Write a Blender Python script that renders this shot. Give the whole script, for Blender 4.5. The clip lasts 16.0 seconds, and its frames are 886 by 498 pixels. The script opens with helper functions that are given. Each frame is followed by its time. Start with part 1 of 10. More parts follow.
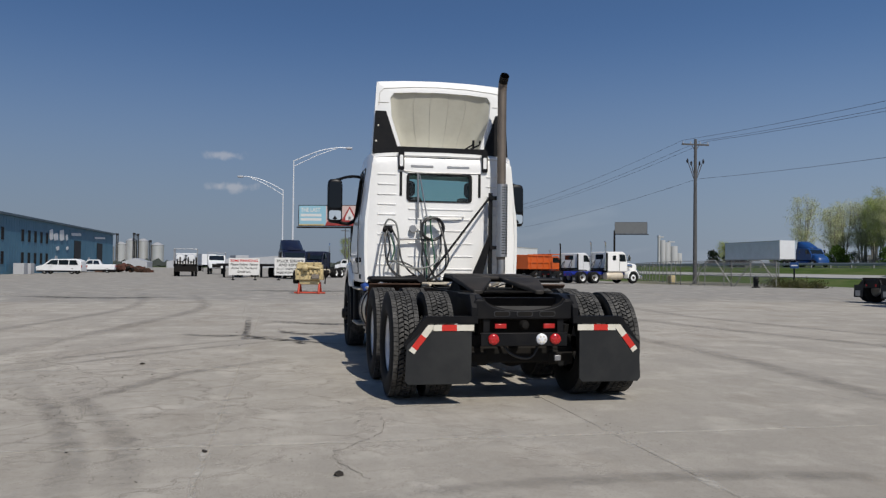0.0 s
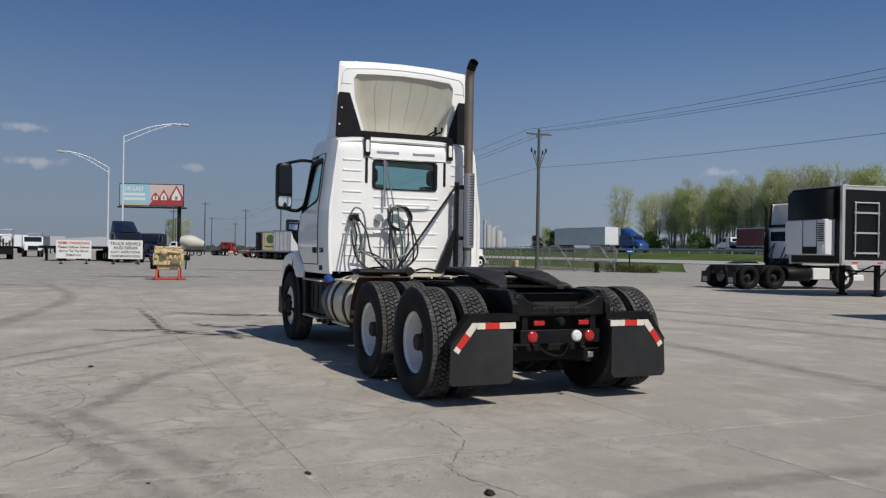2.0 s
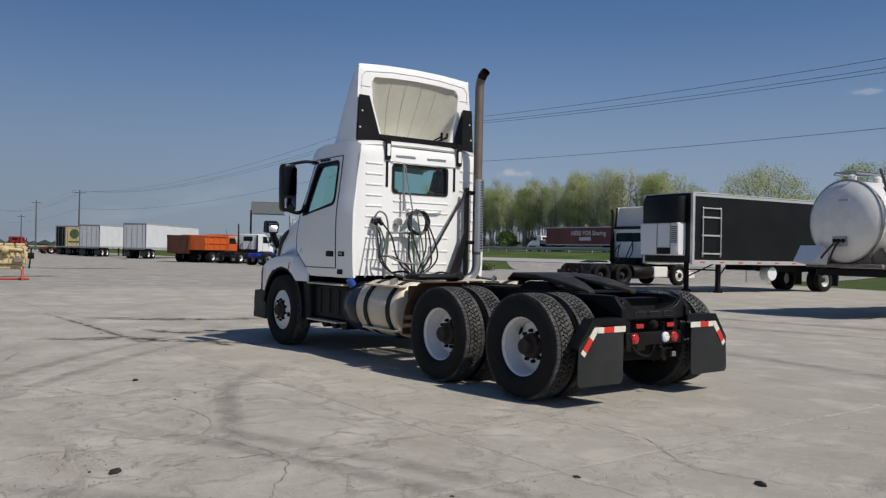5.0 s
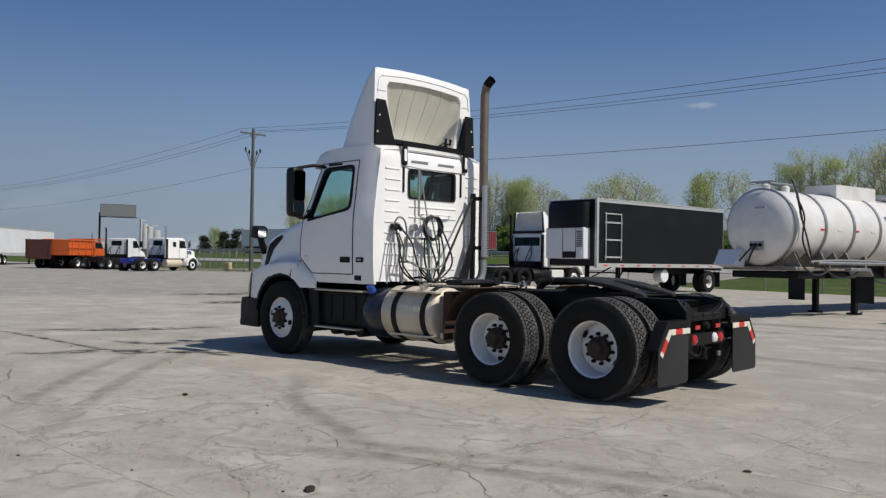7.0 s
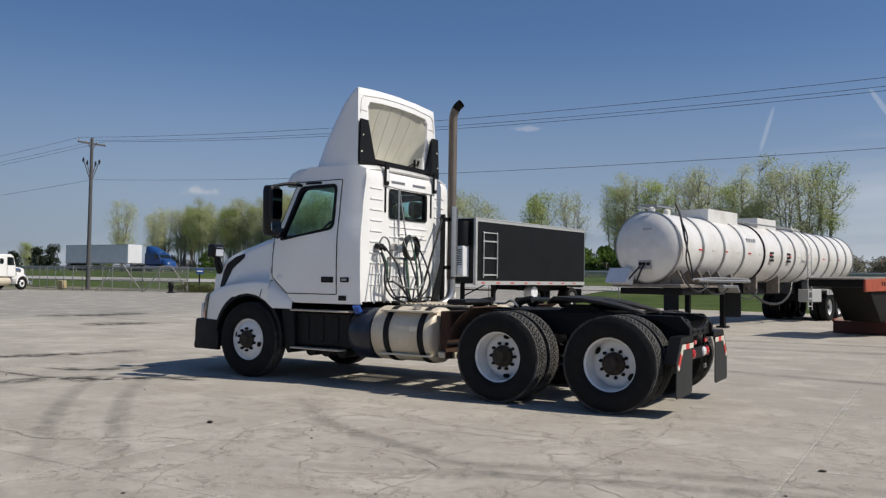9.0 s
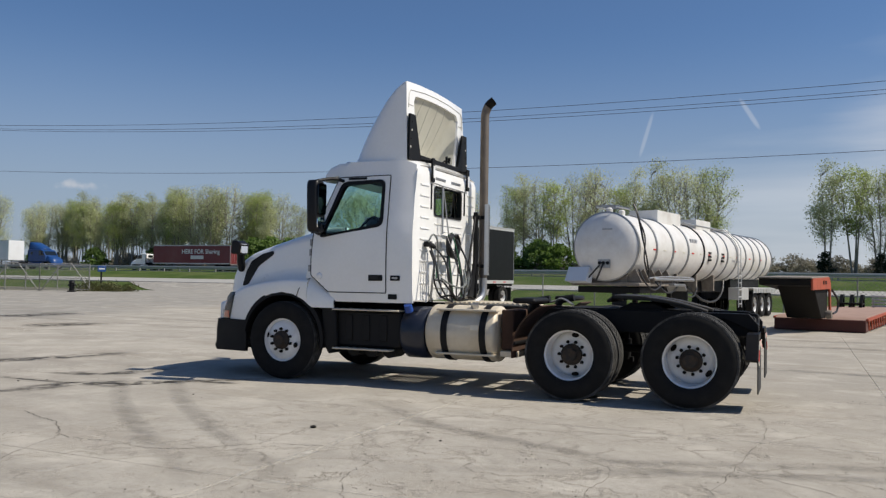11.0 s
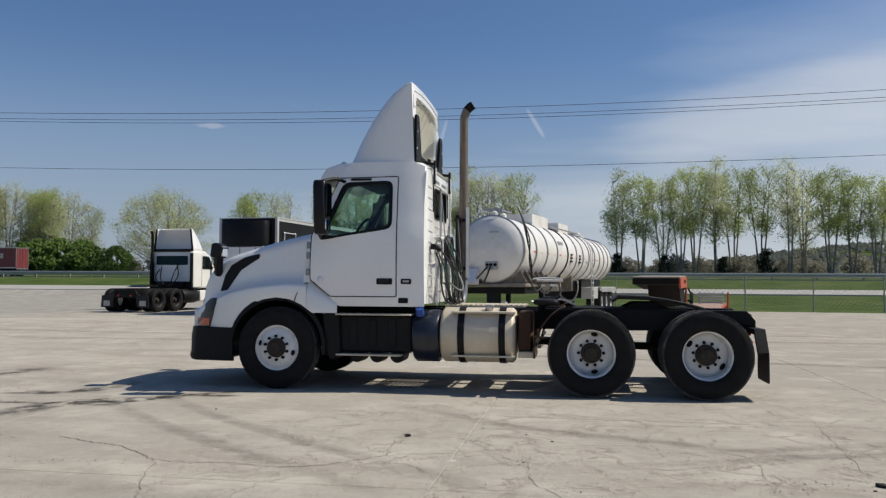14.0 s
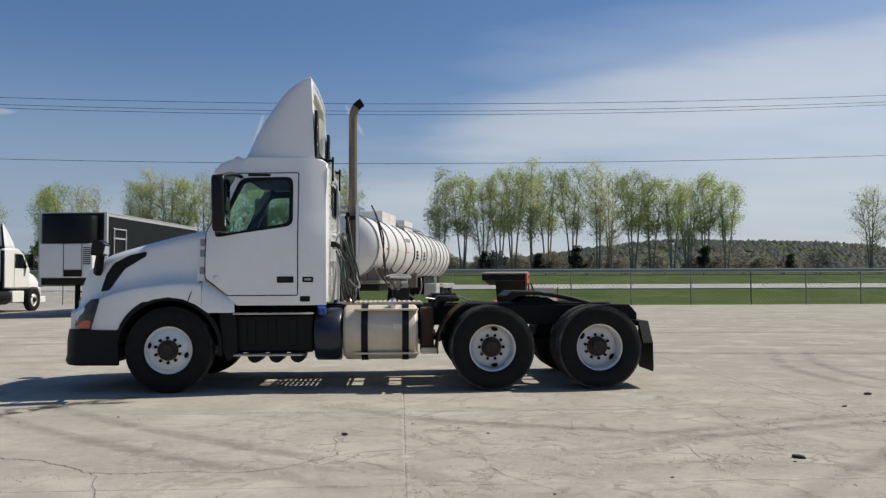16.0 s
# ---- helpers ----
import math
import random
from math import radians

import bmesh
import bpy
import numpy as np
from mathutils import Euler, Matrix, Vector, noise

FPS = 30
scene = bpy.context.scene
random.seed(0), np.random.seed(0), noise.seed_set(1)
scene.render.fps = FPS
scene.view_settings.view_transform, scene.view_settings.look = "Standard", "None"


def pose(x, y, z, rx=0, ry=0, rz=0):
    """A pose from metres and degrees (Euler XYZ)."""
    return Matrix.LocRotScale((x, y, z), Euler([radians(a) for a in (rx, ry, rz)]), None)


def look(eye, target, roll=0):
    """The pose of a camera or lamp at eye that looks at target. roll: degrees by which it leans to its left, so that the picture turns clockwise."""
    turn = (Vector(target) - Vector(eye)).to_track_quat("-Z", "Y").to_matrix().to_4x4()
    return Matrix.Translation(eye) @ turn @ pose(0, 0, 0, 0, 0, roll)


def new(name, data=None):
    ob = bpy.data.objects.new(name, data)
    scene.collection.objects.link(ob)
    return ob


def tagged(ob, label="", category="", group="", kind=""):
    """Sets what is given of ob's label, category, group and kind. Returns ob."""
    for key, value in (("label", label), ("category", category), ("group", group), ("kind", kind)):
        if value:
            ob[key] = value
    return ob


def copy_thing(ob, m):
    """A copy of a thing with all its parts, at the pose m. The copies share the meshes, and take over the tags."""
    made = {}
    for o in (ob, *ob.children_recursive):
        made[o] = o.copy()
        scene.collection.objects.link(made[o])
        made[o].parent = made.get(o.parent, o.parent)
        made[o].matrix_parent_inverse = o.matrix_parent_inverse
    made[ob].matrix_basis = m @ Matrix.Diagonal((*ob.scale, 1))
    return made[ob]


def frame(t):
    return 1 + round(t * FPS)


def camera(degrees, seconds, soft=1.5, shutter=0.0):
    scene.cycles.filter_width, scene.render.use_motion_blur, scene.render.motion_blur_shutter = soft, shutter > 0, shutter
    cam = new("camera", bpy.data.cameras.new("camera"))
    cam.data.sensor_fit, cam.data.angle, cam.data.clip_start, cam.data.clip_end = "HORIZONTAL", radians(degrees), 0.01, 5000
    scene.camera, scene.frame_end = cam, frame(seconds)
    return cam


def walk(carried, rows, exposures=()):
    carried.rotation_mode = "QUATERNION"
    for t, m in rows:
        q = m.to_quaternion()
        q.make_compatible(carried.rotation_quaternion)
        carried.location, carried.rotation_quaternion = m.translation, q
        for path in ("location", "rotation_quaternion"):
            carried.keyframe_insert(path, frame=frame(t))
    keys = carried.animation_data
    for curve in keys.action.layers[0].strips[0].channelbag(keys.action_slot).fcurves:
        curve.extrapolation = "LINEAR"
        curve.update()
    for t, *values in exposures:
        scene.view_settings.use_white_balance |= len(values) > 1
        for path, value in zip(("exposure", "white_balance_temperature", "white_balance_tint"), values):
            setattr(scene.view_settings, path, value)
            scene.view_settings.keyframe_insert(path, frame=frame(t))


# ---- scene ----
# ------------------------------------------------------------ camera
cam = camera(56.9, 16.0, soft=1.3)
PATH = [
    (0, (7.977, -2.297, 1.27), (6.017, -1.903, 1.314), 0.6),
    (0.5, (7.789, -2.72, 1.294), (5.842, -2.263, 1.31), 0.7),
    (1, (7.582, -3.172, 1.363), (5.65, -2.655, 1.368), 0.7),
    (1.5, (7.275, -3.569, 1.35), (5.381, -2.928, 1.356), 0.9),
    (2, (7.06, -4.001, 1.353), (5.224, -3.207, 1.361), 0.9),
    (2.5, (6.889, -4.46, 1.372), (5.117, -3.533, 1.383), 0.9),
    (3, (6.718, -4.933, 1.389), (4.976, -3.951, 1.398), 0.8),
    (5.5, (5.544, -6.993, 1.421), (4.013, -5.705, 1.43), 1.1),
    (6, (5.245, -7.417, 1.438), (3.793, -6.041, 1.448), 1.0),
    (6.5, (4.812, -7.773, 1.386), (3.426, -6.331, 1.4), 1.1),
    (7, (4.446, -8.152, 1.393), (3.079, -6.692, 1.416), 0.9),
    (7.5, (4.105, -8.511, 1.378), (2.761, -7.03, 1.407), 0.9),
    (8, (3.762, -8.851, 1.387), (2.471, -7.324, 1.442), 1.0),
    (8.5, (3.39, -9.166, 1.402), (2.224, -7.542, 1.47), 0.9),
    (11, (1.106, -10.311, 1.368), (0.301, -8.481, 1.439), 0.9),
    (11.5, (0.617, -10.403, 1.357), (-0.173, -8.567, 1.425), 0.8),
    (12, (0.186, -10.632, 1.375), (-0.57, -8.782, 1.441), 0.7),
    (12.5, (-0.211, -10.796, 1.378), (-0.86, -8.906, 1.447), 0.7),
    (13, (-0.623, -10.873, 1.376), (-1.093, -8.93, 1.45), 0.8),
    (13.5, (-1.043, -10.987, 1.382), (-1.407, -9.022, 1.459), 0.5),
    (14, (-1.426, -11.038, 1.351), (-1.761, -9.068, 1.432), 0.3),
    (14.5, (-1.763, -11.146, 1.351), (-2.091, -9.175, 1.427), 0.3),
    (15, (-2.081, -11.227, 1.336), (-2.28, -9.238, 1.415), 0.4),
    (15.5, (-2.342, -11.166, 1.366), (-2.329, -9.168, 1.438), 0.2),
    (16, (-2.446, -11.181, 1.354), (-2.341, -9.185, 1.428), -0.2),
]
walk(cam, [(t, look(eye, target, roll)) for t, eye, target, roll in PATH],
     exposures=((0, -0.22, 6420, 10), (3, -0.20, 6440, 10), (6, -0.08, 6500, 10), (8, -0.05, 6550, 10), (11, 0.14, 6700, 9), (16, 0.14, 6760, 8)))

# ------------------------------------------------------------ world and sun
SUN = Vector((3.3, 0.78, 3.86)).normalized()
world = bpy.data.worlds.new("sky")
scene.world = world
world.use_nodes = True
wn, wl = world.node_tree.nodes, world.node_tree.links
sky = wn.new("ShaderNodeTexSky")
sky.sky_type = "NISHITA"
sky.sun_disc = False
sky.sun_elevation = math.asin(SUN.z)
sky.sun_rotation = math.atan2(SUN.x, SUN.y)
sky.altitude = 200
sky.air_density = 1.0
sky.dust_density = 0.6
sky.ozone_density = 3.0
SKY_STRENGTH = 0.07
bg = wn["Background"]
bg.inputs["Strength"].default_value = SKY_STRENGTH
tc = wn.new("ShaderNodeTexCoord")
sep = wn.new("ShaderNodeSeparateXYZ")
wl.new(tc.outputs["Generated"], sep.inputs[0])
# thin high cloud: noise on a flat layer overhead, drawn out along one direction
dz = wn.new("ShaderNodeMath"); dz.operation = "ADD"; dz.inputs[1].default_value = 0.12
wl.new(sep.outputs["Z"], dz.inputs[0])
cx = wn.new("ShaderNodeMath"); cx.operation = "DIVIDE"
cy = wn.new("ShaderNodeMath"); cy.operation = "DIVIDE"
wl.new(sep.outputs["X"], cx.inputs[0]); wl.new(dz.outputs[0], cx.inputs[1])
wl.new(sep.outputs["Y"], cy.inputs[0]); wl.new(dz.outputs[0], cy.inputs[1])
comb = wn.new("ShaderNodeCombineXYZ")
wl.new(cx.outputs[0], comb.inputs[0]); wl.new(cy.outputs[0], comb.inputs[1])
mp = wn.new("ShaderNodeMapping")
mp.inputs["Rotation"].default_value = (0, 0, radians(18))
mp.inputs["Scale"].default_value = (0.5, 1.15, 1)
wl.new(comb.outputs[0], mp.inputs[0])
cn = wn.new("ShaderNodeTexNoise")
cn.inputs["Scale"].default_value = 0.5
cn.inputs["Detail"].default_value = 7
cn.inputs["Roughness"].default_value = 0.5
wl.new(mp.outputs[0], cn.inputs["Vector"])
# more of it towards +x +y
side = wn.new("ShaderNodeVectorMath"); side.operation = "DOT_PRODUCT"
side.inputs[1].default_value = (0.75, 0.66, 0)
wl.new(tc.outputs["Generated"], side.inputs[0])
sm = wn.new("ShaderNodeMapRange")
sm.inputs["From Min"].default_value = 0.30
sm.inputs["From Max"].default_value = 0.88
sm.inputs["To Min"].default_value = -0.34
sm.inputs["To Max"].default_value = 0.09
wl.new(side.outputs["Value"], sm.inputs["Value"])
ca = wn.new("ShaderNodeMath"); ca.operation = "ADD"
wl.new(cn.outputs["Fac"], ca.inputs[0]); wl.new(sm.outputs[0], ca.inputs[1])
# it thins out towards the zenith
thin = wn.new("ShaderNodeMath"); thin.operation = "MULTIPLY_ADD"
wl.new(sep.outputs["Z"], thin.inputs[0])
thin.inputs[1].default_value = -0.9
thin.inputs[2].default_value = 0.2
cz = wn.new("ShaderNodeMath"); cz.operation = "ADD"
wl.new(ca.outputs[0], cz.inputs[0]); wl.new(thin.outputs[0], cz.inputs[1])
cr = wn.new("ShaderNodeMapRange")
cr.inputs["From Min"].default_value = 0.38
cr.inputs["From Max"].default_value = 0.85
cr.inputs["To Max"].default_value = 0.56
wl.new(cz.outputs[0], cr.inputs["Value"])
cm = wn.new("ShaderNodeMix"); cm.data_type = "RGBA"
wl.new(cr.outputs[0], cm.inputs["Factor"])
cm.inputs["B"].default_value = (11.0, 11.4, 12.0, 1)
# cool haze low over the land
hz = wn.new("ShaderNodeMapRange")
hz.interpolation_type = "SMOOTHSTEP"
hz.inputs["From Min"].default_value = 0.0
hz.inputs["From Max"].default_value = 0.30
hz.inputs["To Min"].default_value = 0.8
hz.inputs["To Max"].default_value = 0.0
wl.new(sep.outputs["Z"], hz.inputs["Value"])
tint = wn.new("ShaderNodeMix"); tint.data_type = "RGBA"; tint.blend_type = "MULTIPLY"
tint.inputs["Factor"].default_value = 1.0
wl.new(sky.outputs[0], tint.inputs["A"])
tint.inputs["B"].default_value = (0.775, 0.955, 1.185, 1)
hm = wn.new("ShaderNodeMix"); hm.data_type = "RGBA"
wl.new(hz.outputs[0], hm.inputs["Factor"])
wl.new(tint.outputs["Result"], hm.inputs["A"])
hm.inputs["B"].default_value = (4.25, 4.95, 6.3, 1)
# the sky colour is multiplied darker towards the south-west
sw = wn.new("ShaderNodeVectorMath"); sw.operation = "DOT_PRODUCT"
sw.inputs[1].default_value = (-0.97, -0.24, 0)
wl.new(tc.outputs["Generated"], sw.inputs[0])
sw_far = wn.new("ShaderNodeMapRange")
sw_far.interpolation_type = "SMOOTHSTEP"
sw_far.inputs["From Min"].default_value = 0.52
sw_far.inputs["From Max"].default_value = 0.98
sw_far.inputs["To Max"].default_value = 0.8
wl.new(sw.outputs["Value"], sw_far.inputs["Value"])
dull = wn.new("ShaderNodeMix"); dull.data_type = "RGBA"; dull.blend_type = "MULTIPLY"
wl.new(sw_far.outputs[0], dull.inputs["Factor"])
wl.new(hm.outputs["Result"], dull.inputs["A"])
dull.inputs["B"].default_value = (0.735, 0.735, 0.75, 1)
wl.new(dull.outputs["Result"], cm.inputs["A"])
# small fair-weather puffs low in the west and north-west
pn = wn.new("ShaderNodeTexNoise")
pn.inputs["Scale"].default_value = 55.0
pn.inputs["Detail"].default_value = 4
wl.new(tc.outputs["Generated"], pn.inputs["Vector"])
last = cm.outputs["Result"]
for d, wide, tall, much in (((-0.990, -0.063, 0.129), 0.024, 0.0065, 0.34), ((-0.994, -0.055, 0.092), 0.030, 0.007, 0.36), ((-0.737, 0.668, 0.097), 0.024, 0.008, 0.36),
                            ((-0.421, 0.889, 0.181), 0.024, 0.004, 0.22), ((-0.985, 0.107, 0.094), 0.030, 0.006, 0.25)):
    off = wn.new("ShaderNodeVectorMath"); off.operation = "SUBTRACT"
    wl.new(tc.outputs["Generated"], off.inputs[0])
    off.inputs[1].default_value = d
    sq = wn.new("ShaderNodeVectorMath"); sq.operation = "MULTIPLY"
    wl.new(off.outputs[0], sq.inputs[0])
    sq.inputs[1].default_value = (1 / wide, 1 / wide, 1 / tall)
    ln = wn.new("ShaderNodeVectorMath"); ln.operation = "LENGTH"
    wl.new(sq.outputs[0], ln.inputs[0])
    rough_ = wn.new("ShaderNodeMath"); rough_.operation = "MULTIPLY_ADD"
    wl.new(pn.outputs["Fac"], rough_.inputs[0])
    rough_.inputs[1].default_value = -2.2
    wl.new(ln.outputs["Value"], rough_.inputs[2])
    fade = wn.new("ShaderNodeMapRange")
    fade.interpolation_type = "SMOOTHSTEP"
    fade.inputs["From Min"].default_value = -0.1
    fade.inputs["From Max"].default_value = -0.9
    fade.inputs["To Max"].default_value = much
    wl.new(rough_.outputs[0], fade.inputs["Value"])
    puff = wn.new("ShaderNodeMix"); puff.data_type = "RGBA"
    wl.new(fade.outputs[0], puff.inputs["Factor"])
    wl.new(last, puff.inputs["A"])
    puff.inputs["B"].default_value = (10.2, 9.7, 9.6, 1)
    last = puff.outputs["Result"]
# a long band of cirrus climbing towards the north-east, and two short contrails
bn = wn.new("ShaderNodeTexNoise")
bn.inputs["Scale"].default_value = 3.2
bn.inputs["Detail"].default_value = 6
bn.inputs["Roughness"].default_value = 0.55
wl.new(mp.outputs[0], bn.inputs["Vector"])
for start, end, wide, rag, much in (((0.0, 0.985, 0.152), (0.80, 0.72, 0.272), 0.060, 0.9, 0.40), ((-0.14, 0.985, 0.098), (0.66, 0.80, 0.118), 0.030, 0.8, 0.16),
                                    ((-0.159, 0.967, 0.200), (-0.177, 0.974, 0.144), 0.0030, 0.3, 0.20), ((-0.066, 0.976, 0.210), (-0.043, 0.984, 0.172), 0.0034, 0.3, 0.24)):
    start, end = Vector(start), Vector(end)
    half = (end - start).length / 2
    mid, along = (start + end) / 2, (end - start).normalized()
    across = along.cross(mid).normalized()
    off = wn.new("ShaderNodeVectorMath"); off.operation = "SUBTRACT"
    wl.new(tc.outputs["Generated"], off.inputs[0])
    off.inputs[1].default_value = mid
    dist = None
    for axis, size, power in ((along, half, 4.0), (across, wide, 2.0)):
        dt_ = wn.new("ShaderNodeVectorMath"); dt_.operation = "DOT_PRODUCT"
        wl.new(off.outputs[0], dt_.inputs[0])
        dt_.inputs[1].default_value = axis / size
        ab = wn.new("ShaderNodeMath"); ab.operation = "ABSOLUTE"
        wl.new(dt_.outputs["Value"], ab.inputs[0])
        pw = wn.new("ShaderNodeMath"); pw.operation = "POWER"
        wl.new(ab.outputs[0], pw.inputs[0])
        pw.inputs[1].default_value = power
        if dist is None:
            dist = pw.outputs[0]
        else:
            sm_ = wn.new("ShaderNodeMath"); sm_.operation = "ADD"
            wl.new(dist, sm_.inputs[0]); wl.new(pw.outputs[0], sm_.inputs[1])
            dist = sm_.outputs[0]
    torn = wn.new("ShaderNodeMath"); torn.operation = "MULTIPLY_ADD"
    wl.new(bn.outputs["Fac"], torn.inputs[0])
    torn.inputs[1].default_value = -rag
    wl.new(dist, torn.inputs[2])
    fade = wn.new("ShaderNodeMapRange")
    fade.interpolation_type = "SMOOTHSTEP"
    fade.inputs["From Min"].default_value = 1.0 - 0.5 * rag
    fade.inputs["From Max"].default_value = -0.5 * rag
    fade.inputs["To Max"].default_value = much
    wl.new(torn.outputs[0], fade.inputs["Value"])
    veil = wn.new("ShaderNodeMix"); veil.data_type = "RGBA"
    wl.new(fade.outputs[0], veil.inputs["Factor"])
    wl.new(last, veil.inputs["A"])
    veil.inputs["B"].default_value = (9.6, 9.8, 10.4, 1)
    last = veil.outputs["Result"]
wl.new(last, bg.inputs["Color"])

sun_data = bpy.data.lights.new("sun", "SUN")
sun_data.energy = 4.2
sun_data.angle = radians(0.53)
sun_data.color = (1.0, 0.945, 0.855)
sun = new("sun", sun_data)
sun.matrix_world = look(SUN * 50, (0, 0, 0))

# ------------------------------------------------------------ mesh helpers
def thing(name, label, category, m=None, group="", kind=""):
    ob = new(name)
    ob.empty_display_size = 0.2
    if m is not None:
        ob.matrix_basis = m
    return tagged(ob, label, category, group, kind)


def finish(bm, name, mat, smooth=None, out=None):
    bmesh.ops.recalc_face_normals(bm, faces=bm.faces)
    if out is not None and sum(f.normal.dot(Vector(out)) * f.calc_area() for f in bm.faces) < 0:
        bmesh.ops.reverse_faces(bm, faces=bm.faces)
    me = bpy.data.meshes.new(name)
    bm.to_mesh(me)
    bm.free()
    for m in mat if isinstance(mat, (list, tuple)) else [mat]:
        me.materials.append(m)
    if smooth is not None:
        me.shade_smooth()
        me.set_sharp_from_angle(angle=radians(smooth))
    return me


def part(name, bm, material, parent, label="", smooth=35, thick=0.0, bevel=0.0, offset=-1.0, kind="", out=None):
    ob = new(name, finish(bm, name, material, smooth, out))
    ob.parent = parent
    if thick:
        s = ob.modifiers.new("thick", "SOLIDIFY")
        s.thickness, s.offset = thick, offset
        if smooth is not None:
            e = ob.modifiers.new("crisp", "EDGE_SPLIT")
            e.split_angle = radians(smooth)
    if bevel:
        b = ob.modifiers.new("edge", "BEVEL")
        b.width, b.segments, b.limit_method, b.angle_limit = bevel, 2, "ANGLE", radians(40)
    return tagged(ob, label, kind=kind)


def solid(name, bm, material, label, category, group="", kind="", smooth=35, thick=0.0, bevel=0.0, m=None):
    ob = part(name, bm, material, None, label, smooth, thick, bevel, kind=kind)
    if m is not None:
        ob.matrix_basis = m
    return tagged(ob, label, category, group, kind)


def B():
    return bmesh.new()


def box(bm, x0, x1, y0, y1, z0, z1, mi=0):
    v = [bm.verts.new(p) for p in ((x0, y0, z0), (x1, y0, z0), (x1, y1, z0), (x0, y1, z0), (x0, y0, z1), (x1, y0, z1), (x1, y1, z1), (x0, y1, z1))]
    for f in ((0, 3, 2, 1), (4, 5, 6, 7), (0, 1, 5, 4), (1, 2, 6, 5), (2, 3, 7, 6), (3, 0, 4, 7)):
        bm.faces.new([v[i] for i in f]).material_index = mi
    return bm


def cbox(bm, c, s, mi=0):
    return box(bm, c[0] - s[0] / 2, c[0] + s[0] / 2, c[1] - s[1] / 2, c[1] + s[1] / 2, c[2] - s[2] / 2, c[2] + s[2] / 2, mi)


def frame_of(d):
    d = Vector(d).normalized()
    a = Vector((0, 0, 1)) if abs(d.z) < 0.9 else Vector((1, 0, 0))
    u = d.cross(a).normalized()
    return u, d.cross(u).normalized()


def rings(bm, loops, closed=True, cap=(True, True), mi=0):
    """Joins rows of points with quads."""
    rows = [[bm.verts.new(p) for p in lp] for lp in loops]
    n = len(rows[0])
    for a, b in zip(rows, rows[1:]):
        for i in range(n if closed else n - 1):
            j = (i + 1) % n
            f = bm.faces.new((a[i], a[j], b[j], b[i]))
            f.material_index = mi
    if closed and cap[0]:
        bm.faces.new(rows[0]).material_index = mi
    if closed and cap[1]:
        bm.faces.new(rows[-1]).material_index = mi
    return rows


def rod(bm, p0, p1, r0, r1=None, seg=12, mi=0):
    p0, p1 = Vector(p0), Vector(p1)
    u, w = frame_of(p1 - p0)
    loops = []
    for p, r in ((p0, r0), (p1, r1 if r1 is not None else r0)):
        loops.append([p + r * (math.cos(k * 2 * math.pi / seg) * u + math.sin(k * 2 * math.pi / seg) * w) for k in range(seg)])
    rings(bm, loops, mi=mi)
    return bm


def smooth_path(pts, n=6):
    """A rounded line through the points."""
    pts = [Vector(p) for p in pts]
    out = []
    for i in range(len(pts) - 1):
        p0, p1, p2, p3 = pts[max(i - 1, 0)], pts[i], pts[i + 1], pts[min(i + 2, len(pts) - 1)]
        for k in range(n):
            t = k / n
            out.append(0.5 * (2 * p1 + (p2 - p0) * t + (2 * p0 - 5 * p1 + 4 * p2 - p3) * t * t + (3 * p1 - p0 - 3 * p2 + p3) * t ** 3))
    return out + [pts[-1]]


def tube(bm, pts, r, seg=8, mi=0, cap=True):
    pts = [Vector(p) for p in pts]
    u = None
    loops = []
    for i, p in enumerate(pts):
        d = (pts[min(i + 1, len(pts) - 1)] - pts[max(i - 1, 0)]).normalized()
        if u is None:
            u, _ = frame_of(d)
        u = (u - u.dot(d) * d).normalized()
        w = d.cross(u)
        rr = r[i] if isinstance(r, (list, tuple)) else r
        loops.append([p + rr * (math.cos(k * 2 * math.pi / seg) * u + math.sin(k * 2 * math.pi / seg) * w) for k in range(seg)])
    rings(bm, loops, cap=(cap, cap), mi=mi)
    return bm


def lathe(bm, profile, centre=(0, 0, 0), axis="y", seg=40, mi=0):
    """Turns a line of (radius, along) about an axis through centre. The line is closed if its ends have radius 0."""
    c = Vector(centre)
    rows = []
    for r, a in profile:
        row = []
        for k in range(seg):
            s, t = r * math.cos(k * 2 * math.pi / seg), r * math.sin(k * 2 * math.pi / seg)
            row.append(c + Vector({"y": (s, a, t), "x": (a, s, t), "z": (s, t, a)}[axis]))
        rows.append(row)
    rings(bm, rows, cap=(profile[0][0] > 1e-6 and False, False), mi=mi)
    bmesh.ops.remove_doubles(bm, verts=bm.verts, dist=1e-5)
    return bm


def prism(bm, outline, axis, a0, a1, mi=0):
    """A flat outline pushed along an axis: axis y takes (x, z), axis x takes (y, z), axis z takes (x, y)."""
    def at(p, a):
        return {"y": (p[0], a, p[1]), "x": (a, p[0], p[1]), "z": (p[0], p[1], a)}[axis]
    rings(bm, [[at(p, a0) for p in outline], [at(p, a1) for p in outline]], mi=mi)
    return bm


def rounded(x0, x1, y0, y1, r, n=4):
    """The outline of a rectangle with round corners."""
    out = []
    for cx_, cy_, a in ((x1 - r, y1 - r, 0), (x0 + r, y1 - r, 90), (x0 + r, y0 + r, 180), (x1 - r, y0 + r, 270)):
        for k in range(n + 1):
            t = radians(a + 90 * k / n)
            out.append((cx_ + r * math.cos(t), cy_ + r * math.sin(t)))
    return out


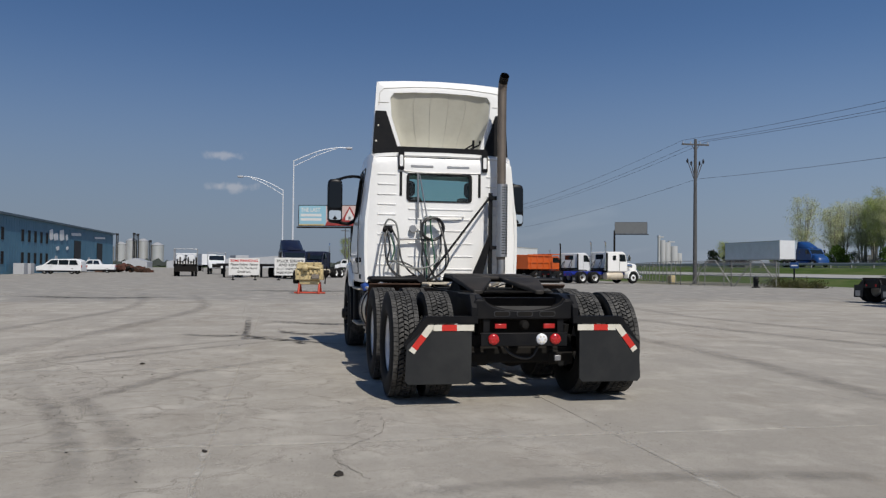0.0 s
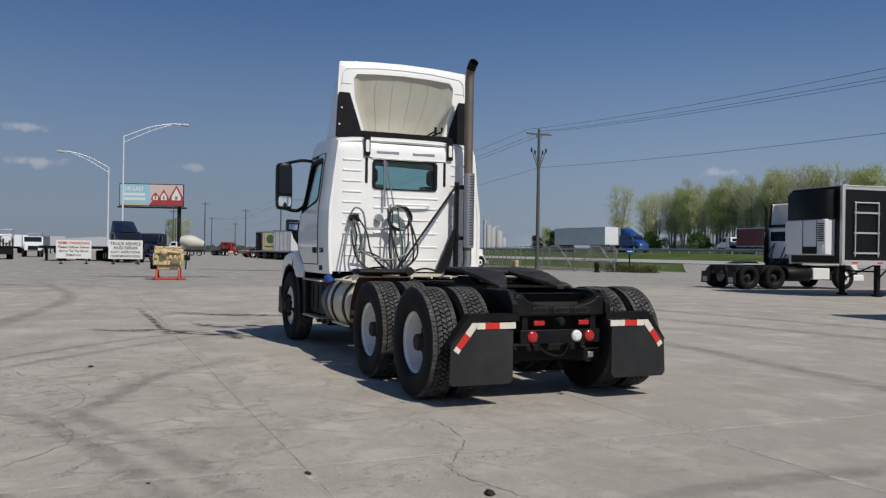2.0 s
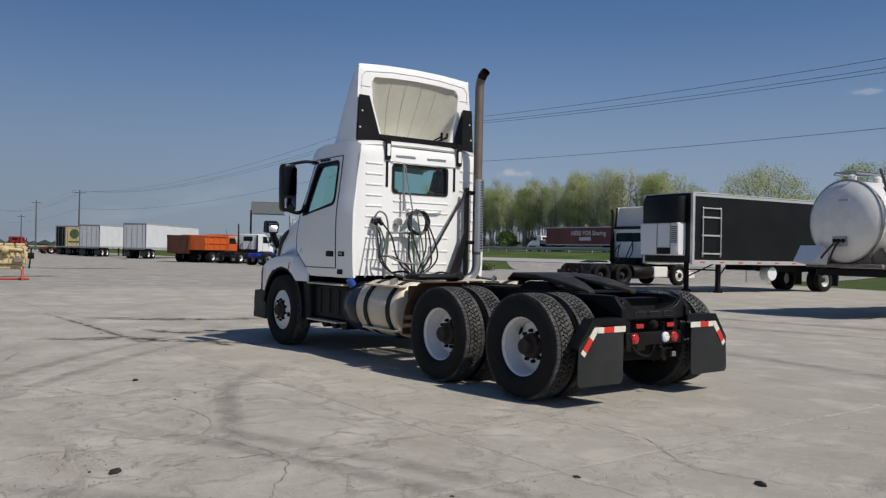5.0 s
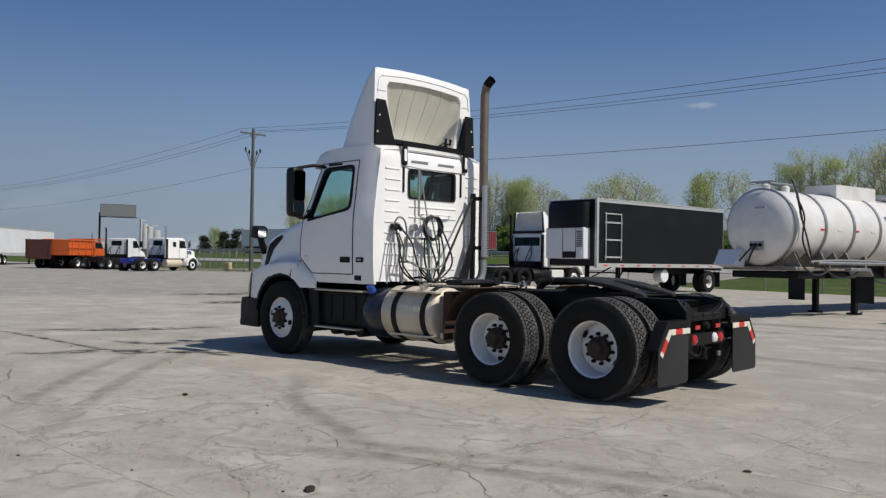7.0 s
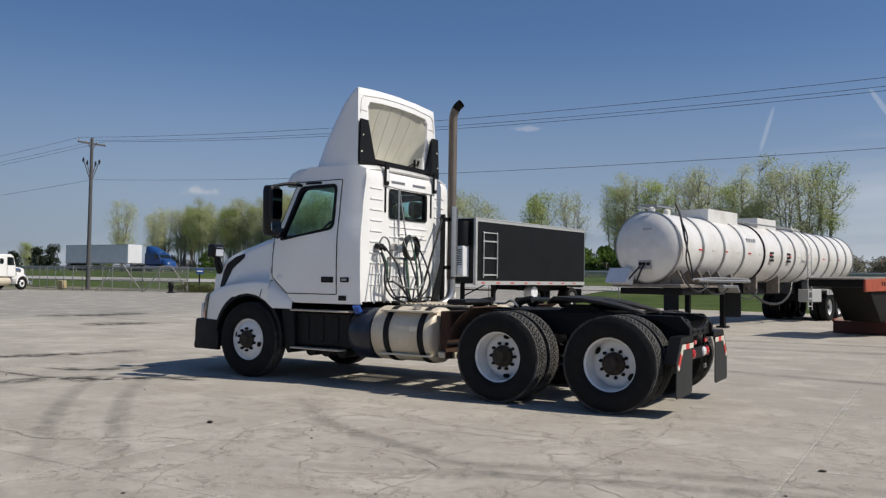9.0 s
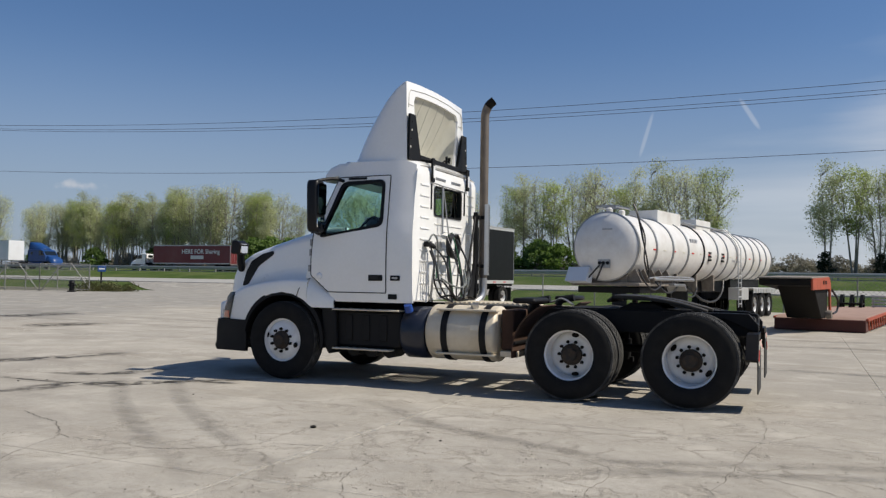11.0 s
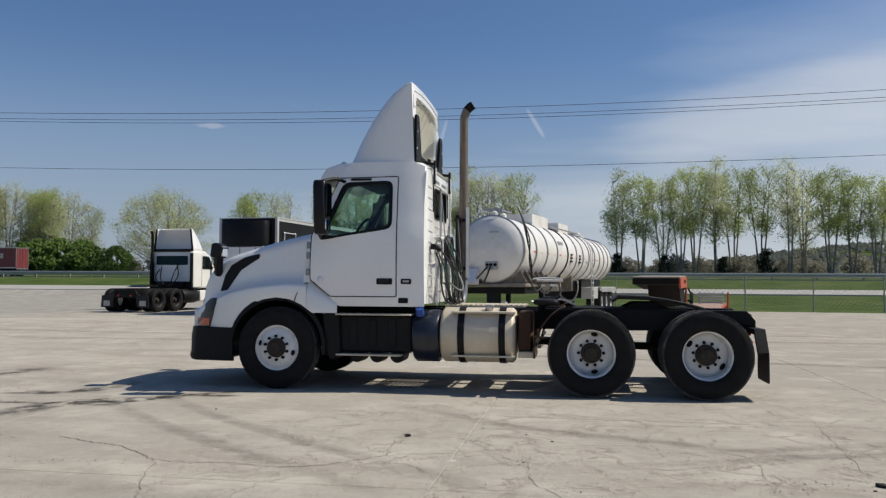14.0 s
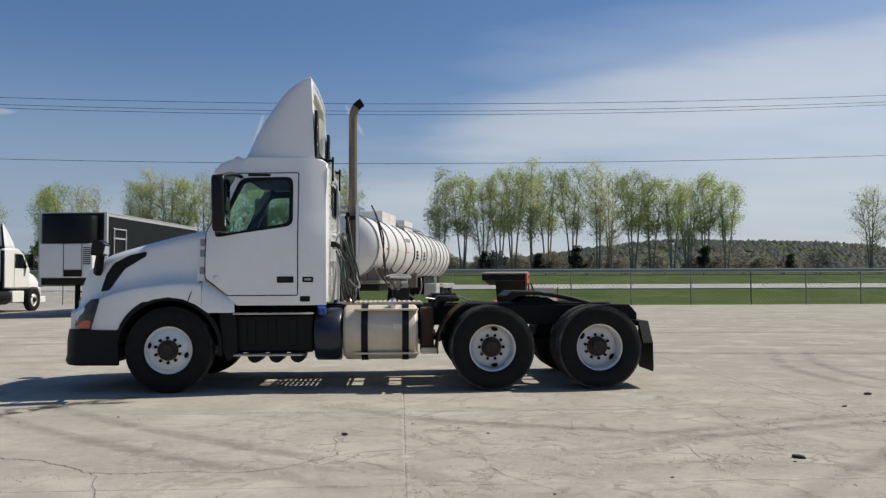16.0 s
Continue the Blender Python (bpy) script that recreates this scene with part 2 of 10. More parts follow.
def soften(pts, r, n=4):
    """Rounds the corners of an outline."""
    out = []
    m = len(pts)
    for i in range(m):
        p, a, b = Vector(pts[i]), Vector(pts[i - 1]), Vector(pts[(i + 1) % m])
        da, db = (a - p), (b - p)
        ra, rb = min(r, da.length * 0.45), min(r, db.length * 0.45)
        q0, q1 = p + da.normalized() * ra, p + db.normalized() * rb
        for k in range(n + 1):
            t = k / n
            out.append(tuple((1 - t) ** 2 * q0 + 2 * t * (1 - t) * p + t * t * q1))
    return out


def holed(bm, outer, holes, place, mi=0, refine=0):
    """A sheet with openings. place turns a flat (a, b) into a point."""
    edges = []
    for lp in (outer, *holes):
        vs = [bm.verts.new((p[0], p[1], 0)) for p in lp]
        edges += [bm.edges.new((vs[i], vs[(i + 1) % len(vs)])) for i in range(len(vs))]
    got = bmesh.ops.triangle_fill(bm, use_beauty=True, use_dissolve=False, edges=edges)
    for f in got["geom"]:
        if isinstance(f, bmesh.types.BMFace):
            f.material_index = mi
    for _ in range(refine):
        bmesh.ops.subdivide_edges(bm, edges=[e for e in bm.edges if e.calc_length() > 0.09], cuts=1)
        bmesh.ops.triangulate(bm, faces=bm.faces)
        bmesh.ops.beautify_fill(bm, faces=bm.faces, edges=bm.edges)
    for v in bm.verts:
        v.co = place(v.co.x, v.co.y)
    return bm


# ------------------------------------------------------------ materials
def principled(name, color, rough=0.5, metal=0.0, **more):
    m = bpy.data.materials.new(name)
    m.use_nodes = True
    p = m.node_tree.nodes["Principled BSDF"]
    p.inputs["Base Color"].default_value = (*color, 1)
    p.inputs["Roughness"].default_value = rough
    p.inputs["Metallic"].default_value = metal
    for k, v in more.items():
        p.inputs[k.replace("_", " ")].default_value = v
    return m


def N(m, kind, **kw):
    n = m.node_tree.nodes.new(kind)
    for k, v in kw.items():
        n.inputs[k].default_value = v
    return n


def L(m, a, b):
    m.node_tree.links.new(a, b)


def noise_of(m, scale, detail=4, rough=0.55, stretch=None, coords="Object"):
    t = N(m, "ShaderNodeNewGeometry" if coords == "Position" else "ShaderNodeTexCoord")
    src = t.outputs[coords]
    if stretch:
        mpn = N(m, "ShaderNodeMapping", Scale=stretch)
        L(m, src, mpn.inputs[0])
        src = mpn.outputs[0]
    n = N(m, "ShaderNodeTexNoise", Scale=scale, Detail=detail, Roughness=rough)
    L(m, src, n.inputs["Vector"])
    return n.outputs["Fac"]


def ramp(m, src, stops):
    r = N(m, "ShaderNodeValToRGB")
    e = r.color_ramp.elements
    while len(e) < len(stops):
        e.new(0.5)
    for k, (pos, col) in zip(e, stops):
        k.position, k.color = pos, (*col, 1) if len(col) == 3 else col
    L(m, src, r.inputs[0])
    return r.outputs["Color"]


def mixc(m, fac, a, b, mode="MIX"):
    n = N(m, "ShaderNodeMix")
    n.data_type, n.blend_type = "RGBA", mode
    for s, v in (("Factor", fac), ("A", a), ("B", b)):
        if isinstance(v, (int, float)):
            n.inputs[s].default_value = v
        elif isinstance(v, tuple):
            n.inputs[s].default_value = (*v, 1)
        else:
            L(m, v, n.inputs[s])
    return n.outputs["Result"]


def maths(m, op, a, b=0.0):
    n = N(m, "ShaderNodeMath")
    n.operation = op
    for i, v in enumerate((a, b)):
        if isinstance(v, (int, float)):
            n.inputs[i].default_value = v
        else:
            L(m, v, n.inputs[i])
    return n.outputs[0]


def bump(m, src, strength=0.3, dist=0.01):
    b = N(m, "ShaderNodeBump", Strength=strength, Distance=dist)
    L(m, src, b.inputs["Height"])
    L(m, b.outputs[0], m.node_tree.nodes["Principled BSDF"].inputs["Normal"])


def base(m, src):
    L(m, src, m.node_tree.nodes["Principled BSDF"].inputs["Base Color"])


def roughness(m, src, lo, hi):
    r = N(m, "ShaderNodeMapRange")
    r.inputs["To Min"].default_value, r.inputs["To Max"].default_value = lo, hi
    L(m, src, r.inputs["Value"])
    L(m, r.outputs[0], m.node_tree.nodes["Principled BSDF"].inputs["Roughness"])


def worn(name, color, dirt, rough=0.4, metal=0.0, scale=3.0, amount=0.35, fine=60.0, **more):
    """Paint or metal with blotches of dirt and a fine grain."""
    if max(color) < 0.06:
        more.setdefault("Specular_IOR_Level", 0.28)
    m = principled(name, color, rough, metal, **more)
    a = noise_of(m, scale, 6, 0.65)
    b = noise_of(m, fine, 3)
    f = maths(m, "MULTIPLY", ramp(m, a, ((0.42, (0, 0, 0)), (0.75, (1, 1, 1)))), amount)
    c = mixc(m, f, color, dirt)
    c = mixc(m, maths(m, "MULTIPLY", b, 0.18), c, tuple(v * 0.6 for v in color))
    base(m, c)
    roughness(m, a, max(rough - 0.1, 0.03), min(rough + 0.2, 1))
    bump(m, b, 0.06, 0.004)
    return m


white = worn("white_paint", (0.90, 0.89, 0.86), (0.6, 0.56, 0.48), 0.28, scale=1.6, amount=0.14, fine=25, Coat_Weight=0.7, Coat_Roughness=0.04)
cream = worn("cream_fibreglass", (0.58, 0.56, 0.47), (0.36, 0.33, 0.26), 0.5, scale=2.5, amount=0.4)
seam_m = worn("grey_seam", (0.52, 0.50, 0.44), (0.25, 0.23, 0.19), 0.6, scale=6, amount=0.4)
offwhite = worn("white_trailer_skin", (0.74, 0.75, 0.76), (0.45, 0.43, 0.4), 0.4, scale=0.8, amount=0.3)
black = worn("black_paint", (0.005, 0.005, 0.006), (0.018, 0.016, 0.014), 0.45, scale=4, amount=0.5, Specular_IOR_Level=0.2)
plastic = worn("black_plastic", (0.007, 0.007, 0.008), (0.02, 0.019, 0.018), 0.5, Specular_IOR_Level=0.22, scale=5, amount=0.35)
rubber = worn("tyre_rubber", (0.007, 0.007, 0.007), (0.03, 0.028, 0.026), 0.75, scale=6, amount=0.5, Specular_IOR_Level=0.25)
tread_m = worn("tyre_tread", (0.04, 0.039, 0.037), (0.19, 0.18, 0.165), 0.9, scale=9, amount=0.7)
flap_m = worn("mudflap_rubber", (0.018, 0.019, 0.02), (0.06, 0.06, 0.055), 0.5, scale=2.5, amount=0.4)
rim_m = worn("white_rim", (0.84, 0.84, 0.83), (0.45, 0.38, 0.3), 0.4, scale=7, amount=0.32)
hub_m = worn("rusty_hub", (0.035, 0.03, 0.026), (0.11, 0.07, 0.04), 0.75, scale=12, amount=0.7)
alu = worn("aluminium", (0.68, 0.60, 0.47), (0.42, 0.32, 0.19), 0.42, metal=0.12, scale=2.5, amount=0.55)
steel = worn("steel", (0.45, 0.45, 0.45), (0.2, 0.16, 0.12), 0.4, metal=1.0, scale=5, amount=0.4)
chrome = principled("chrome", (0.8, 0.8, 0.8), 0.08, 1.0)
stack_m = worn("heat_tanned_stack", (0.20, 0.165, 0.135), (0.10, 0.085, 0.07), 0.5, metal=0.5, scale=3, amount=0.6)
soot = worn("sooty_steel", (0.008, 0.007, 0.006), (0.025, 0.019, 0.013), 0.7, scale=6, Specular_IOR_Level=0.2)
rust = worn("rust", (0.065, 0.03, 0.016), (0.025, 0.016, 0.011), 0.85, scale=5, amount=0.7)
red_lens = principled("red_lens", (0.42, 0.012, 0.01), 0.18, 0.0, Coat_Weight=0.6)
amber_lens = principled("amber_lens", (0.62, 0.07, 0.03), 0.2, 0.0, Coat_Weight=0.6)
clear_lens = principled("clear_lens", (0.75, 0.76, 0.78), 0.12, 0.0, Coat_Weight=0.8)
head_lens = principled("headlamp_lens", (0.014, 0.017, 0.021), 0.25, 0.0, Coat_Weight=0.25)
refl_w = worn("reflective_white", (0.72, 0.68, 0.58), (0.4, 0.33, 0.22), 0.35, scale=14)
refl_r = worn("reflective_red", (0.62, 0.03, 0.02), (0.3, 0.03, 0.02), 0.3, scale=14)
hose_b = principled("black_hose", (0.015, 0.015, 0.016), 0.45)
hose_g = principled("green_cable", (0.02, 0.09, 0.04), 0.45)
cabgrey = worn("cab_trim", (0.022, 0.022, 0.024), (0.045, 0.043, 0.04), 0.75, scale=6)
seat_m = worn("seat_cloth", (0.03, 0.032, 0.036), (0.06, 0.06, 0.06), 0.9, scale=9)
def_blue = worn("dark_blue_tank", (0.012, 0.016, 0.03), (0.05, 0.05, 0.05), 0.3, scale=3, Coat_Weight=0.4)
cap_blue = principled("blue_cap", (0.02, 0.07, 0.3), 0.4)


def glass_mat(name, tint, rough=0.02):
    m = bpy.data.materials.new(name)
    m.use_nodes = True
    nt = m.node_tree
    nt.nodes.remove(nt.nodes["Principled BSDF"])
    out = nt.nodes["Material Output"]
    tr = N(m, "ShaderNodeBsdfTransparent", Color=(*tint, 1))
    gl = N(m, "ShaderNodeBsdfGlossy", Color=(1, 1, 1, 1), Roughness=rough)
    lw = N(m, "ShaderNodeLayerWeight", Blend=0.5)
    gloss = maths(m, "ADD", 0.04, maths(m, "MULTIPLY", maths(m, "POWER", lw.outputs["Facing"], 5.0), 0.9))
    mx = N(m, "ShaderNodeMixShader")
    L(m, gloss, mx.inputs[0])
    L(m, tr.outputs[0], mx.inputs[1])
    L(m, gl.outputs[0], mx.inputs[2])
    L(m, mx.outputs[0], out.inputs["Surface"])
    return m


glass = glass_mat("cab_glass", (0.70, 0.89, 0.83))
darkglass = principled("dark_glass", (0.008, 0.012, 0.014), 0.04, 0.0, Coat_Weight=0.5)
mirror_m = principled("mirror", (0.85, 0.87, 0.88), 0.02, 1.0)
dark_mirror = principled("dark_mirror", (0.035, 0.038, 0.042), 0.05, 1.0)
gloss_black = worn("mirror_shell", (0.006, 0.006, 0.007), (0.02, 0.02, 0.02), 0.35, scale=5, amount=0.25)
alu_grey = worn("dull_aluminium", (0.56, 0.56, 0.545), (0.36, 0.34, 0.3), 0.4, metal=0.35, scale=1.5, amount=0.45)
grease = worn("greasy_plate", (0.016, 0.014, 0.012), (0.10, 0.085, 0.07), 0.55, scale=4, amount=0.6, Specular_IOR_Level=0.3)
dark_rim = worn("dark_rim", (0.03, 0.03, 0.032), (0.12, 0.11, 0.1), 0.5, scale=7, amount=0.5)
badge_edge = worn("worn_black_edge", (0.035, 0.035, 0.037), (0.10, 0.10, 0.10), 0.4, scale=20, amount=0.5)
badge_m = worn("grey_badge", (0.26, 0.26, 0.27), (0.5, 0.5, 0.5), 0.4, metal=0.3, scale=60, amount=0.8)

# ------------------------------------------------------------ ground materials
def concrete_mat(per="Random"):
    """Worn yard concrete, laid out in the place itself so that no slab repeats another."""
    m = principled("yard_concrete", (0.33, 0.30, 0.26), 0.9, Specular_IOR_Level=0.1)
    P_ = "Position"
    big = noise_of(m, 0.11, 5, 0.6, coords=P_)
    mid = noise_of(m, 0.7, 7, 0.68, coords=P_)
    streak = noise_of(m, 1.0, 6, 0.65, stretch=(0.28, 2.2, 1), coords=P_)
    fine = noise_of(m, 11.0, 6, 0.72, coords=P_)
    grit = noise_of(m, 140.0, 3, 0.7, coords=P_)
    c = ramp(m, mid, ((0.28, (0.33, 0.301, 0.257)), (0.5, (0.43, 0.393, 0.335)), (0.72, (0.515, 0.475, 0.412))))
    c = mixc(m, ramp(m, big, ((0.36, (0, 0, 0)), (0.60, (1, 1, 1)))), mixc(m, 0.36, c, (0.26, 0.245, 0.22)), c)
    c = mixc(m, maths(m, "MULTIPLY", ramp(m, streak, ((0.5, (0, 0, 0)), (0.72, (1, 1, 1)))), 0.34), c, (0.24, 0.222, 0.195))
    c = mixc(m, maths(m, "MULTIPLY", ramp(m, fine, ((0.45, (0, 0, 0)), (0.72, (1, 1, 1)))), 0.55), c, (0.285, 0.256, 0.217))
    c = mixc(m, maths(m, "MULTIPLY", grit, 0.22), c, (0.5, 0.47, 0.41))
    if per == "Random":
        r = N(m, "ShaderNodeObjectInfo").outputs["Random"]
    else:
        r = N(m, "ShaderNodeNewGeometry").outputs["Random Per Island"]
    c = mixc(m, maths(m, "MULTIPLY", r, 0.14), c, (0.3, 0.28, 0.25))
    # mixed darker and browner towards the east side, with noisy edges
    east_brown = N(m, "ShaderNodeMapRange")
    east_brown.inputs["From Min"].default_value = -0.5
    east_brown.inputs["From Max"].default_value = 3.0
    east_brown.inputs["To Max"].default_value = 0.27
    sx = N(m, "ShaderNodeSeparateXYZ")
    L(m, N(m, "ShaderNodeNewGeometry").outputs["Position"], sx.inputs[0])
    L(m, maths(m, "ADD", sx.outputs["X"], maths(m, "MULTIPLY", maths(m, "SUBTRACT", mid, 0.5), 6.0)), east_brown.inputs["Value"])
    c = mixc(m, east_brown.outputs[0], c, (0.285, 0.255, 0.212))
    # smooth grey overlay on the west part of the yard
    west = N(m, "ShaderNodeMapRange")
    west.interpolation_type = "SMOOTHSTEP"
    west.inputs["From Min"].default_value = -17.0
    west.inputs["From Max"].default_value = -24.0
    west.inputs["To Max"].default_value = 0.62
    L(m, maths(m, "ADD", sx.outputs["X"], maths(m, "MULTIPLY", maths(m, "SUBTRACT", big, 0.5), 14.0)), west.inputs["Value"])
    c = mixc(m, west.outputs[0], c, (0.25, 0.243, 0.228))
    # pale and brown blotches
    blot = noise_of(m, 1.15, 5, 0.62, coords=P_)
    c = mixc(m, maths(m, "MULTIPLY", ramp(m, blot, ((0.50, (0, 0, 0)), (0.68, (1, 1, 1)))), 0.42), c, (0.61, 0.565, 0.485))
    brown = noise_of(m, 0.42, 7, 0.7, stretch=(0.6, 1.5, 1), coords=P_)
    c = mixc(m, maths(m, "MULTIPLY", ramp(m, brown, ((0.53, (0, 0, 0)), (0.70, (1, 1, 1)))), 0.5), c, (0.235, 0.195, 0.15))
    # scabbed patches where the skin has come off
    scab = noise_of(m, 2.6, 8, 0.78, coords=P_)
    where = noise_of(m, 0.33, 4, 0.6, coords=P_)
    sf = maths(m, "MULTIPLY", ramp(m, scab, ((0.56, (0, 0, 0)), (0.6, (1, 1, 1)))), ramp(m, where, ((0.5, (0, 0, 0)), (0.62, (1, 1, 1)))))
    c = mixc(m, maths(m, "MULTIPLY", sf, 0.4), c, (0.56, 0.515, 0.45))
    # map cracking with crumbled edges, worst in one stretch of the yard
    g = N(m, "ShaderNodeNewGeometry")
    wob = N(m, "ShaderNodeTexNoise", Scale=1.7, Detail=4, Roughness=0.58)
    L(m, g.outputs["Position"], wob.inputs["Vector"])
    wv = N(m, "ShaderNodeVectorMath"); wv.operation = "MULTIPLY_ADD"
    L(m, wob.outputs["Color"], wv.inputs[0])
    wv.inputs[1].default_value = (1.2, 1.2, 0)
    L(m, g.outputs["Position"], wv.inputs[2])
    far = N(m, "ShaderNodeVectorMath"); far.operation = "DISTANCE"
    L(m, g.outputs["Position"], far.inputs[0])
    far.inputs[1].default_value = (-0.3, -4.7, 0)
    bad = N(m, "ShaderNodeMapRange")
    bad.inputs["From Min"].default_value = 1.6
    bad.inputs["From Max"].default_value = 5.2
    bad.inputs["To Min"].default_value = 0.27
    bad.inputs["To Max"].default_value = 0.0
    L(m, far.outputs["Value"], bad.inputs["Value"])
    zone = maths(m, "ADD", noise_of(m, 0.27, 4, 0.6, coords=P_), bad.outputs[0])
    crumbs = noise_of(m, 38.0, 3, 0.6, coords=P_)
    cracks, faint, crumb = None, None, None
    for sc, w, lo, lump in ((0.55, 0.007, 0.55, 0.06), (1.35, 0.013, 0.57, 0.085)):
        vo = N(m, "ShaderNodeTexVoronoi", Scale=sc)
        vo.feature = "DISTANCE_TO_EDGE"
        L(m, wv.outputs[0], vo.inputs["Vector"])
        d = vo.outputs["Distance"]
        here = ramp(m, zone, ((lo - 0.03, (0, 0, 0)), (lo + 0.03, (1, 1, 1))))
        gaps = ramp(m, noise_of(m, 2.2, 3, 0.6, coords=P_), ((0.45, (0, 0, 0)), (0.55, (1, 1, 1))))
        wid = maths(m, "MULTIPLY", maths(m, "MULTIPLY", noise_of(m, 3.0, 3, 0.6, coords=P_), w * 2), maths(m, "ADD", 1.0, maths(m, "MULTIPLY", bad.outputs[0], 6.0)))
        core = maths(m, "MULTIPLY", maths(m, "MULTIPLY", maths(m, "LESS_THAN", d, wid), gaps), here)
        near = maths(m, "MAXIMUM", maths(m, "SUBTRACT", 1.0, maths(m, "DIVIDE", d, lump)), 0.0)
        near = maths(m, "MULTIPLY", near, here)
        bits = maths(m, "MULTIPLY", maths(m, "GREATER_THAN", maths(m, "MULTIPLY", near, crumbs), 0.27), here)
        cracks = core if cracks is None else maths(m, "MAXIMUM", cracks, core)
        faint = near if faint is None else maths(m, "MAXIMUM", faint, near)
        crumb = bits if crumb is None else maths(m, "MAXIMUM", crumb, bits)
    c = mixc(m, maths(m, "MULTIPLY", faint, maths(m, "ADD", 0.07, maths(m, "MULTIPLY", bad.outputs[0], 0.75))), c, (0.22, 0.19, 0.15))
    c = mixc(m, maths(m, "MULTIPLY", cracks, maths(m, "ADD", 0.36, maths(m, "MULTIPLY", bad.outputs[0], 1.5))), c, (0.13, 0.112, 0.09))
    c = mixc(m, maths(m, "MULTIPLY", crumb, 0.65), c, ramp(m, grit, ((0.45, (0.16, 0.14, 0.11)), (0.55, (0.62, 0.575, 0.50)))))
    # specks of grit and chipped stone
    speck = noise_of(m, 60.0, 2, 0.5, coords=P_)
    c = mixc(m, maths(m, "MULTIPLY", ramp(m, speck, ((0.60, (0, 0, 0)), (0.68, (1, 1, 1)))), 0.5), c, (0.20, 0.18, 0.15))
    base(m, c)
    h = maths(m, "ADD", maths(m, "ADD", fine, maths(m, "MULTIPLY", grit, 0.35)), maths(m, "MULTIPLY", sf, -0.5))
    h = maths(m, "SUBTRACT", h, maths(m, "MULTIPLY", cracks, 1.2))
    bump(m, h, 0.65, 0.014)
    return m


def grass_mat():
    m = principled("grass", (0.07, 0.11, 0.03), 0.9, Specular_IOR_Level=0.05)
    a = noise_of(m, 0.3, 6, 0.65)
    b = noise_of(m, 3.0, 5, 0.7)
    c = ramp(m, a, ((0.32, (0.05, 0.082, 0.018)), (0.5, (0.082, 0.118, 0.032)), (0.68, (0.14, 0.152, 0.06))))
    c = mixc(m, maths(m, "MULTIPLY", b, 0.5), c, (0.03, 0.055, 0.012))
    base(m, c)
    bump(m, b, 0.6, 0.08)
    return m


concrete = concrete_mat()
concrete_far = concrete_mat("Island")
grass_m = grass_mat()
road_m = worn("road_concrete", (0.40, 0.385, 0.355), (0.25, 0.24, 0.22), 0.85, scale=0.15, amount=0.5, fine=6)

LOT = [(-330, -160), (70, -160), (70, 29), (16, 30.2), (-6, 31.6), (-20, 35), (-22.2, 41.5), (-51.5, 41.5), (-48, 38.5), (-47, 36.4), (-50, 34.3), (-57, 29), (-64, 29.5), (-90, 33), (-140, 36), (-330, 40)]


def land(x, y):
    """The height of the land: level yard, a bank up to the highway, hills far behind."""
    s = min(max((y - 44) / 24, 0), 1)
    z = -0.06 + 1.72 * s * s * (3 - 2 * s)
    if y > 97:
        z += 1.1 * min((y - 97) / 6, 1)
    if y > 150:
        f = min((y - 150) / 460, 1)
        z -= 6 * min((y - 150) / 100, 1)
        hx = max(0.0, min(1.0, (x + 110) / 300))
        z += hx * 40 * f * f * (3 - 2 * f) * (0.6 + 0.4 * noise.noise((x * 0.004, y * 0.004, 3.0)))
    return z


def lerp_(a, b, t):
    return a + (b - a) * t


bm = B()
xs = [-3000, -1200, -500, -330, -250] + list(range(-220, 221, 10)) + [260, 330, 500, 900, 1500, 3000]
ys = [-3000, -800, -300, -160, -80, 0, 20, 30, 38] + list(range(42, 112, 2)) + [120, 135, 150, 170, 200, 250, 300, 400, 500, 620, 800, 1200, 3000]
grid = [[bm.verts.new((x, y, land(x, y))) for x in xs] for y in ys]
for j in range(len(ys) - 1):
    for i in range(len(xs) - 1):
        bm.faces.new((grid[j][i], grid[j][i + 1], grid[j + 1][i + 1], grid[j + 1][i]))
ground = solid("ground", bm, grass_m, "green grass verge rising to a highway bank", "ground", kind="structure", smooth=60)

bm = B()
edge = [bm.verts.new((x, y, -0.006)) for x, y in LOT]
bm.faces.new(edge)
low = bmesh.ops.extrude_face_region(bm, geom=list(bm.faces))
bmesh.ops.translate(bm, verts=[v for v in low["geom"] if isinstance(v, bmesh.types.BMVert)], vec=(0, 0, -0.3))
pavement = solid("pavement", bm, concrete_far, "worn grey concrete truck yard with cracks and tyre marks", "pavement", kind="structure", smooth=None)


def strip(name, y0, y1, dz, mat, label, cat, x0=-600, x1=600, step=10):
    """A strip of road that follows the land."""
    bm = B()
    rows = []
    for x in range(x0, x1 + 1, step):
        a, b = land(x, y0) + dz, land(x, y1) + dz
        rows.append([(x, y0, a - 0.4), (x, y0, a), (x, y1, b), (x, y1, b - 0.4)])
    rings(bm, rows, closed=False)
    return solid(name, bm, mat, label, cat, kind="structure")


strip("frontage_road", 53.0, 56.0, 0.10, road_m, "pale concrete frontage road beyond the yard", "road")
strip("highway", 70, 79, 0.12, road_m, "pale concrete highway lanes on a low bank", "road")
strip("highway_far_lanes", 88, 97, 0.12, road_m, "pale concrete lanes on the far side of the highway", "road")

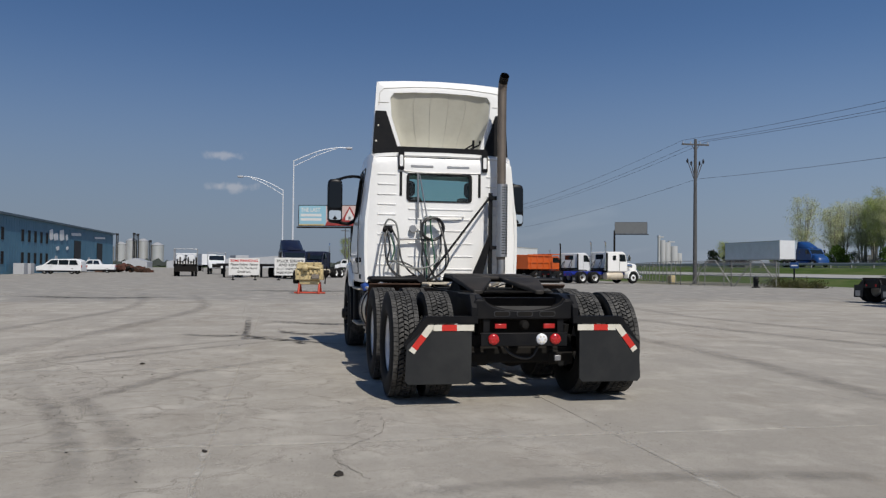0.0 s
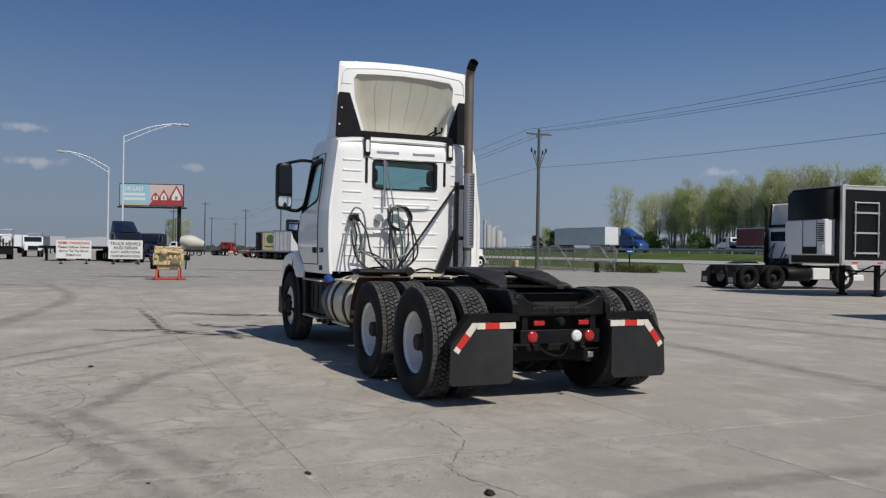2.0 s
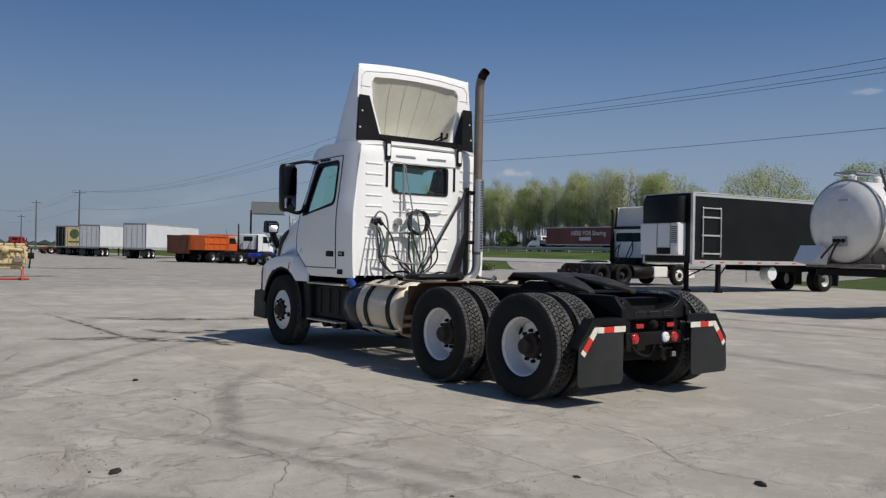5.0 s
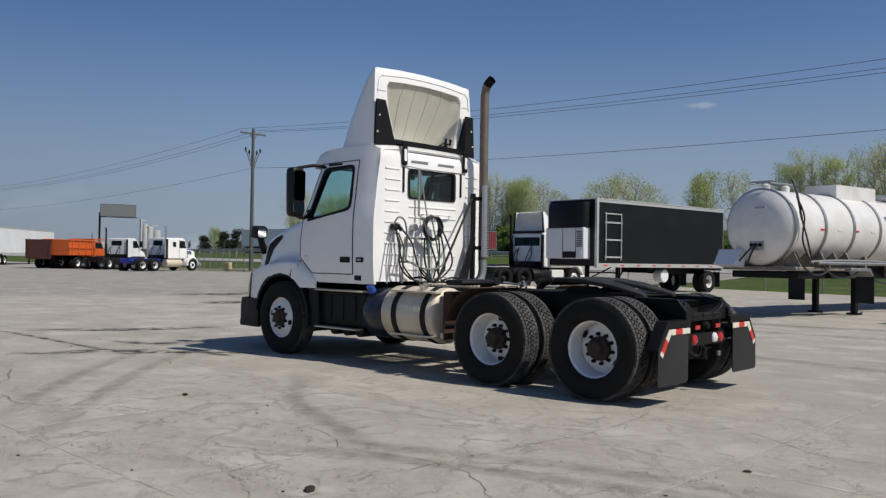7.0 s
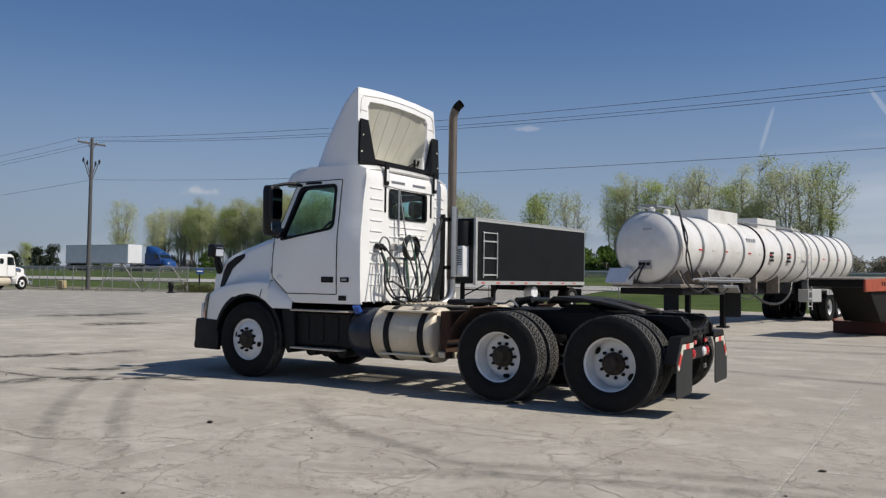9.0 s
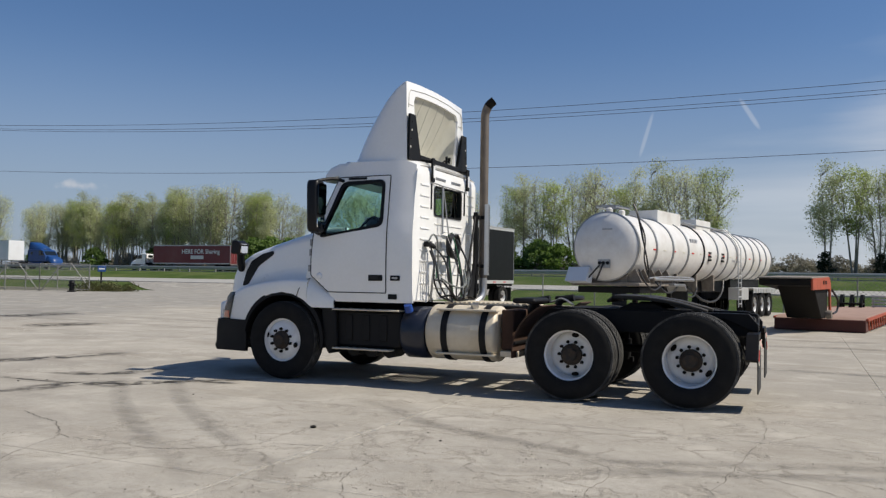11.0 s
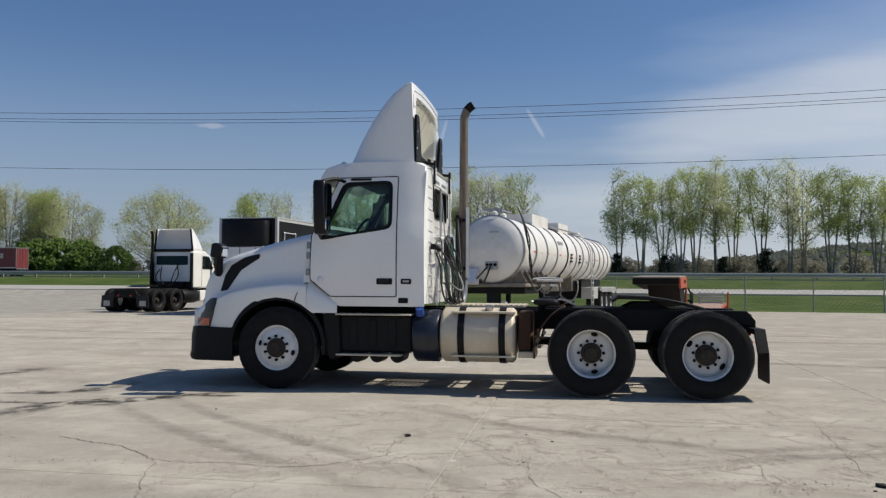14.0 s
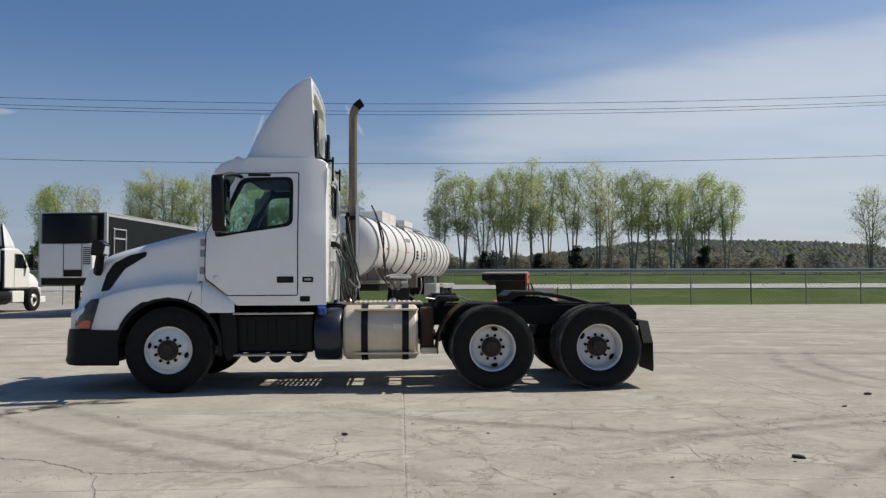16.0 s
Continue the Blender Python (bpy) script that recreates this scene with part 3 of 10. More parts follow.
# drive that climbs from the yard to the frontage road
bm = B()
rows = []
for k in range(11):
    y = lerp_(41.0, 53.4, k / 10)
    xa, xb = lerp_(-46.5, -62, k / 10), lerp_(-22.2, -20, k / 10)
    rows.append([(lerp_(xa, xb, j / 8), y, land(0, y) + 0.05) for j in range(9)])
rings(bm, rows, closed=False)
solid("driveway", bm, concrete_far, "pale concrete drive climbing to the frontage road", "driveway", kind="structure")
verge_m = worn("dry_verge", (0.20, 0.175, 0.12), (0.10, 0.13, 0.045), 0.95, scale=0.7, amount=0.8, fine=12)
bm = B()
bm.faces.new([bm.verts.new((x, y, -0.035)) for x, y in ((-75, 29.8), (-58, 29.0), (-50, 29.4), (-45.5, 31.8), (-43.9, 36.0), (-45.2, 38.6), (-52, 43.0), (-75, 43.5))])
solid("verge", bm, verge_m, "dry weedy verge by the gate", "verge", kind="structure")

# ------------------------------------------------------------ wheels
def tyre_mesh(r=0.515, w=0.28, rim=0.285, blocks=66, tread=True):
    """A truck tyre about the y axis. Block tread is real."""
    bm = B()
    h = w / 2
    prof = [(rim, -h * 0.72), (rim + 0.02, -h * 0.9), (rim + 0.07, -h), (r - 0.09, -h * 0.99), (r - 0.035, -h * 0.93), (r - 0.018, -h * 0.82),
            (r - 0.018, h * 0.82), (r - 0.035, h * 0.93), (r - 0.09, h * 0.99), (rim + 0.07, h), (rim + 0.02, h * 0.9), (rim, h * 0.72)]
    lathe(bm, prof, seg=48)
    if tread:
        for row, (y0, y1) in enumerate(((-0.87, -0.56), (-0.50, -0.19), (-0.14, 0.14), (0.19, 0.50), (0.56, 0.87))):
            shoulder = row in (0, 4)
            n_ = blocks if not shoulder else blocks + 8
            for k in range(n_):
                a0 = (k + (0.0, 0.3, 0.8, 0.15, 0.4)[row]) * 2 * math.pi / n_
                da = 2 * math.pi / n_ * (0.44 if shoulder else 0.33)
                sk = (0.15 if shoulder else 0.62) * da * (1 if row % 2 else -1)
                lo, hi = r - 0.03, r - 0.003 if shoulder else r
                q = []
                for rr in (lo, hi):
                    for a, y in ((a0 - da - sk, y0), (a0 + da - sk, y0), (a0 + 1.25 * da, (y0 + y1) / 2), (a0 + da + sk, y1), (a0 - da + sk, y1), (a0 - 0.75 * da, (y0 + y1) / 2)):
                        q.append(bm.verts.new((rr * math.cos(a), y * h, rr * math.sin(a))))
                bm.faces.new([q[i] for i in (6, 7, 8, 9, 10, 11)]).material_index = 1
                for i in range(6):
                    j = (i + 1) % 6
                    bm.faces.new([q[v] for v in (i, j, 6 + j, 6 + i)]).material_index = 1
    return finish(bm, "tyre", [rubber, tread_m], 40)


def rim_mesh(r=0.29, dish=0.0, holes=((35, 0.036), (215, 0.036)), back=-0.11):
    """A steel disc wheel about the y axis, outer side at -y. dish: how deep its centre lies."""
    bm = B()
    f = -0.105
    d = f + dish
    prof = [(r, f), (r + 0.012, f - 0.008), (r + 0.002, f + 0.012), (r - 0.02, f + 0.03), (r - 0.03, d + 0.05 if dish else f + 0.05),
            (r - 0.045, d + 0.03), (0.2, d), (0.12, d - 0.01), (0.1, d - 0.012), (0.0, d - 0.012)]
    lathe(bm, prof, seg=40)
    for a, rr in holes:
        c = Vector((0.225 * math.cos(radians(a)), d - 0.003, 0.225 * math.sin(radians(a))))
        ring = []
        t = Vector((-math.sin(radians(a)), 0, math.cos(radians(a))))
        o = Vector((math.cos(radians(a)), 0, math.sin(radians(a))))
        for k in range(12):
            s = k * math.pi / 6
            ring.append(c + rr * (1.25 * math.cos(s) * t + 0.75 * math.sin(s) * o) + Vector((0, 0.012 * math.sin(s), 0)))
        rings(bm, [ring, [p + Vector((0, -0.008, 0)) for p in ring]], mi=1)
    return finish(bm, "rim", [rim_m, soot], 40)


def hub_mesh(y0, y1, r=0.1, nuts=10):
    """Hub and wheel nuts about the y axis."""
    bm = B()
    lathe(bm, [(0, y1), (r * 0.55, y1), (r * 0.62, y1 + 0.01), (r * 0.66, (y0 + y1) / 2), (r * 0.95, (y0 + y1) / 2 + 0.015), (r, y0)], seg=20)
    return finish(bm, "hub", [hub_m], 35)


TYRE = tyre_mesh()


def steer_tyre_mesh(r=0.515, w=0.28, rim=0.285):
    """A steer tyre about the y axis, with straight ribs and grooves."""
    bm = B()
    h = w / 2
    side = [(rim, -h * 0.72), (rim + 0.02, -h * 0.9), (rim + 0.07, -h), (r - 0.09, -h * 0.99), (r - 0.035, -h * 0.93), (r - 0.008, -h * 0.80)]
    crown = []
    for g in (-0.5, -0.17, 0.17, 0.5):
        crown += [(r, (g - 0.045) * h), (r - 0.014, (g - 0.03) * h), (r - 0.014, (g + 0.03) * h), (r, (g + 0.045) * h)]
    lathe(bm, side + crown + [(a, -y) for a, y in reversed(side)], seg=56)
    for f in bm.faces:
        if abs(f.calc_center_median().y) < h * 0.78:
            f.material_index = 1
    return finish(bm, "tyre", [rubber, tread_m], 30)


STEER_TYRE = steer_tyre_mesh()
TYRE_PLAIN = tyre_mesh(tread=False)
RIM_FRONT = rim_mesh(holes=((-35, 0.03), (145, 0.03)))
RIM_DUAL = rim_mesh(dish=0.17, holes=((80, 0.034), (-80, 0.034)))
RIM_DUAL_B = rim_mesh(dish=0.17, holes=((-25, 0.036), (155, 0.036)))
RIM_INNER = rim_mesh(dish=0.02)
RIM_DARK = rim_mesh(dish=0.17, holes=((20, 0.034), (200, 0.034)))
RIM_DARK.materials[0] = dark_rim
HUB_FRONT = hub_mesh(-0.115, -0.20, 0.125)
HUB_DUAL = hub_mesh(0.055, -0.085, 0.125)
NUT = finish(rod(B(), (0, 0, 0), (0, -0.038, 0), 0.021, 0.016, 6), "wheel_nut", soot, 30)


def wheel(parent, x, y, z=0.515, rim=RIM_FRONT, hub=HUB_FRONT, tyre=TYRE, turn=0.0, scale=1.0, label="", nuts=10):
    """A wheel whose outer side faces away from the vehicle's middle line."""
    w = new("wheel", rim)
    w.parent = parent
    w.matrix_basis = pose(x, y, z, 0, turn, 0 if y < 0 else 180) @ Matrix.Diagonal((scale, scale, scale, 1))
    t = new("tyre", tyre)
    t.parent = w
    if hub:
        h = new("hub", hub)
        h.parent = w
        for k in range(nuts):
            a = k * math.pi / 5
            nt = new("wheel_nut", NUT)
            nt.parent = w
            nt.location = (0.148 * math.cos(a), -0.115 if hub is HUB_FRONT else 0.055, 0.148 * math.sin(a))
    if label:
        tagged(w, label)
    return w


# ------------------------------------------------------------ the white tractor
truck = thing("semi_tractor", "white day cab semi tractor with tall roof fairing, parked on concrete", "truck", pose(0, -0.035, 0))


def lerp(a, b, t):
    return a + (b - a) * t


def table(x, rows):
    """Reads a value from rows of (x, value)."""
    if x <= rows[0][0]:
        return rows[0][1]
    for (x0, v0), (x1, v1) in zip(rows, rows[1:]):
        if x <= x1:
            return lerp(v0, v1, (x - x0) / (x1 - x0))
    return rows[-1][1]


# chassis
for s in (-1, 1):
    bm = B()
    y = 0.43 * s
    prism(bm, [(-6.1, 0.72), (-4.6, 0.72), (-4.3, 0.76), (0.5, 0.76), (0.62, 0.82), (0.62, 0.98), (0.45, 1.02), (-4.3, 1.02), (-4.6, 0.98), (-6.1, 0.98)], "y", y - 0.035, y + 0.035)
    part("frame_rail", bm, black, truck, "black steel frame rail", bevel=0.006)
for x in (-2.55, -2.0, -0.66, 0.3):
    bm = B()
    prism(bm, [(x - 0.09, 0.8), (x + 0.09, 0.8), (x + 0.05, 0.9), (x + 0.09, 0.98), (x - 0.09, 0.98), (x - 0.05, 0.9)], "y", -0.4, 0.4)
    part("crossmember", bm, black, truck)
for x in (0.0, -1.32, -5.22):
    bm = B()
    if x > -2:
        rod(bm, (x, -0.95, 0.5), (x, 0.95, 0.5), 0.075, seg=16)
        lathe(bm, [(0, -0.17), (0.12, -0.15), (0.2, -0.07), (0.22, 0), (0.2, 0.07), (0.12, 0.15), (0, 0.17)], (x + 0.05, 0.05, 0.5), "x", 20)
        part("drive_axle", bm, soot, truck, "grimy drive axle with differential")
        for s in (-1, 1):
            bm = B()
            rod(bm, (x + 0.27, 0.45 * s, 0.36), (x + 0.27, 0.45 * s, 0.62), 0.12, 0.13, 16)
            rod(bm, (x + 0.27, 0.45 * s, 0.62), (x + 0.27, 0.45 * s, 0.72), 0.10, 0.11, 16)
            cbox(bm, (x + 0.05, 0.45 * s, 0.36), (0.75, 0.09, 0.06))
            part("air_spring", bm, rubber, truck, "black rubber air spring")
            bm = B()
            rod(bm, (x - 0.18, 0.62 * s, 0.5), (x - 0.18, 0.78 * s, 0.5), 0.075, seg=14)
            part("brake_chamber", bm, steel, truck)
    else:
        rod(bm, (x, -0.95, 0.46), (x, 0.95, 0.46), 0.055, seg=12)
        part("front_axle", bm, soot, truck)
bm = B()
rod(bm, (-3.9, 0, 0.72), (-1.45, 0, 0.55), 0.055, seg=14)
rod(bm, (-1.2, 0, 0.54), (-0.15, 0, 0.53), 0.05, seg=14)
part("drive_shaft", bm, soot, truck)
for s in (-1, 1):
    wheel(truck, -5.22, 1.05 * s, tyre=STEER_TYRE, turn=20 * s, label="white steel front wheel with wheel nuts")
    for k, x in enumerate((-1.32, 0.0)):
        wheel(truck, x, 1.09 * s, rim=RIM_DUAL_B if k else RIM_DUAL, hub=HUB_DUAL, turn=10 * k)
        wheel(truck, x, 0.755 * s, rim=RIM_INNER, hub=None, turn=33)

# engine underside and steps behind the front wheel
bm = B()
box(bm, -5.9, -4.3, -0.36, 0.36, 0.5, 1.3)
part("engine", bm, soot, truck, "dark engine block under the hood", bevel=0.03)


def cab_y(x, z):
    """Half width of the cab side at a place."""
    w = 1.135 + 0.02 * math.sin(max(0, min(1, (z - 1.0) / 1.2)) * math.pi)
    w -= 0.10 * max(0.0, (z - 1.9) / 0.9) ** 1.3
    w -= 0.055 * max(0.0, (x + 3.75) / 0.4) ** 2
    w -= 0.16 * max(0.0, (-4.35 - x) / 0.5) ** 2 * max(0.0, (z - 1.6) / 1.0)
    return w


DOOR = [(-4.79, 1.93), (-4.44, 2.655), (-3.69, 2.665), (-3.69, 1.17), (-4.53, 1.17), (-4.79, 1.38)]
PANE = soften([(-4.705, 1.865), (-4.385, 2.60), (-3.755, 2.615), (-3.75, 2.015)], 0.09)


def dense(pts, step=0.12):
    out = []
    for i, p in enumerate(pts):
        q = pts[(i + 1) % len(pts)]
        n = max(1, int(math.dist(p, q) / step))
        out += [(lerp(p[0], q[0], k / n), lerp(p[1], q[1], k / n)) for k in range(n)]
    return out


def grow(pts, d):
    c = Vector((sum(p[0] for p in pts) / len(pts), sum(p[1] for p in pts) / len(pts)))
    return [tuple(Vector(p) + (Vector(p) - c).normalized() * d) for p in pts]


for s in (-1, 1):
    def on_side(x, z, out=0.0, s=s):
        return (x, s * (cab_y(x, z) + out), z)
    # shell of the side, behind and around the door
    bm = B()
    shell = [(-4.47, 2.70), (-4.3, 2.86), (-3.50, 2.86), (-3.36, 2.80), (-3.345, 1.06), (-4.46, 1.06), (-4.53, 1.165), (-3.685, 1.165), (-3.685, 2.67), (-4.45, 2.66)]
    holed(bm, dense(shell), [], on_side, refine=2)
    part("cab_side", bm, white, truck, "white painted cab side", thick=0.04, smooth=50, out=(0, s, 0))
    bm = B()
    holed(bm, dense(soften(DOOR, 0.02, 2)), [PANE], lambda x, z: on_side(x, z, 0.004), refine=2)
    door = part("door", bm, white, truck, "white cab door with window", thick=0.05, smooth=50, out=(0, s, 0))
    bm = B()
    rings(bm, [[on_side(x, z, 0.010) for x, z in grow(PANE, 0.004)], [on_side(x, z, 0.010) for x, z in grow(PANE, -0.05)],
               [on_side(x, z, -0.07) for x, z in grow(PANE, -0.05)]], cap=(False, False))
    part("window_seal", bm, plastic, door, "black rubber window seal")
    bm = B()
    bm.faces.new([bm.verts.new(on_side(x, z, -0.02)) for x, z in grow(PANE, -0.045)])
    pane = part("window_pane", bm, glass, door, "tinted side window glass")
    pane.visible_shadow = False
    bm = B()
    holed(bm, dense(grow(DOOR, -0.01)), [grow(PANE, -0.045)], lambda x, z: on_side(x, z, -0.068), refine=2)
    part("door_card", bm, cabgrey, door, "dark grey inner door panel", smooth=50)
    bm = B()
    holed(bm, dense([(-3.68, 2.70), (-3.40, 2.70), (-3.40, 1.10), (-3.68, 1.10)]), [], lambda x, z: on_side(x, z, -0.062))
    part("side_lining", bm, cabgrey, truck, "dark grey cab lining", smooth=50)
    bm = B()
    loop_ = dense(soften(grow(DOOR, 0.004), 0.02, 2), 0.06)
    tube(bm, [on_side(x, z, 0.003) for x, z in loop_ + loop_[:1]], 0.007, 5, cap=False)
    part("door_gap", bm, soot, door, "dark gap round the door")
    for x0, x1 in ((-3.90, -3.70), ):
        bm = B()
        prism(bm, [(a, b) for a, b in rounded(-3.935, -3.735, 1.318, 1.395, 0.012)], "y", s * (cab_y(-3.8, 1.36) - 0.01), s * (cab_y(-3.8, 1.36) + 0.012))
        hd = part("door_handle", bm, plastic, door, "black door handle", bevel=0.005)
        bm = B()
        prism(bm, rounded(-3.91, -3.79, 1.34, 1.385, 0.012), "y", s * (cab_y(-3.8, 1.36) + 0.012), s * (cab_y(-3.8, 1.36) + 0.020))
        part("grip", bm, cabgrey, hd)
    bm = B()
    prism(bm, rounded(-3.63, -3.50, 1.325, 1.39, 0.01), "y", s * (cab_y(-3.56, 1.36) - 0.01), s * (cab_y(-3.56, 1.36) + 0.008))
    prism(bm, rounded(-3.605, -3.525, 1.345, 1.372, 0.006), "y", s * (cab_y(-3.56, 1.36) + 0.006), s * (cab_y(-3.56, 1.36) + 0.012), mi=1)
    part("side_badge", bm, [plastic, steel], truck, "black plate with pale bars", bevel=0)
    bm = B()
    prism(bm, rounded(-3.66, -3.54, 1.09, 1.155, 0.01), "y", s * (cab_y(-3.6, 1.1) - 0.01), s * (cab_y(-3.6, 1.1) + 0.007))
    part("vent_plate", bm, plastic, truck)
    # round disc in place of the emblem, low at the front of the door
    bm = B()
    lathe(bm, [(0, 0.012), (0.03, 0.012), (0.042, 0.004), (0.045, -0.01)], (-4.66, 0, 1.375), "y", 20)
    bmesh.ops.scale(bm, verts=bm.verts, vec=(1, s, 1))
    bmesh.ops.translate(bm, verts=bm.verts, vec=(0, s * (cab_y(-4.6, 1.37) + 0.006), 0))
    part("emblem", bm, clear_lens, truck, "round pale disc in place of the emblem")
    bm = B()
    prism(bm, rounded(-4.30, -4.03, 2.622, 2.652, 0.01), "y", s * (cab_y(-4.15, 2.64) - 0.02), s * (cab_y(-4.15, 2.64) + 0.018))
    part("trim_strip", bm, gloss_black, truck, "black plastic strip above the door window", bevel=0.004)
    # lower cab skirt
    bm = B()
    holed(bm, dense([(-4.55, 1.165), (-3.345, 1.165), (-3.345, 1.045), (-4.42, 1.045)]), [], lambda x, z: on_side(x, z, -0.012))
    part("sill", bm, white, truck, thick=0.03, out=(0, s, 0))

# back wall with its window and pressed ribs
RX = -3.33
REAR_WIN = rounded(-0.50, 0.40, 2.19, 2.575, 0.05)


def rear_wall(y, z, out=0.0):
    return (RX + out - 2.2 * max(0.0, abs(y) - 0.93) ** 2 - 2.0 * max(0.0, z - 2.68) ** 2, y, z)


bm = B()
back = [(-1.045, 1.08), (1.045, 1.08), (1.085, 2.0), (1.0, 2.72), (0.93, 2.80), (-0.93, 2.80), (-1.0, 2.72), (-1.085, 2.0)]
holed(bm, dense(back, 0.1), [REAR_WIN], rear_wall, refine=2)
wall = part("back_wall", bm, white, truck, "white ribbed back wall of the cab", thick=0.04, smooth=50, out=(1, 0, 0))
bm = B()
rings(bm, [[rear_wall(y, z, 0.012) for y, z in grow(REAR_WIN, 0.022)], [rear_wall(y, z, 0.012) for y, z in grow(REAR_WIN, -0.02)],
           [rear_wall(y, z, -0.05) for y, z in grow(REAR_WIN, -0.02)]], cap=(False, False))
part("window_seal", bm, plastic, wall)
bm = B()
bm.faces.new([bm.verts.new(rear_wall(y, z, -0.015)) for y, z in grow(REAR_WIN, -0.01)])
pane = part("window_pane", bm, glass, wall, "tinted rear window glass")
bm = B()
holed(bm, dense([(-0.98, 1.10), (0.98, 1.10), (0.98, 2.68), (-0.98, 2.68)], 0.2), [grow(REAR_WIN, 0.0)], lambda y, z: rear_wall(y, z, -0.075), refine=1)
part("rear_lining", bm, cabgrey, wall, "dark grey lining of the back wall", smooth=50)
pane.visible_shadow = False


def rib(y0, y1, z, h=0.014, d=0.011):
    bm = B()
    a, b = rear_wall(y0, z)[0], rear_wall(y1, z)[0]
    rings(bm, [[(a - 0.01, y0, z - h), (b - 0.01, y1, z - h), (b - 0.01, y1, z + h), (a - 0.01, y0, z + h)],
               [(a + d, y0 + 0.012, z - h * 0.5), (b + d, y1 - 0.012, z - h * 0.5), (b + d, y1 - 0.012, z + h * 0.5), (a + d, y0 + 0.012, z + h * 0.5)]])
    part("rib", bm, white, wall)


for z in (1.30, 1.44, 1.58, 1.72, 1.86, 2.0, 2.14, 2.28, 2.42, 2.56):
    rib(-0.93, -0.66, z)
    rib(0.62, 0.90, z)
for z in (1.24, 1.42, 1.60, 1.78, 1.94, 2.08):
    rib(-0.50, 0.44, z)
for y in (-0.60, 0.53):
    bm = B()
    box(bm, RX - 0.01, RX + 0.012, y - 0.018, y + 0.018, 2.26, 2.6)
    part("slot_trim", bm, plastic, wall, bevel=0.006)
for y in (-0.30, 0.22):
    bm = B()
    box(bm, RX - 0.01, RX + 0.006, y - 0.16, y + 0.16, 2.665, 2.70)
    part("air_slot", bm, steel, wall, bevel=0.004)

# roof, sun visor and windscreen
bm = B()
rows = []
for x, z in ((-3.345, 2.79), (-3.42, 2.845), (-3.6, 2.862), (-4.1, 2.862), (-4.42, 2.845), (-4.56, 2.80)):
    w = cab_y(max(x, -4.3), 2.82) - (0.0 if x > -4.3 else 0.1)
    rows.append([(x, y * w, z + 0.05 * (1 - abs(y) ** 3) - (0.05 if abs(y) == 1 else 0)) for y in (-1, -0.95, -0.8, -0.5, 0, 0.5, 0.8, 0.95, 1)])
rings(bm, rows, closed=False)
part("roof", bm, white, truck, "white cab roof", thick=0.03, out=(0, 0, 1))
bm = B()
rows = []
for x, z, w, low in ((-4.34, 2.868, 0.99, 2.74), (-4.40, 2.90, 1.01, 2.715), (-4.60, 2.895, 1.01, 2.695), (-4.75, 2.845, 1.0, 2.675), (-4.83, 2.76, 0.99, 2.66), (-4.86, 2.67, 0.985, 2.645)):
    arch_ = [(x + 0.13 * abs(y) ** 3, y * w, z - 0.045 * abs(y) ** 2) for y in (-0.97, -0.9, -0.7, -0.4, 0, 0.4, 0.7, 0.9, 0.97)]
    rows.append([(x + 0.15, -w - 0.005, low), (x + 0.14, -w, lerp(low, z - 0.05, 0.8))] + arch_ + [(x + 0.14, w, lerp(low, z - 0.05, 0.8)), (x + 0.15, w + 0.005, low)])
rings(bm, rows, closed=False)
part("sun_visor", bm, white, truck, "white curved sun visor", thick=0.03, out=(-0.3, 0, 1))
for y in (-0.75, -0.35, 0, 0.35, 0.75):
    bm = B()
    lathe(bm, [(0.05, 0.0), (0.045, 0.025), (0.025, 0.045), (0, 0.05)], (-4.56 + 0.1 * abs(y), y, 2.885 - 0.04 * y * y), "z", 14)
    part("marker_lamp", bm, clear_lens, truck)
bm = B()
top = [(-4.50 + 0.22 * abs(y) ** 3, y * 0.97, 2.69) for y in (-1, -0.8, -0.4, 0, 0.4, 0.8, 1)]
bot = [(-5.02 + 0.26 * abs(y) ** 3, y * 1.08, 1.93) for y in (-1, -0.8, -0.4, 0, 0.4, 0.8, 1)]
rings(bm, [top, bot], closed=False)
ws = part("windscreen", bm, glass, truck, "curved windscreen glass", smooth=60)
ws.visible_shadow = False
for s in (-1, 1):
    bm = B()
    tube(bm, smooth_path([(-4.29, 0.975 * s, 2.72), (-4.50, 1.035 * s, 2.35), (-4.745, 1.07 * s, 1.955)], 4), 0.03, 8)
    part("pillar", bm, plastic, truck, "black windscreen pillar")
bm = B()
box(bm, -4.46, -3.72, -0.98, 0.98, 2.672, 2.70)
part("headliner", bm, cabgrey, truck)
bm = B()
prism(bm, [(-4.93, 1.90), (-4.62, 1.94), (-4.5, 1.9), (-4.45, 1.4), (-4.8, 1.2), (-4.93, 1.2)], "y", -0.84, 0.84)
part("dashboard", bm, cabgrey, truck, "dark dashboard", bevel=0.03)
bm = B()
box(bm, -4.8, -3.37, -1.04, 1.04, 1.08, 1.14)
part("cab_floor", bm, cabgrey, truck)
for y in (-0.5, 0.5):
    bm = B()
    cbox(bm, (-3.95, y, 1.55), (0.5, 0.5, 0.16))
    prism(bm, [(-3.76, 1.6), (-3.66, 1.6), (-3.52, 2.25), (-3.62, 2.28)], "y", y - 0.24, y + 0.24)
    prism(bm, rounded(y - 0.14, y + 0.14, 2.27, 2.5, 0.07), "x", -3.62, -3.52)
    cbox(bm, (-3.95, y, 1.3), (0.36, 0.36, 0.34))
    part("seat", bm, seat_m, truck, "dark cloth driver seat", bevel=0.04)
bm = B()
ring = []
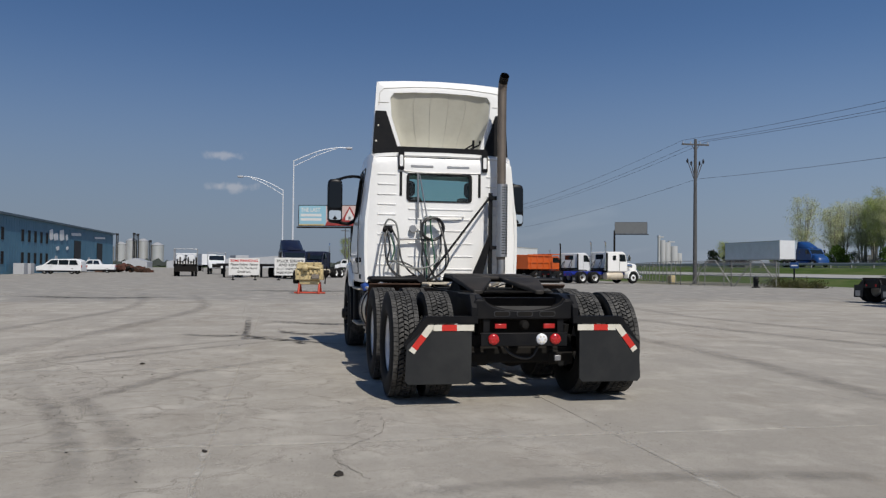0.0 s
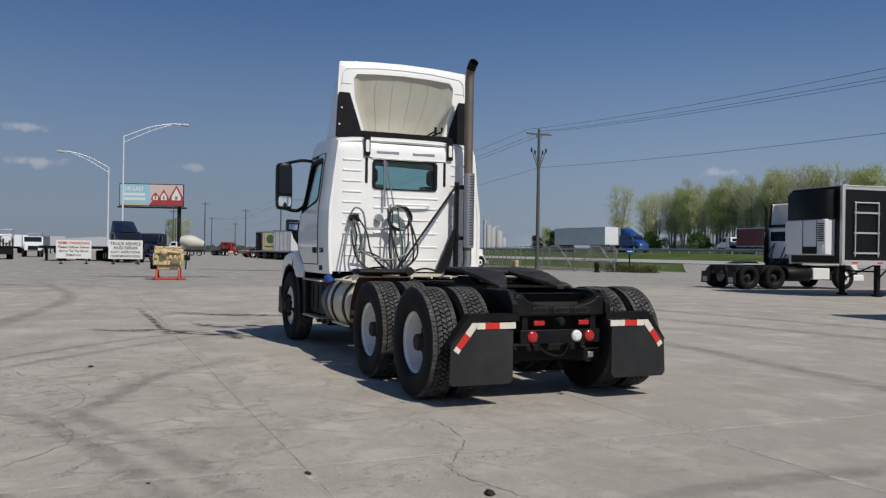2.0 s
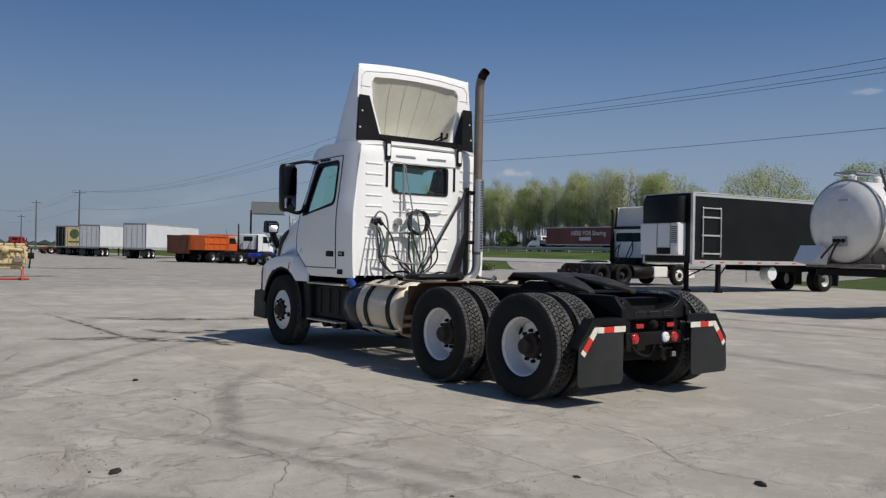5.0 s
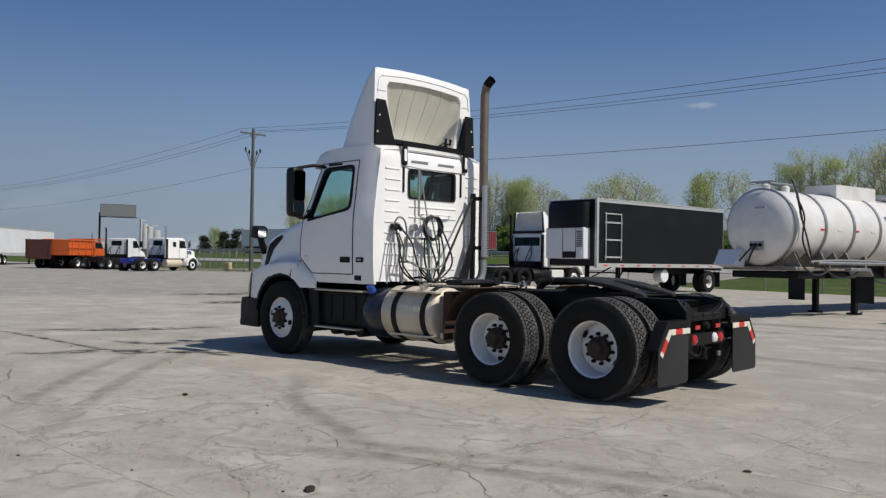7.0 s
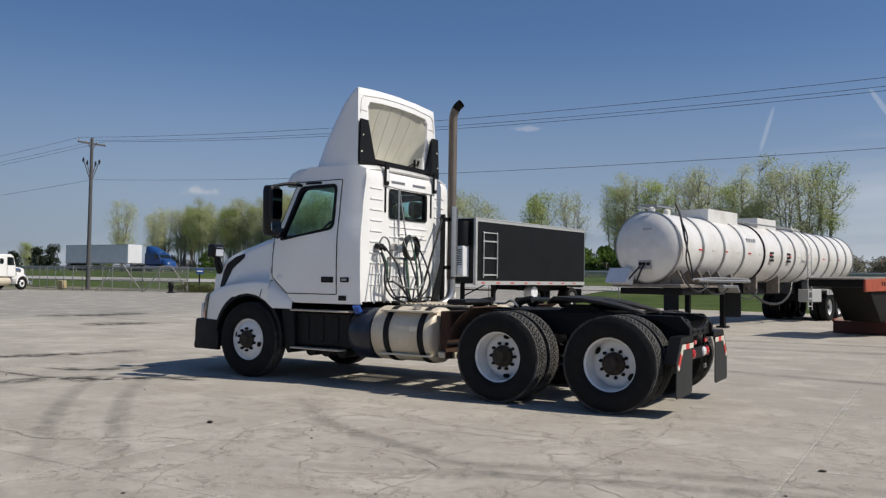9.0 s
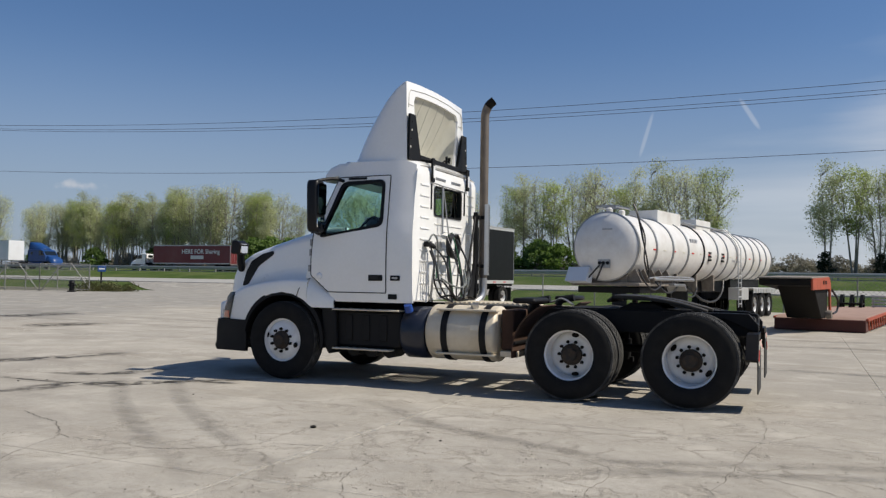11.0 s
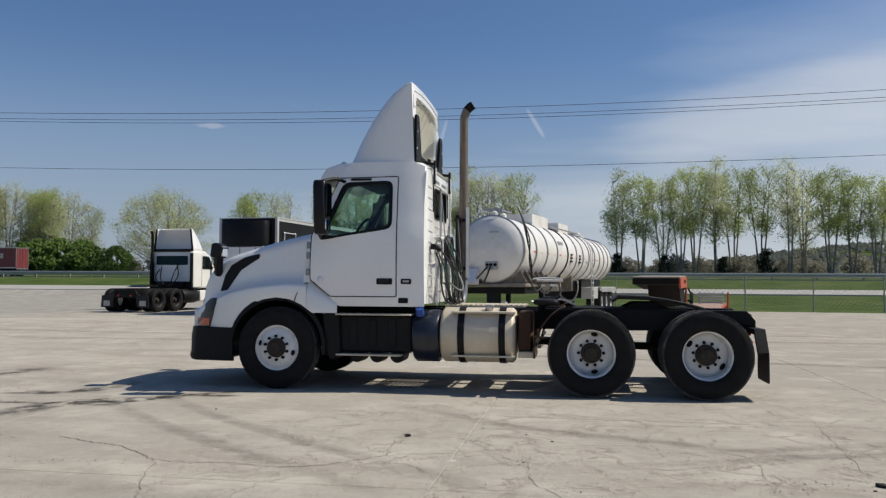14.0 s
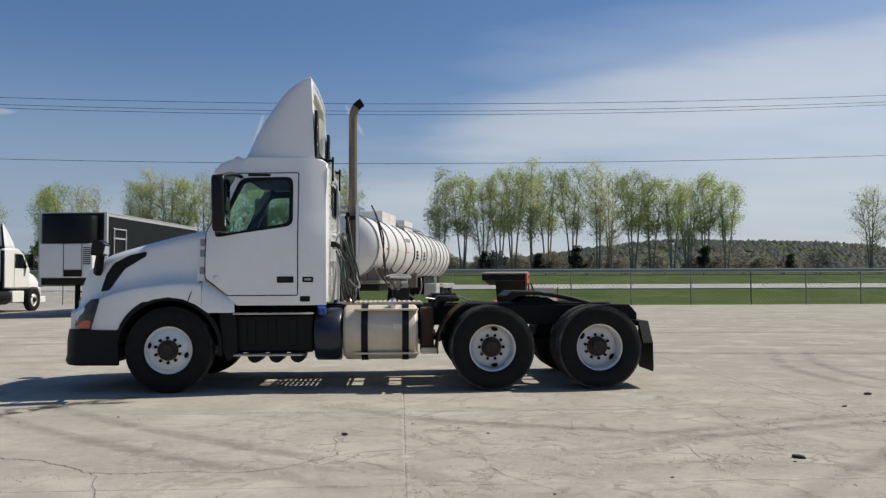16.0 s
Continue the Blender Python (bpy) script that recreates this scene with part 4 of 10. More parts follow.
for k in range(25):
    a = k * 2 * math.pi / 24
    ring.append((-4.32 + 0.11 * math.sin(a), -0.5 + 0.23 * math.cos(a), 1.98 + 0.2 * math.sin(a)))
tube(bm, ring, 0.017, 8, cap=False)
rod(bm, (-4.32, -0.5, 1.98), (-4.55, -0.5, 1.82), 0.03)
rod(bm, (-4.32, -0.72, 1.98), (-4.32, -0.28, 1.98), 0.016)
part("steering_wheel", bm, plastic, truck, "black steering wheel")

# ------------------------------------------------------------ hood and fenders
HX = -5.22


def hood_section(x):
    top = table(x, [(-6.48, 1.06), (-6.46, 1.26), (-6.40, 1.43), (-6.28, 1.56), (-6.12, 1.665), (-5.95, 1.725), (-5.6, 1.82), (-5.2, 1.92), (-4.83, 1.995)])
    wh = table(x, [(-6.48, 0.60), (-6.40, 0.70), (-6.25, 0.77), (-6.0, 0.83), (-5.4, 0.94), (-4.83, 1.035)])
    zf = table(x, [(-6.42, 0.98), (-6.3, 1.03), (-6.1, 1.12), (-5.9, 1.20), (-5.6, 1.272), (-5.2, 1.315), (-4.95, 1.325), (-4.83, 1.30), (-4.7, 1.25), (-4.44, 1.13)])
    wf = table(x, [(-6.42, 0.86), (-6.3, 0.98), (-6.1, 1.08), (-5.8, 1.15), (-5.3, 1.19), (-4.8, 1.19), (-4.47, 1.16)])
    dx = x - HX
    arch = 0.515 + math.sqrt(max(0.635 ** 2 - dx * dx, 0.0)) if abs(dx) < 0.635 else 0.0
    lowest = 0.76 if x < HX else 0.96
    zl = min(max(arch, lowest), zf - 0.06)
    return top, wh, zf, wf, zl


xs_h = [-6.48, -6.465, -6.43, -6.36, -6.28, -6.18, -6.06, -5.95, -5.86, -5.845, -5.8, -5.7, -5.55, -5.4, -5.22, -5.05, -4.9, -4.83]
bm = B()
rows = []
for x in xs_h:
    top, wh, zf, wf, zl = hood_section(x)
    w2 = max(wf - 0.03, wh + 0.03)
    half = [(0, top + 0.02), (wh * 0.5, top + 0.012), (wh * 0.84, top - 0.02), (wh * 0.95, top - 0.065), (wh * 0.985, top - 0.12), (wh * 0.99, top - 0.15), (wh + 0.010, max(lerp(top, zf, 0.72), zf + 0.07)), (wh + 0.013, max(lerp(top, zf, 0.82), zf + 0.045)),
            (lerp(wh + 0.012, w2, 0.35), zf + 0.022), (w2, zf + 0.002), (max(wf - 0.008, w2 + 0.01), zf - 0.014), (max(wf - 0.002, w2 + 0.011), max(zf - 0.035, zl + 0.04)), (max(wf, w2 + 0.012), max(zf - 0.13, zl + 0.03)), (max(wf - 0.005, w2 + 0.01), zl)]
    rows.append([(x, -y, z) for y, z in reversed(half)] + [(x, y, z) for y, z in half[1:]])
rings(bm, rows, closed=False)
from mathutils.bvhtree import BVHTree
hood_tree = BVHTree.FromBMesh(bm)
hood = part("hood", bm, white, truck, "white sloping hood with moulded fenders", thick=0.025, smooth=55, out=(0, 0, 1))
# rear flare of the fender, behind the seam
for s in (-1, 1):
    bm = B()
    rows = []
    for x in (-4.825, -4.75, -4.65, -4.55, -4.47, -4.44):
        _, _, zf, wf, zl = hood_section(x)
        zl = max(zl, 0.955)
        k = (x + 4.825) / 0.385
        rows.append([(x, s * 1.0, zf + 0.20 - 0.18 * k), (x, s * (wf - 0.10), zf + 0.05 - 0.03 * k), (x, s * (wf - 0.03), zf - 0.02), (x, s * (wf + 0.003), zf - 0.10), (x, s * wf, min(zl, zf - 0.11))])
    rings(bm, rows, closed=False)
    part("fender_flare", bm, white, truck, "white fender flare behind the front wheel", thick=0.025, smooth=55, out=(0, s, 0.3))
    bm = B()
    tube(bm, [(-4.835, s * 1.055, 1.42), (-4.85, s * (hood_section(-4.85)[3] - 0.10), 1.335), (-4.90, s * (hood_section(-4.9)[3] - 0.025), 1.295), (-4.955, s * (hood_section(-4.95)[3] + 0.002), 1.19), (-4.985, s * (hood_section(-4.98)[3] + 0.002), 1.10)], 0.006, 5)
    part("fender_seam", bm, soot, truck, "dark seam across the fender")
    # black arch lip, inner liner and splash panel
    bm = B()
    rows = []
    for k in range(19):
        a = radians(lerp(-8, 172, k / 18))
        c, d = math.cos(a), math.sin(a)
        x, z = HX + 0.64 * c, 0.515 + 0.64 * d
        rows.append([(x, s * 0.55, z + 0.02), (x, s * 1.17, z + 0.02), (HX + 0.60 * c, s * 1.175, 0.515 + 0.60 * d), (HX + 0.60 * c, s * 0.55, 0.515 + 0.60 * d)])
    rings(bm, rows)
    part("arch_liner", bm, plastic, truck, "black wheel arch liner")
    bm = B()
    prism(bm, [(-4.64, 0.97), (-4.42, 0.97), (-4.40, 0.45), (-4.52, 0.36), (-4.60, 0.5)], "y", s * 0.62, s * 1.13)
    part("splash_panel", bm, plastic, truck, bevel=0.02)
    # intake vent: a black hooked slot in the hood side
    bm = B()
    vent = [(-6.14, 1.214), (-6.03, 1.238), (-5.84, 1.495), (-5.565, 1.655), (-5.565, 1.708), (-5.775, 1.665), (-5.978, 1.565), (-6.075, 1.425)]
    def hood_y(x, z):
        hit = hood_tree.ray_cast(Vector((x, 3.0, z)), Vector((0, -1, 0)))[0]
        return hit.y if hit else 0.7
    vd = dense(soften(vent, 0.02, 3), 0.05)
    holed(bm, vd, [], lambda x, z: (x, s * (hood_y(x, z) + 0.012), z), refine=2)
    part("intake_vent", bm, plastic, truck, "black hooked air intake on the hood side", thick=0.03, out=(0, s, 0))
    # headlamp
    bm = B()
    rows = []
    for x, z0, z1 in ((-6.42, 0.77, 0.87), (-6.34, 0.765, 0.95), (-6.26, 0.76, 1.06), (-6.18, 0.76, 1.125), (-6.12, 0.94, 1.135), (-6.065, 1.10, 1.135)):
        y = table(x, [(-6.42, 0.86), (-6.3, 0.98), (-6.1, 1.08)]) + 0.012
        rows.append([(x, s * (y - 0.02), z1), (x - 0.01, s * y, lerp(z0, z1, 0.5)), (x, s * y, z0)])
    rings(bm, rows, closed=False)
    hl = part("headlamp", bm, head_lens, truck, "dark wraparound headlamp", thick=0.02, smooth=60, out=(-0.4, s, 0))
    bm = B()
    rings(bm, [[(x, s * (table(x, [(-6.42, 0.86), (-6.3, 0.98), (-6.1, 1.08)]) + 0.018), z) for z in (0.775, 0.87)] for x in (-6.42, -6.34, -6.26, -6.18)], closed=False)
    part("turn_signal", bm, amber_lens, hl, "red-amber turn signal", thick=0.015, out=(-0.4, s, 0))
    # seam panel with badges between hood and door
    bm = B()
    holed(bm, [(-4.90, 1.34), (-4.81, 1.34), (-4.79, 1.90), (-4.87, 1.88)], [], lambda x, z: (x, s * (1.046 + 0.1 * (1.9 - z)), z))
    cowl = part("cowl_panel", bm, white, truck, thick=0.03, out=(0, s, 0))
    for z in (1.47, 1.68, 1.81):
        bm = B()
        cbox(bm, (-4.842, s * (1.056 + 0.1 * (1.9 - z)), z), (0.055, 0.012, 0.085))
        part("badge", bm, badge_m, cowl, "small grey plate with unreadable bars")

# bumper
bm = B()
rows = []
for z, o in ((0.335, 0.0), (0.38, 0.02), (0.44, 0.0), (0.62, 0.0), (0.755, -0.02)):
    pts = []
    for k in range(-8, 9):
        y = k / 8
        pts.append((-6.62 - o + 0.24 * abs(y) ** 5 + 0.05 * y * y, y * 1.1, z))
    pts = [(-5.82, -1.14, z)] + pts + [(-5.82, 1.14, z)]
    rows.append(pts)
rings(bm, rows, closed=False)
part("bumper", bm, plastic, truck, "black plastic front bumper", thick=0.05, smooth=60, out=(-1, 0, 0))
bm = B()
box(bm, -6.52, -6.46, -0.54, 0.54, 0.76, 1.12)
part("grille", bm, steel, truck, bevel=0.02)
bm = B()
box(bm, -6.4, -5.83, -1.05, 1.05, 0.38, 0.42)
box(bm, -6.35, -6.0, -0.9, 0.9, 0.70, 0.75)
part("underpan", bm, plastic, truck)

# ------------------------------------------------------------ roof fairing
def fairing_level(t):
    """Outline at a height share t, from the left rear edge round the front to the right rear edge."""
    z = lerp(2.865, 3.885, t)
    xf = table(t, [(0, -4.46), (0.06, -4.42), (0.13, -4.385), (0.29, -4.31), (0.46, -4.21), (0.62, -4.10), (0.77, -3.985), (0.87, -3.885), (0.94, -3.79), (1.0, -3.65)])
    xr = -3.50 - 0.055 * t
    w = lerp(0.99, 0.93, t)
    out = []
    for k in range(25):
        a = math.pi * k / 24
        c, s_ = math.cos(a), math.sin(a)
        y = -w * math.copysign(abs(c) ** 0.36, c)
        x = xr - (xr - xf) * abs(s_) ** 0.62
        out.append((x, y, z + (0.045 * t * (1 - (y / w) ** 2))))
    return out


bm = B()
rows = [fairing_level(t) for t in (0, 0.03, 0.08, 0.13, 0.2, 0.29, 0.38, 0.46, 0.54, 0.62, 0.70, 0.77, 0.83, 0.88, 0.93, 0.97, 1.0)]
top_row = rows[-1]
rows.append([(lerp(x, -3.555, 0.9), y * 0.985, z + 0.012) for x, y, z in top_row])
rings(bm, rows, closed=False)
fairing = part("roof_fairing", bm, white, truck, "tall white roof air deflector, open at the back", thick=0.02, smooth=55, out=(-1, 0, 0.4))

# rear rim round the opening
outer = [(-0.99, 2.875), (-0.955, 3.35), (-0.935, 3.84), (-0.90, 3.885), (-0.5, 3.92), (0, 3.93), (0.5, 3.92), (0.90, 3.885), (0.935, 3.84), (0.955, 3.35), (0.99, 2.875)]
inner = [(-0.565, 2.93), (-0.715, 3.40), (-0.735, 3.67), (-0.685, 3.742), (-0.4, 3.765), (0, 3.775), (0.4, 3.765), (0.685, 3.742), (0.735, 3.67), (0.715, 3.40), (0.565, 2.93)]
bm = B()
rings(bm, [[(-3.535 - 0.02 * (z - 2.87), y * 0.995, z) for y, z in outer], [(-3.52 - 0.02 * (z - 2.87), y * 0.97, lerp(z, 3.2, 0.03)) for y, z in outer],
           [(-3.52 - 0.02 * (z - 2.87), y, z) for y, z in inner], [(-3.55 - 0.02 * (z - 2.87), y * 0.99, z) for y, z in inner]], closed=False)
part("rim", bm, white, fairing, "white rounded rim of the deflector", thick=0.012, out=(1, 0, 0))
# cream scoop inside
def scoop_at(u, v):
    """A place on the scoop: u across from -1 to 1, v from the top lip down to the foot."""
    z = lerp(3.77, 2.93, v)
    w = table(z, [(2.93, 0.56), (3.40, 0.71), (3.67, 0.73), (3.742, 0.69), (3.775, 0.62)])
    deep = 0.38 * v
    edge_ = max(0.0, (abs(u) - 0.80) / 0.20)
    return (-3.548 - 0.02 * (z - 2.87) - deep * (1 - edge_ ** 2.2), u * w, z)


bm = B()
us = [-1, -0.985, -0.95, -0.9, -0.82, -0.7, -0.5, -0.25, 0, 0.25, 0.5, 0.7, 0.82, 0.9, 0.95, 0.985, 1]
rings(bm, [[scoop_at(u, k / 12) for u in us] for k in range(13)], closed=False)
part("scoop", bm, cream, fairing, "cream ribbed inside of the deflector", smooth=60)
for u in (-0.55, -0.2, 0.18, 0.55):
    bm = B()
    tube(bm, [Vector(scoop_at(u * (1.0 - 0.12 * k / 6), k / 6)) + Vector((0.002, 0, 0)) for k in range(7)], 0.004, 6)
    part("scoop_rib", bm, seam_m, fairing)
# pressed crease that follows the rim
for crease in ([(-0.90, 3.56), (-0.885, 3.74), (-0.83, 3.80), (-0.4, 3.842), (0, 3.852), (0.4, 3.842), (0.83, 3.80), (0.885, 3.74), (0.90, 3.56)],
               [(-0.91, 3.60), (-0.76, 3.60)], [(0.91, 3.60), (0.76, 3.60)]):
    bm = B()
    tube(bm, [(-3.518 - 0.02 * (p[1] - 2.87), p[0], p[1]) for p in crease], 0.005, 5)
    part("rim_crease", bm, seam_m, fairing, "thin grey pressed crease")
# pull-down latch rods by the foot of the scoop
for y0, y1 in ((0.60, 0.47), (0.50, 0.40)):
    bm = B()
    rod(bm, (-3.62, y0, 3.06), (-3.66, y1, 3.0), 0.012)
    rod(bm, (-3.60, y0, 3.0), (-3.60, y0, 3.12), 0.018)
    part("scoop_strut", bm, black, fairing)
for s in (-1, 1):
    bm = B()
    prism(bm, [(s * 0.60, 2.872), (s * 0.985, 2.872), (s * 0.950, 3.47), (s * 0.80, 3.47)], "x", -3.51, -3.475)
    bp = part("bracket_plate", bm, black, fairing, "black steel bracket plate", bevel=0.005)
    for k in range(5):
        bm = B()
        lathe(bm, [(0, 0.008), (0.012, 0.006), (0.014, 0)], (-3.475, s * (0.955 - 0.015 * k), 2.93 + 0.11 * k), "x", 10)
        part("bolt", bm, refl_w if k % 2 else plastic, bp)
    # black strap that ties the deflector to the roof
    bm = B()
    prism(bm, rounded(s * 0.60 - 0.042, s * 0.60 + 0.042, 2.62, 2.93, 0.02), "x", RX + 0.01, RX + 0.035)
    part("strap", bm, black, fairing, bevel=0.004)
    bm = B()
    prism(bm, rounded(s * 0.60 - 0.024, s * 0.60 + 0.024, 2.67, 2.83, 0.015), "x", RX + 0.035, RX + 0.042)
    part("strap_slot", bm, white, fairing)
    bm = B()
    rod(bm, (-3.5, s * 0.6, 2.91), (RX + 0.02, s * 0.6, 2.88), 0.02)
    part("strap_pin", bm, black, fairing)
bm = B()
box(bm, -3.52, -3.47, -0.64, 0.64, 2.872, 2.975)
part("cross_bar", bm, black, fairing, "black cross bar", bevel=0.006)

# ------------------------------------------------------------ mirrors
for s in (-1, 1):
    bm = B()
    rows = []
    for z, k, dx_ in ((1.925, 0.55, 0.0), (1.94, 0.82, 0.0), (1.98, 0.97, 0.0), (2.2, 1.0, -0.006), (2.5, 0.99, -0.014), (2.56, 0.9, -0.016), (2.585, 0.68, -0.016), (2.59, 0.4, -0.016)):
        ring_ = []
        for q in range(20):
            a = q * math.pi / 10
            c_, s2 = math.cos(a), math.sin(a)
            px = math.copysign(abs(c_) ** 0.55, c_) * 0.092
            if px > 0:
                px *= 0.85
            ring_.append((-4.548 + dx_ + px * (0.6 + 0.4 * k), s * 1.4325 + math.copysign(abs(s2) ** 0.5, s2) * 0.115 * k, z))
        rows.append(ring_)
    rings(bm, rows)
    mi = part("mirror", bm, gloss_black, truck, "tall black door mirror", smooth=50)
    bm = B()
    prism(bm, rounded(s * 1.4325 - 0.09, s * 1.4325 + 0.09, 2.15, 2.54, 0.03), "x", -4.48, -4.462)
    part("mirror_glass", bm, dark_mirror, mi, "mirror glass")
    bm = B()
    prism(bm, rounded(s * 1.4325 - 0.09, s * 1.4325 + 0.09, 1.97, 2.11, 0.03), "x", -4.49, -4.472)
    part("spot_glass", bm, mirror_m, mi)
    bm = B()
    tube(bm, smooth_path([(-4.35, s * 1.0, 2.60), (-4.45, s * 1.2, 2.63), (-4.56, s * 1.42, 2.58)], 5), 0.022)
    part("mirror_arm", bm, plastic, mi)
    bm = B()
    tube(bm, smooth_path([(-4.66, s * 1.10, 2.0), (-4.64, s * 1.22, 1.92), (-4.58, s * 1.42, 1.95)], 5), 0.026)
    part("mirror_arm", bm, plastic, mi)
    bm = B()
    cbox(bm, (-4.67, s * 1.10, 1.985), (0.09, 0.05, 0.12))
    part("mirror_mount", bm, plastic, mi, bevel=0.02)
    # hood mirror
    bm = B()
    prism(bm, soften([(-6.20, 1.66), (-6.05, 1.65), (-6.015, 1.80), (-6.10, 1.85), (-6.18, 1.84)], 0.03), "y", s * 0.84, s * 1.04)
    hm = part("hood_mirror", bm, gloss_black, truck, "small black hood mirror", bevel=0.02)
    bm = B()
    prism(bm, rounded(s * 0.95 - 0.07, s * 0.95 + 0.07, 1.67, 1.80, 0.02), "x", -6.045, -6.022)
    part("mirror_glass", bm, mirror_m, hm)
    bm = B()
    tube(bm, [(-6.11, s * 0.92, 1.68), (-6.15, s * 0.86, 1.56), (-6.19, s * 0.77, 1.45)], [0.05, 0.055, 0.06], 8)
    part("mirror_arm", bm, plastic, hm)

# ------------------------------------------------------------ steps, tanks and fenders along the sides
for s in (-1, 1):
    bm = B()
    box(bm, -4.47, -3.50, s * 0.55, s * 1.06, 0.47, 0.93)
    bx = part("step_box", bm, plastic, truck, "black box behind the steps", bevel=0.03)
    for x in (-4.25, -4.0, -3.75):
        bm = B()
        box(bm, x - 0.05, x + 0.05, s * 1.055, s * 1.075, 0.55, 0.88)
        part("box_panel", bm, plastic, bx, bevel=0.01)
    for z, x0, x1 in ((0.955, -4.46, -3.50), (0.455, -4.45, -3.62)):
        bm = B()
        box(bm, x0, x1, s * 0.95, s * 1.16, z - 0.02, z)
        st = part("step", bm, alu, truck, "grip-edged aluminium cab step", bevel=0.006)
        for k in range(9):
            bm = B()
            x = lerp(x0 + 0.06, x1 - 0.06, k / 8)
            box(bm, x - 0.02, x + 0.02, s * 0.98, s * 1.13, z, z + 0.006)
            part("tread_bar", bm, steel, st)
    for k in range(3):
        bm = B()
        rod(bm, (-4.22 + 0.26 * k, s * 0.7, 0.43), (-4.22 + 0.26 * k, s * 1.0, 0.43), 0.09, seg=16)
        part("air_tank", bm, black, truck)

    bm = B()
    lathe(bm, [(0, -3.49), (0.30, -3.49), (0.325, -3.46), (0.325, -3.19), (0.30, -3.16), (0, -3.16)], (0, s * 0.83, 0.68), "x", 36)
    dt = part("fluid_tank", bm, def_blue, truck, "dark blue-black drum tank", smooth=40)
    bm = B()
    rod(bm, (-3.4, s * 1.05, 0.95), (-3.4, s * 1.10, 1.03), 0.055, 0.05, 14)
    part("cap", bm, cap_blue, dt, "blue filler cap")
    bm = B()
    lathe(bm, [(0, -3.14), (0.30, -3.14), (0.332, -3.115), (0.338, -3.10), (0.338, -2.27), (0.332, -2.255), (0.30, -2.23), (0, -2.22)], (0, s * 0.83, 0.70), "x", 44)
    ft = part("fuel_tank", bm, alu, truck, "weathered aluminium fuel tank", smooth=40)
    for x in (-2.88, -2.38):
        bm = B()
        lathe(bm, [(0.335, x - 0.04), (0.350, x - 0.04), (0.350, x + 0.04), (0.335, x + 0.04)], (0, s * 0.83, 0.70), "x", 44)
        part("strap", bm, plastic, ft, "black tank strap", smooth=40)
    for z, y in ((0.985, 1.07), (0.455, 1.09)):
        bm = B()
        box(bm, -3.0, -2.22, s * (y - 0.07), s * (y + 0.045), z - 0.012, z + 0.012)
        part("tank_step", bm, alu, ft, "aluminium tread step on the tank", bevel=0.005)
    bm = B()
    rod(bm, (-2.55, s * 0.95, 0.98), (-2.55, s * 0.98, 1.06), 0.05, seg=14)
    part("filler_cap", bm, steel, ft)
    bm = B()
    cbox(bm, (-2.48, s * 1.171, 0.78), (0.10, 0.004, 0.06))
    part("decal", bm, refl_w, ft, "small pale sticker with unreadable bars")

    # quarter fender in front of the drive wheels
    bm = B()
    rows = []
    for k in range(11):
        a = radians(lerp(186, 118, k / 10))
        x, z = -1.32 + 0.68 * math.cos(a), 0.515 + 0.63 * math.sin(a)
        rows.append([(x, s * 0.60, z), (x, s * 1.21, z)])
    rings(bm, rows, closed=False)
    qf = part("quarter_fender", bm, rust, truck, "dark rusty quarter fender before the drive wheels", thick=0.015)
    bm = B()
    rod(bm, (-1.97, s * 0.5, 0.62), (-1.97, s * 1.2, 0.62), 0.022)
    part("fender_bracket", bm, black, qf)
    bm = B()
    box(bm, -2.19, -2.03, s * 0.48, s * 1.02, 0.52, 1.0)
    part("fender_panel", bm, rust, qf, "grimy panel before the fender", bevel=0.02)
    bm = B()
    box(bm, -2.19, -1.98, s * 0.48, s * 1.06, 0.44, 0.515)
    part("fender_foot", bm, alu, qf, "tan metal foot of the fender panel", bevel=0.01)
    bm = B()
    tube(bm, smooth_path([(-1.96, s * 0.58, 0.98), (-1.9, s * 0.58, 1.09), (-1.72, s * 0.58, 1.13)], 4), 0.05, 10)
    part("fender_edge", bm, plastic, qf)
    bm = B()
    box(bm, -2.0, -1.72, s * 0.58, s * 1.2, 1.085, 1.15)
    part("fender_top", bm, plastic, qf, "black rolled top of the fender", bevel=0.03)

# deck plate between the rails, behind the cab
bm = B()
for y in (-0.40, -0.14, 0.12, 0.38):
    box(bm, -3.2, -2.15, y, y + 0.03, 1.026, 1.05)
dp = part("deck_plate", bm, alu, truck, "aluminium deck plate behind the cab", bevel=0.004)
for k in range(16):
    bm = B()
    box(bm, -3.2 + 0.066 * k, -3.163 + 0.066 * k, -0.405, 0.415, 1.05, 1.062)
    part("grip_bar", bm, alu, dp)
bm = B()
box(bm, -3.35, -2.2, 0.45, 0.80, 0.62, 0.98)
part("battery_box", bm, plastic, truck, bevel=0.02)

# ------------------------------------------------------------ exhaust
EX, EY = -3.13, 0.80
bm = B()
tube(bm, [(EX, EY, 1.38), (EX, EY, 2.6), (EX, EY, 3.6)], 0.062, 20)
st = part("exhaust_pipe", bm, stack_m, truck, "heat-tanned exhaust stack", smooth=50)
bm = B()
tube(bm, smooth_path([(EX, EY, 3.6), (EX + 0.005, EY, 3.76), (EX + 0.05, EY, 3.88), (EX + 0.13, EY, 3.945)], 6), 0.062, 20, cap=False)
part("exhaust_tip", bm, stack_m, st, "curved exhaust tip", smooth=50)
bm = B()
tube(bm, smooth_path([(EX + 0.045, EY, 3.873), (EX + 0.085, EY, 3.915), (EX + 0.135, EY, 3.948)], 5), 0.0635, 20, cap=False)
part("sooty_mouth", bm, soot, st, "soot-black mouth of the stack", smooth=50, thick=0.004)
bm = B()
rows = []
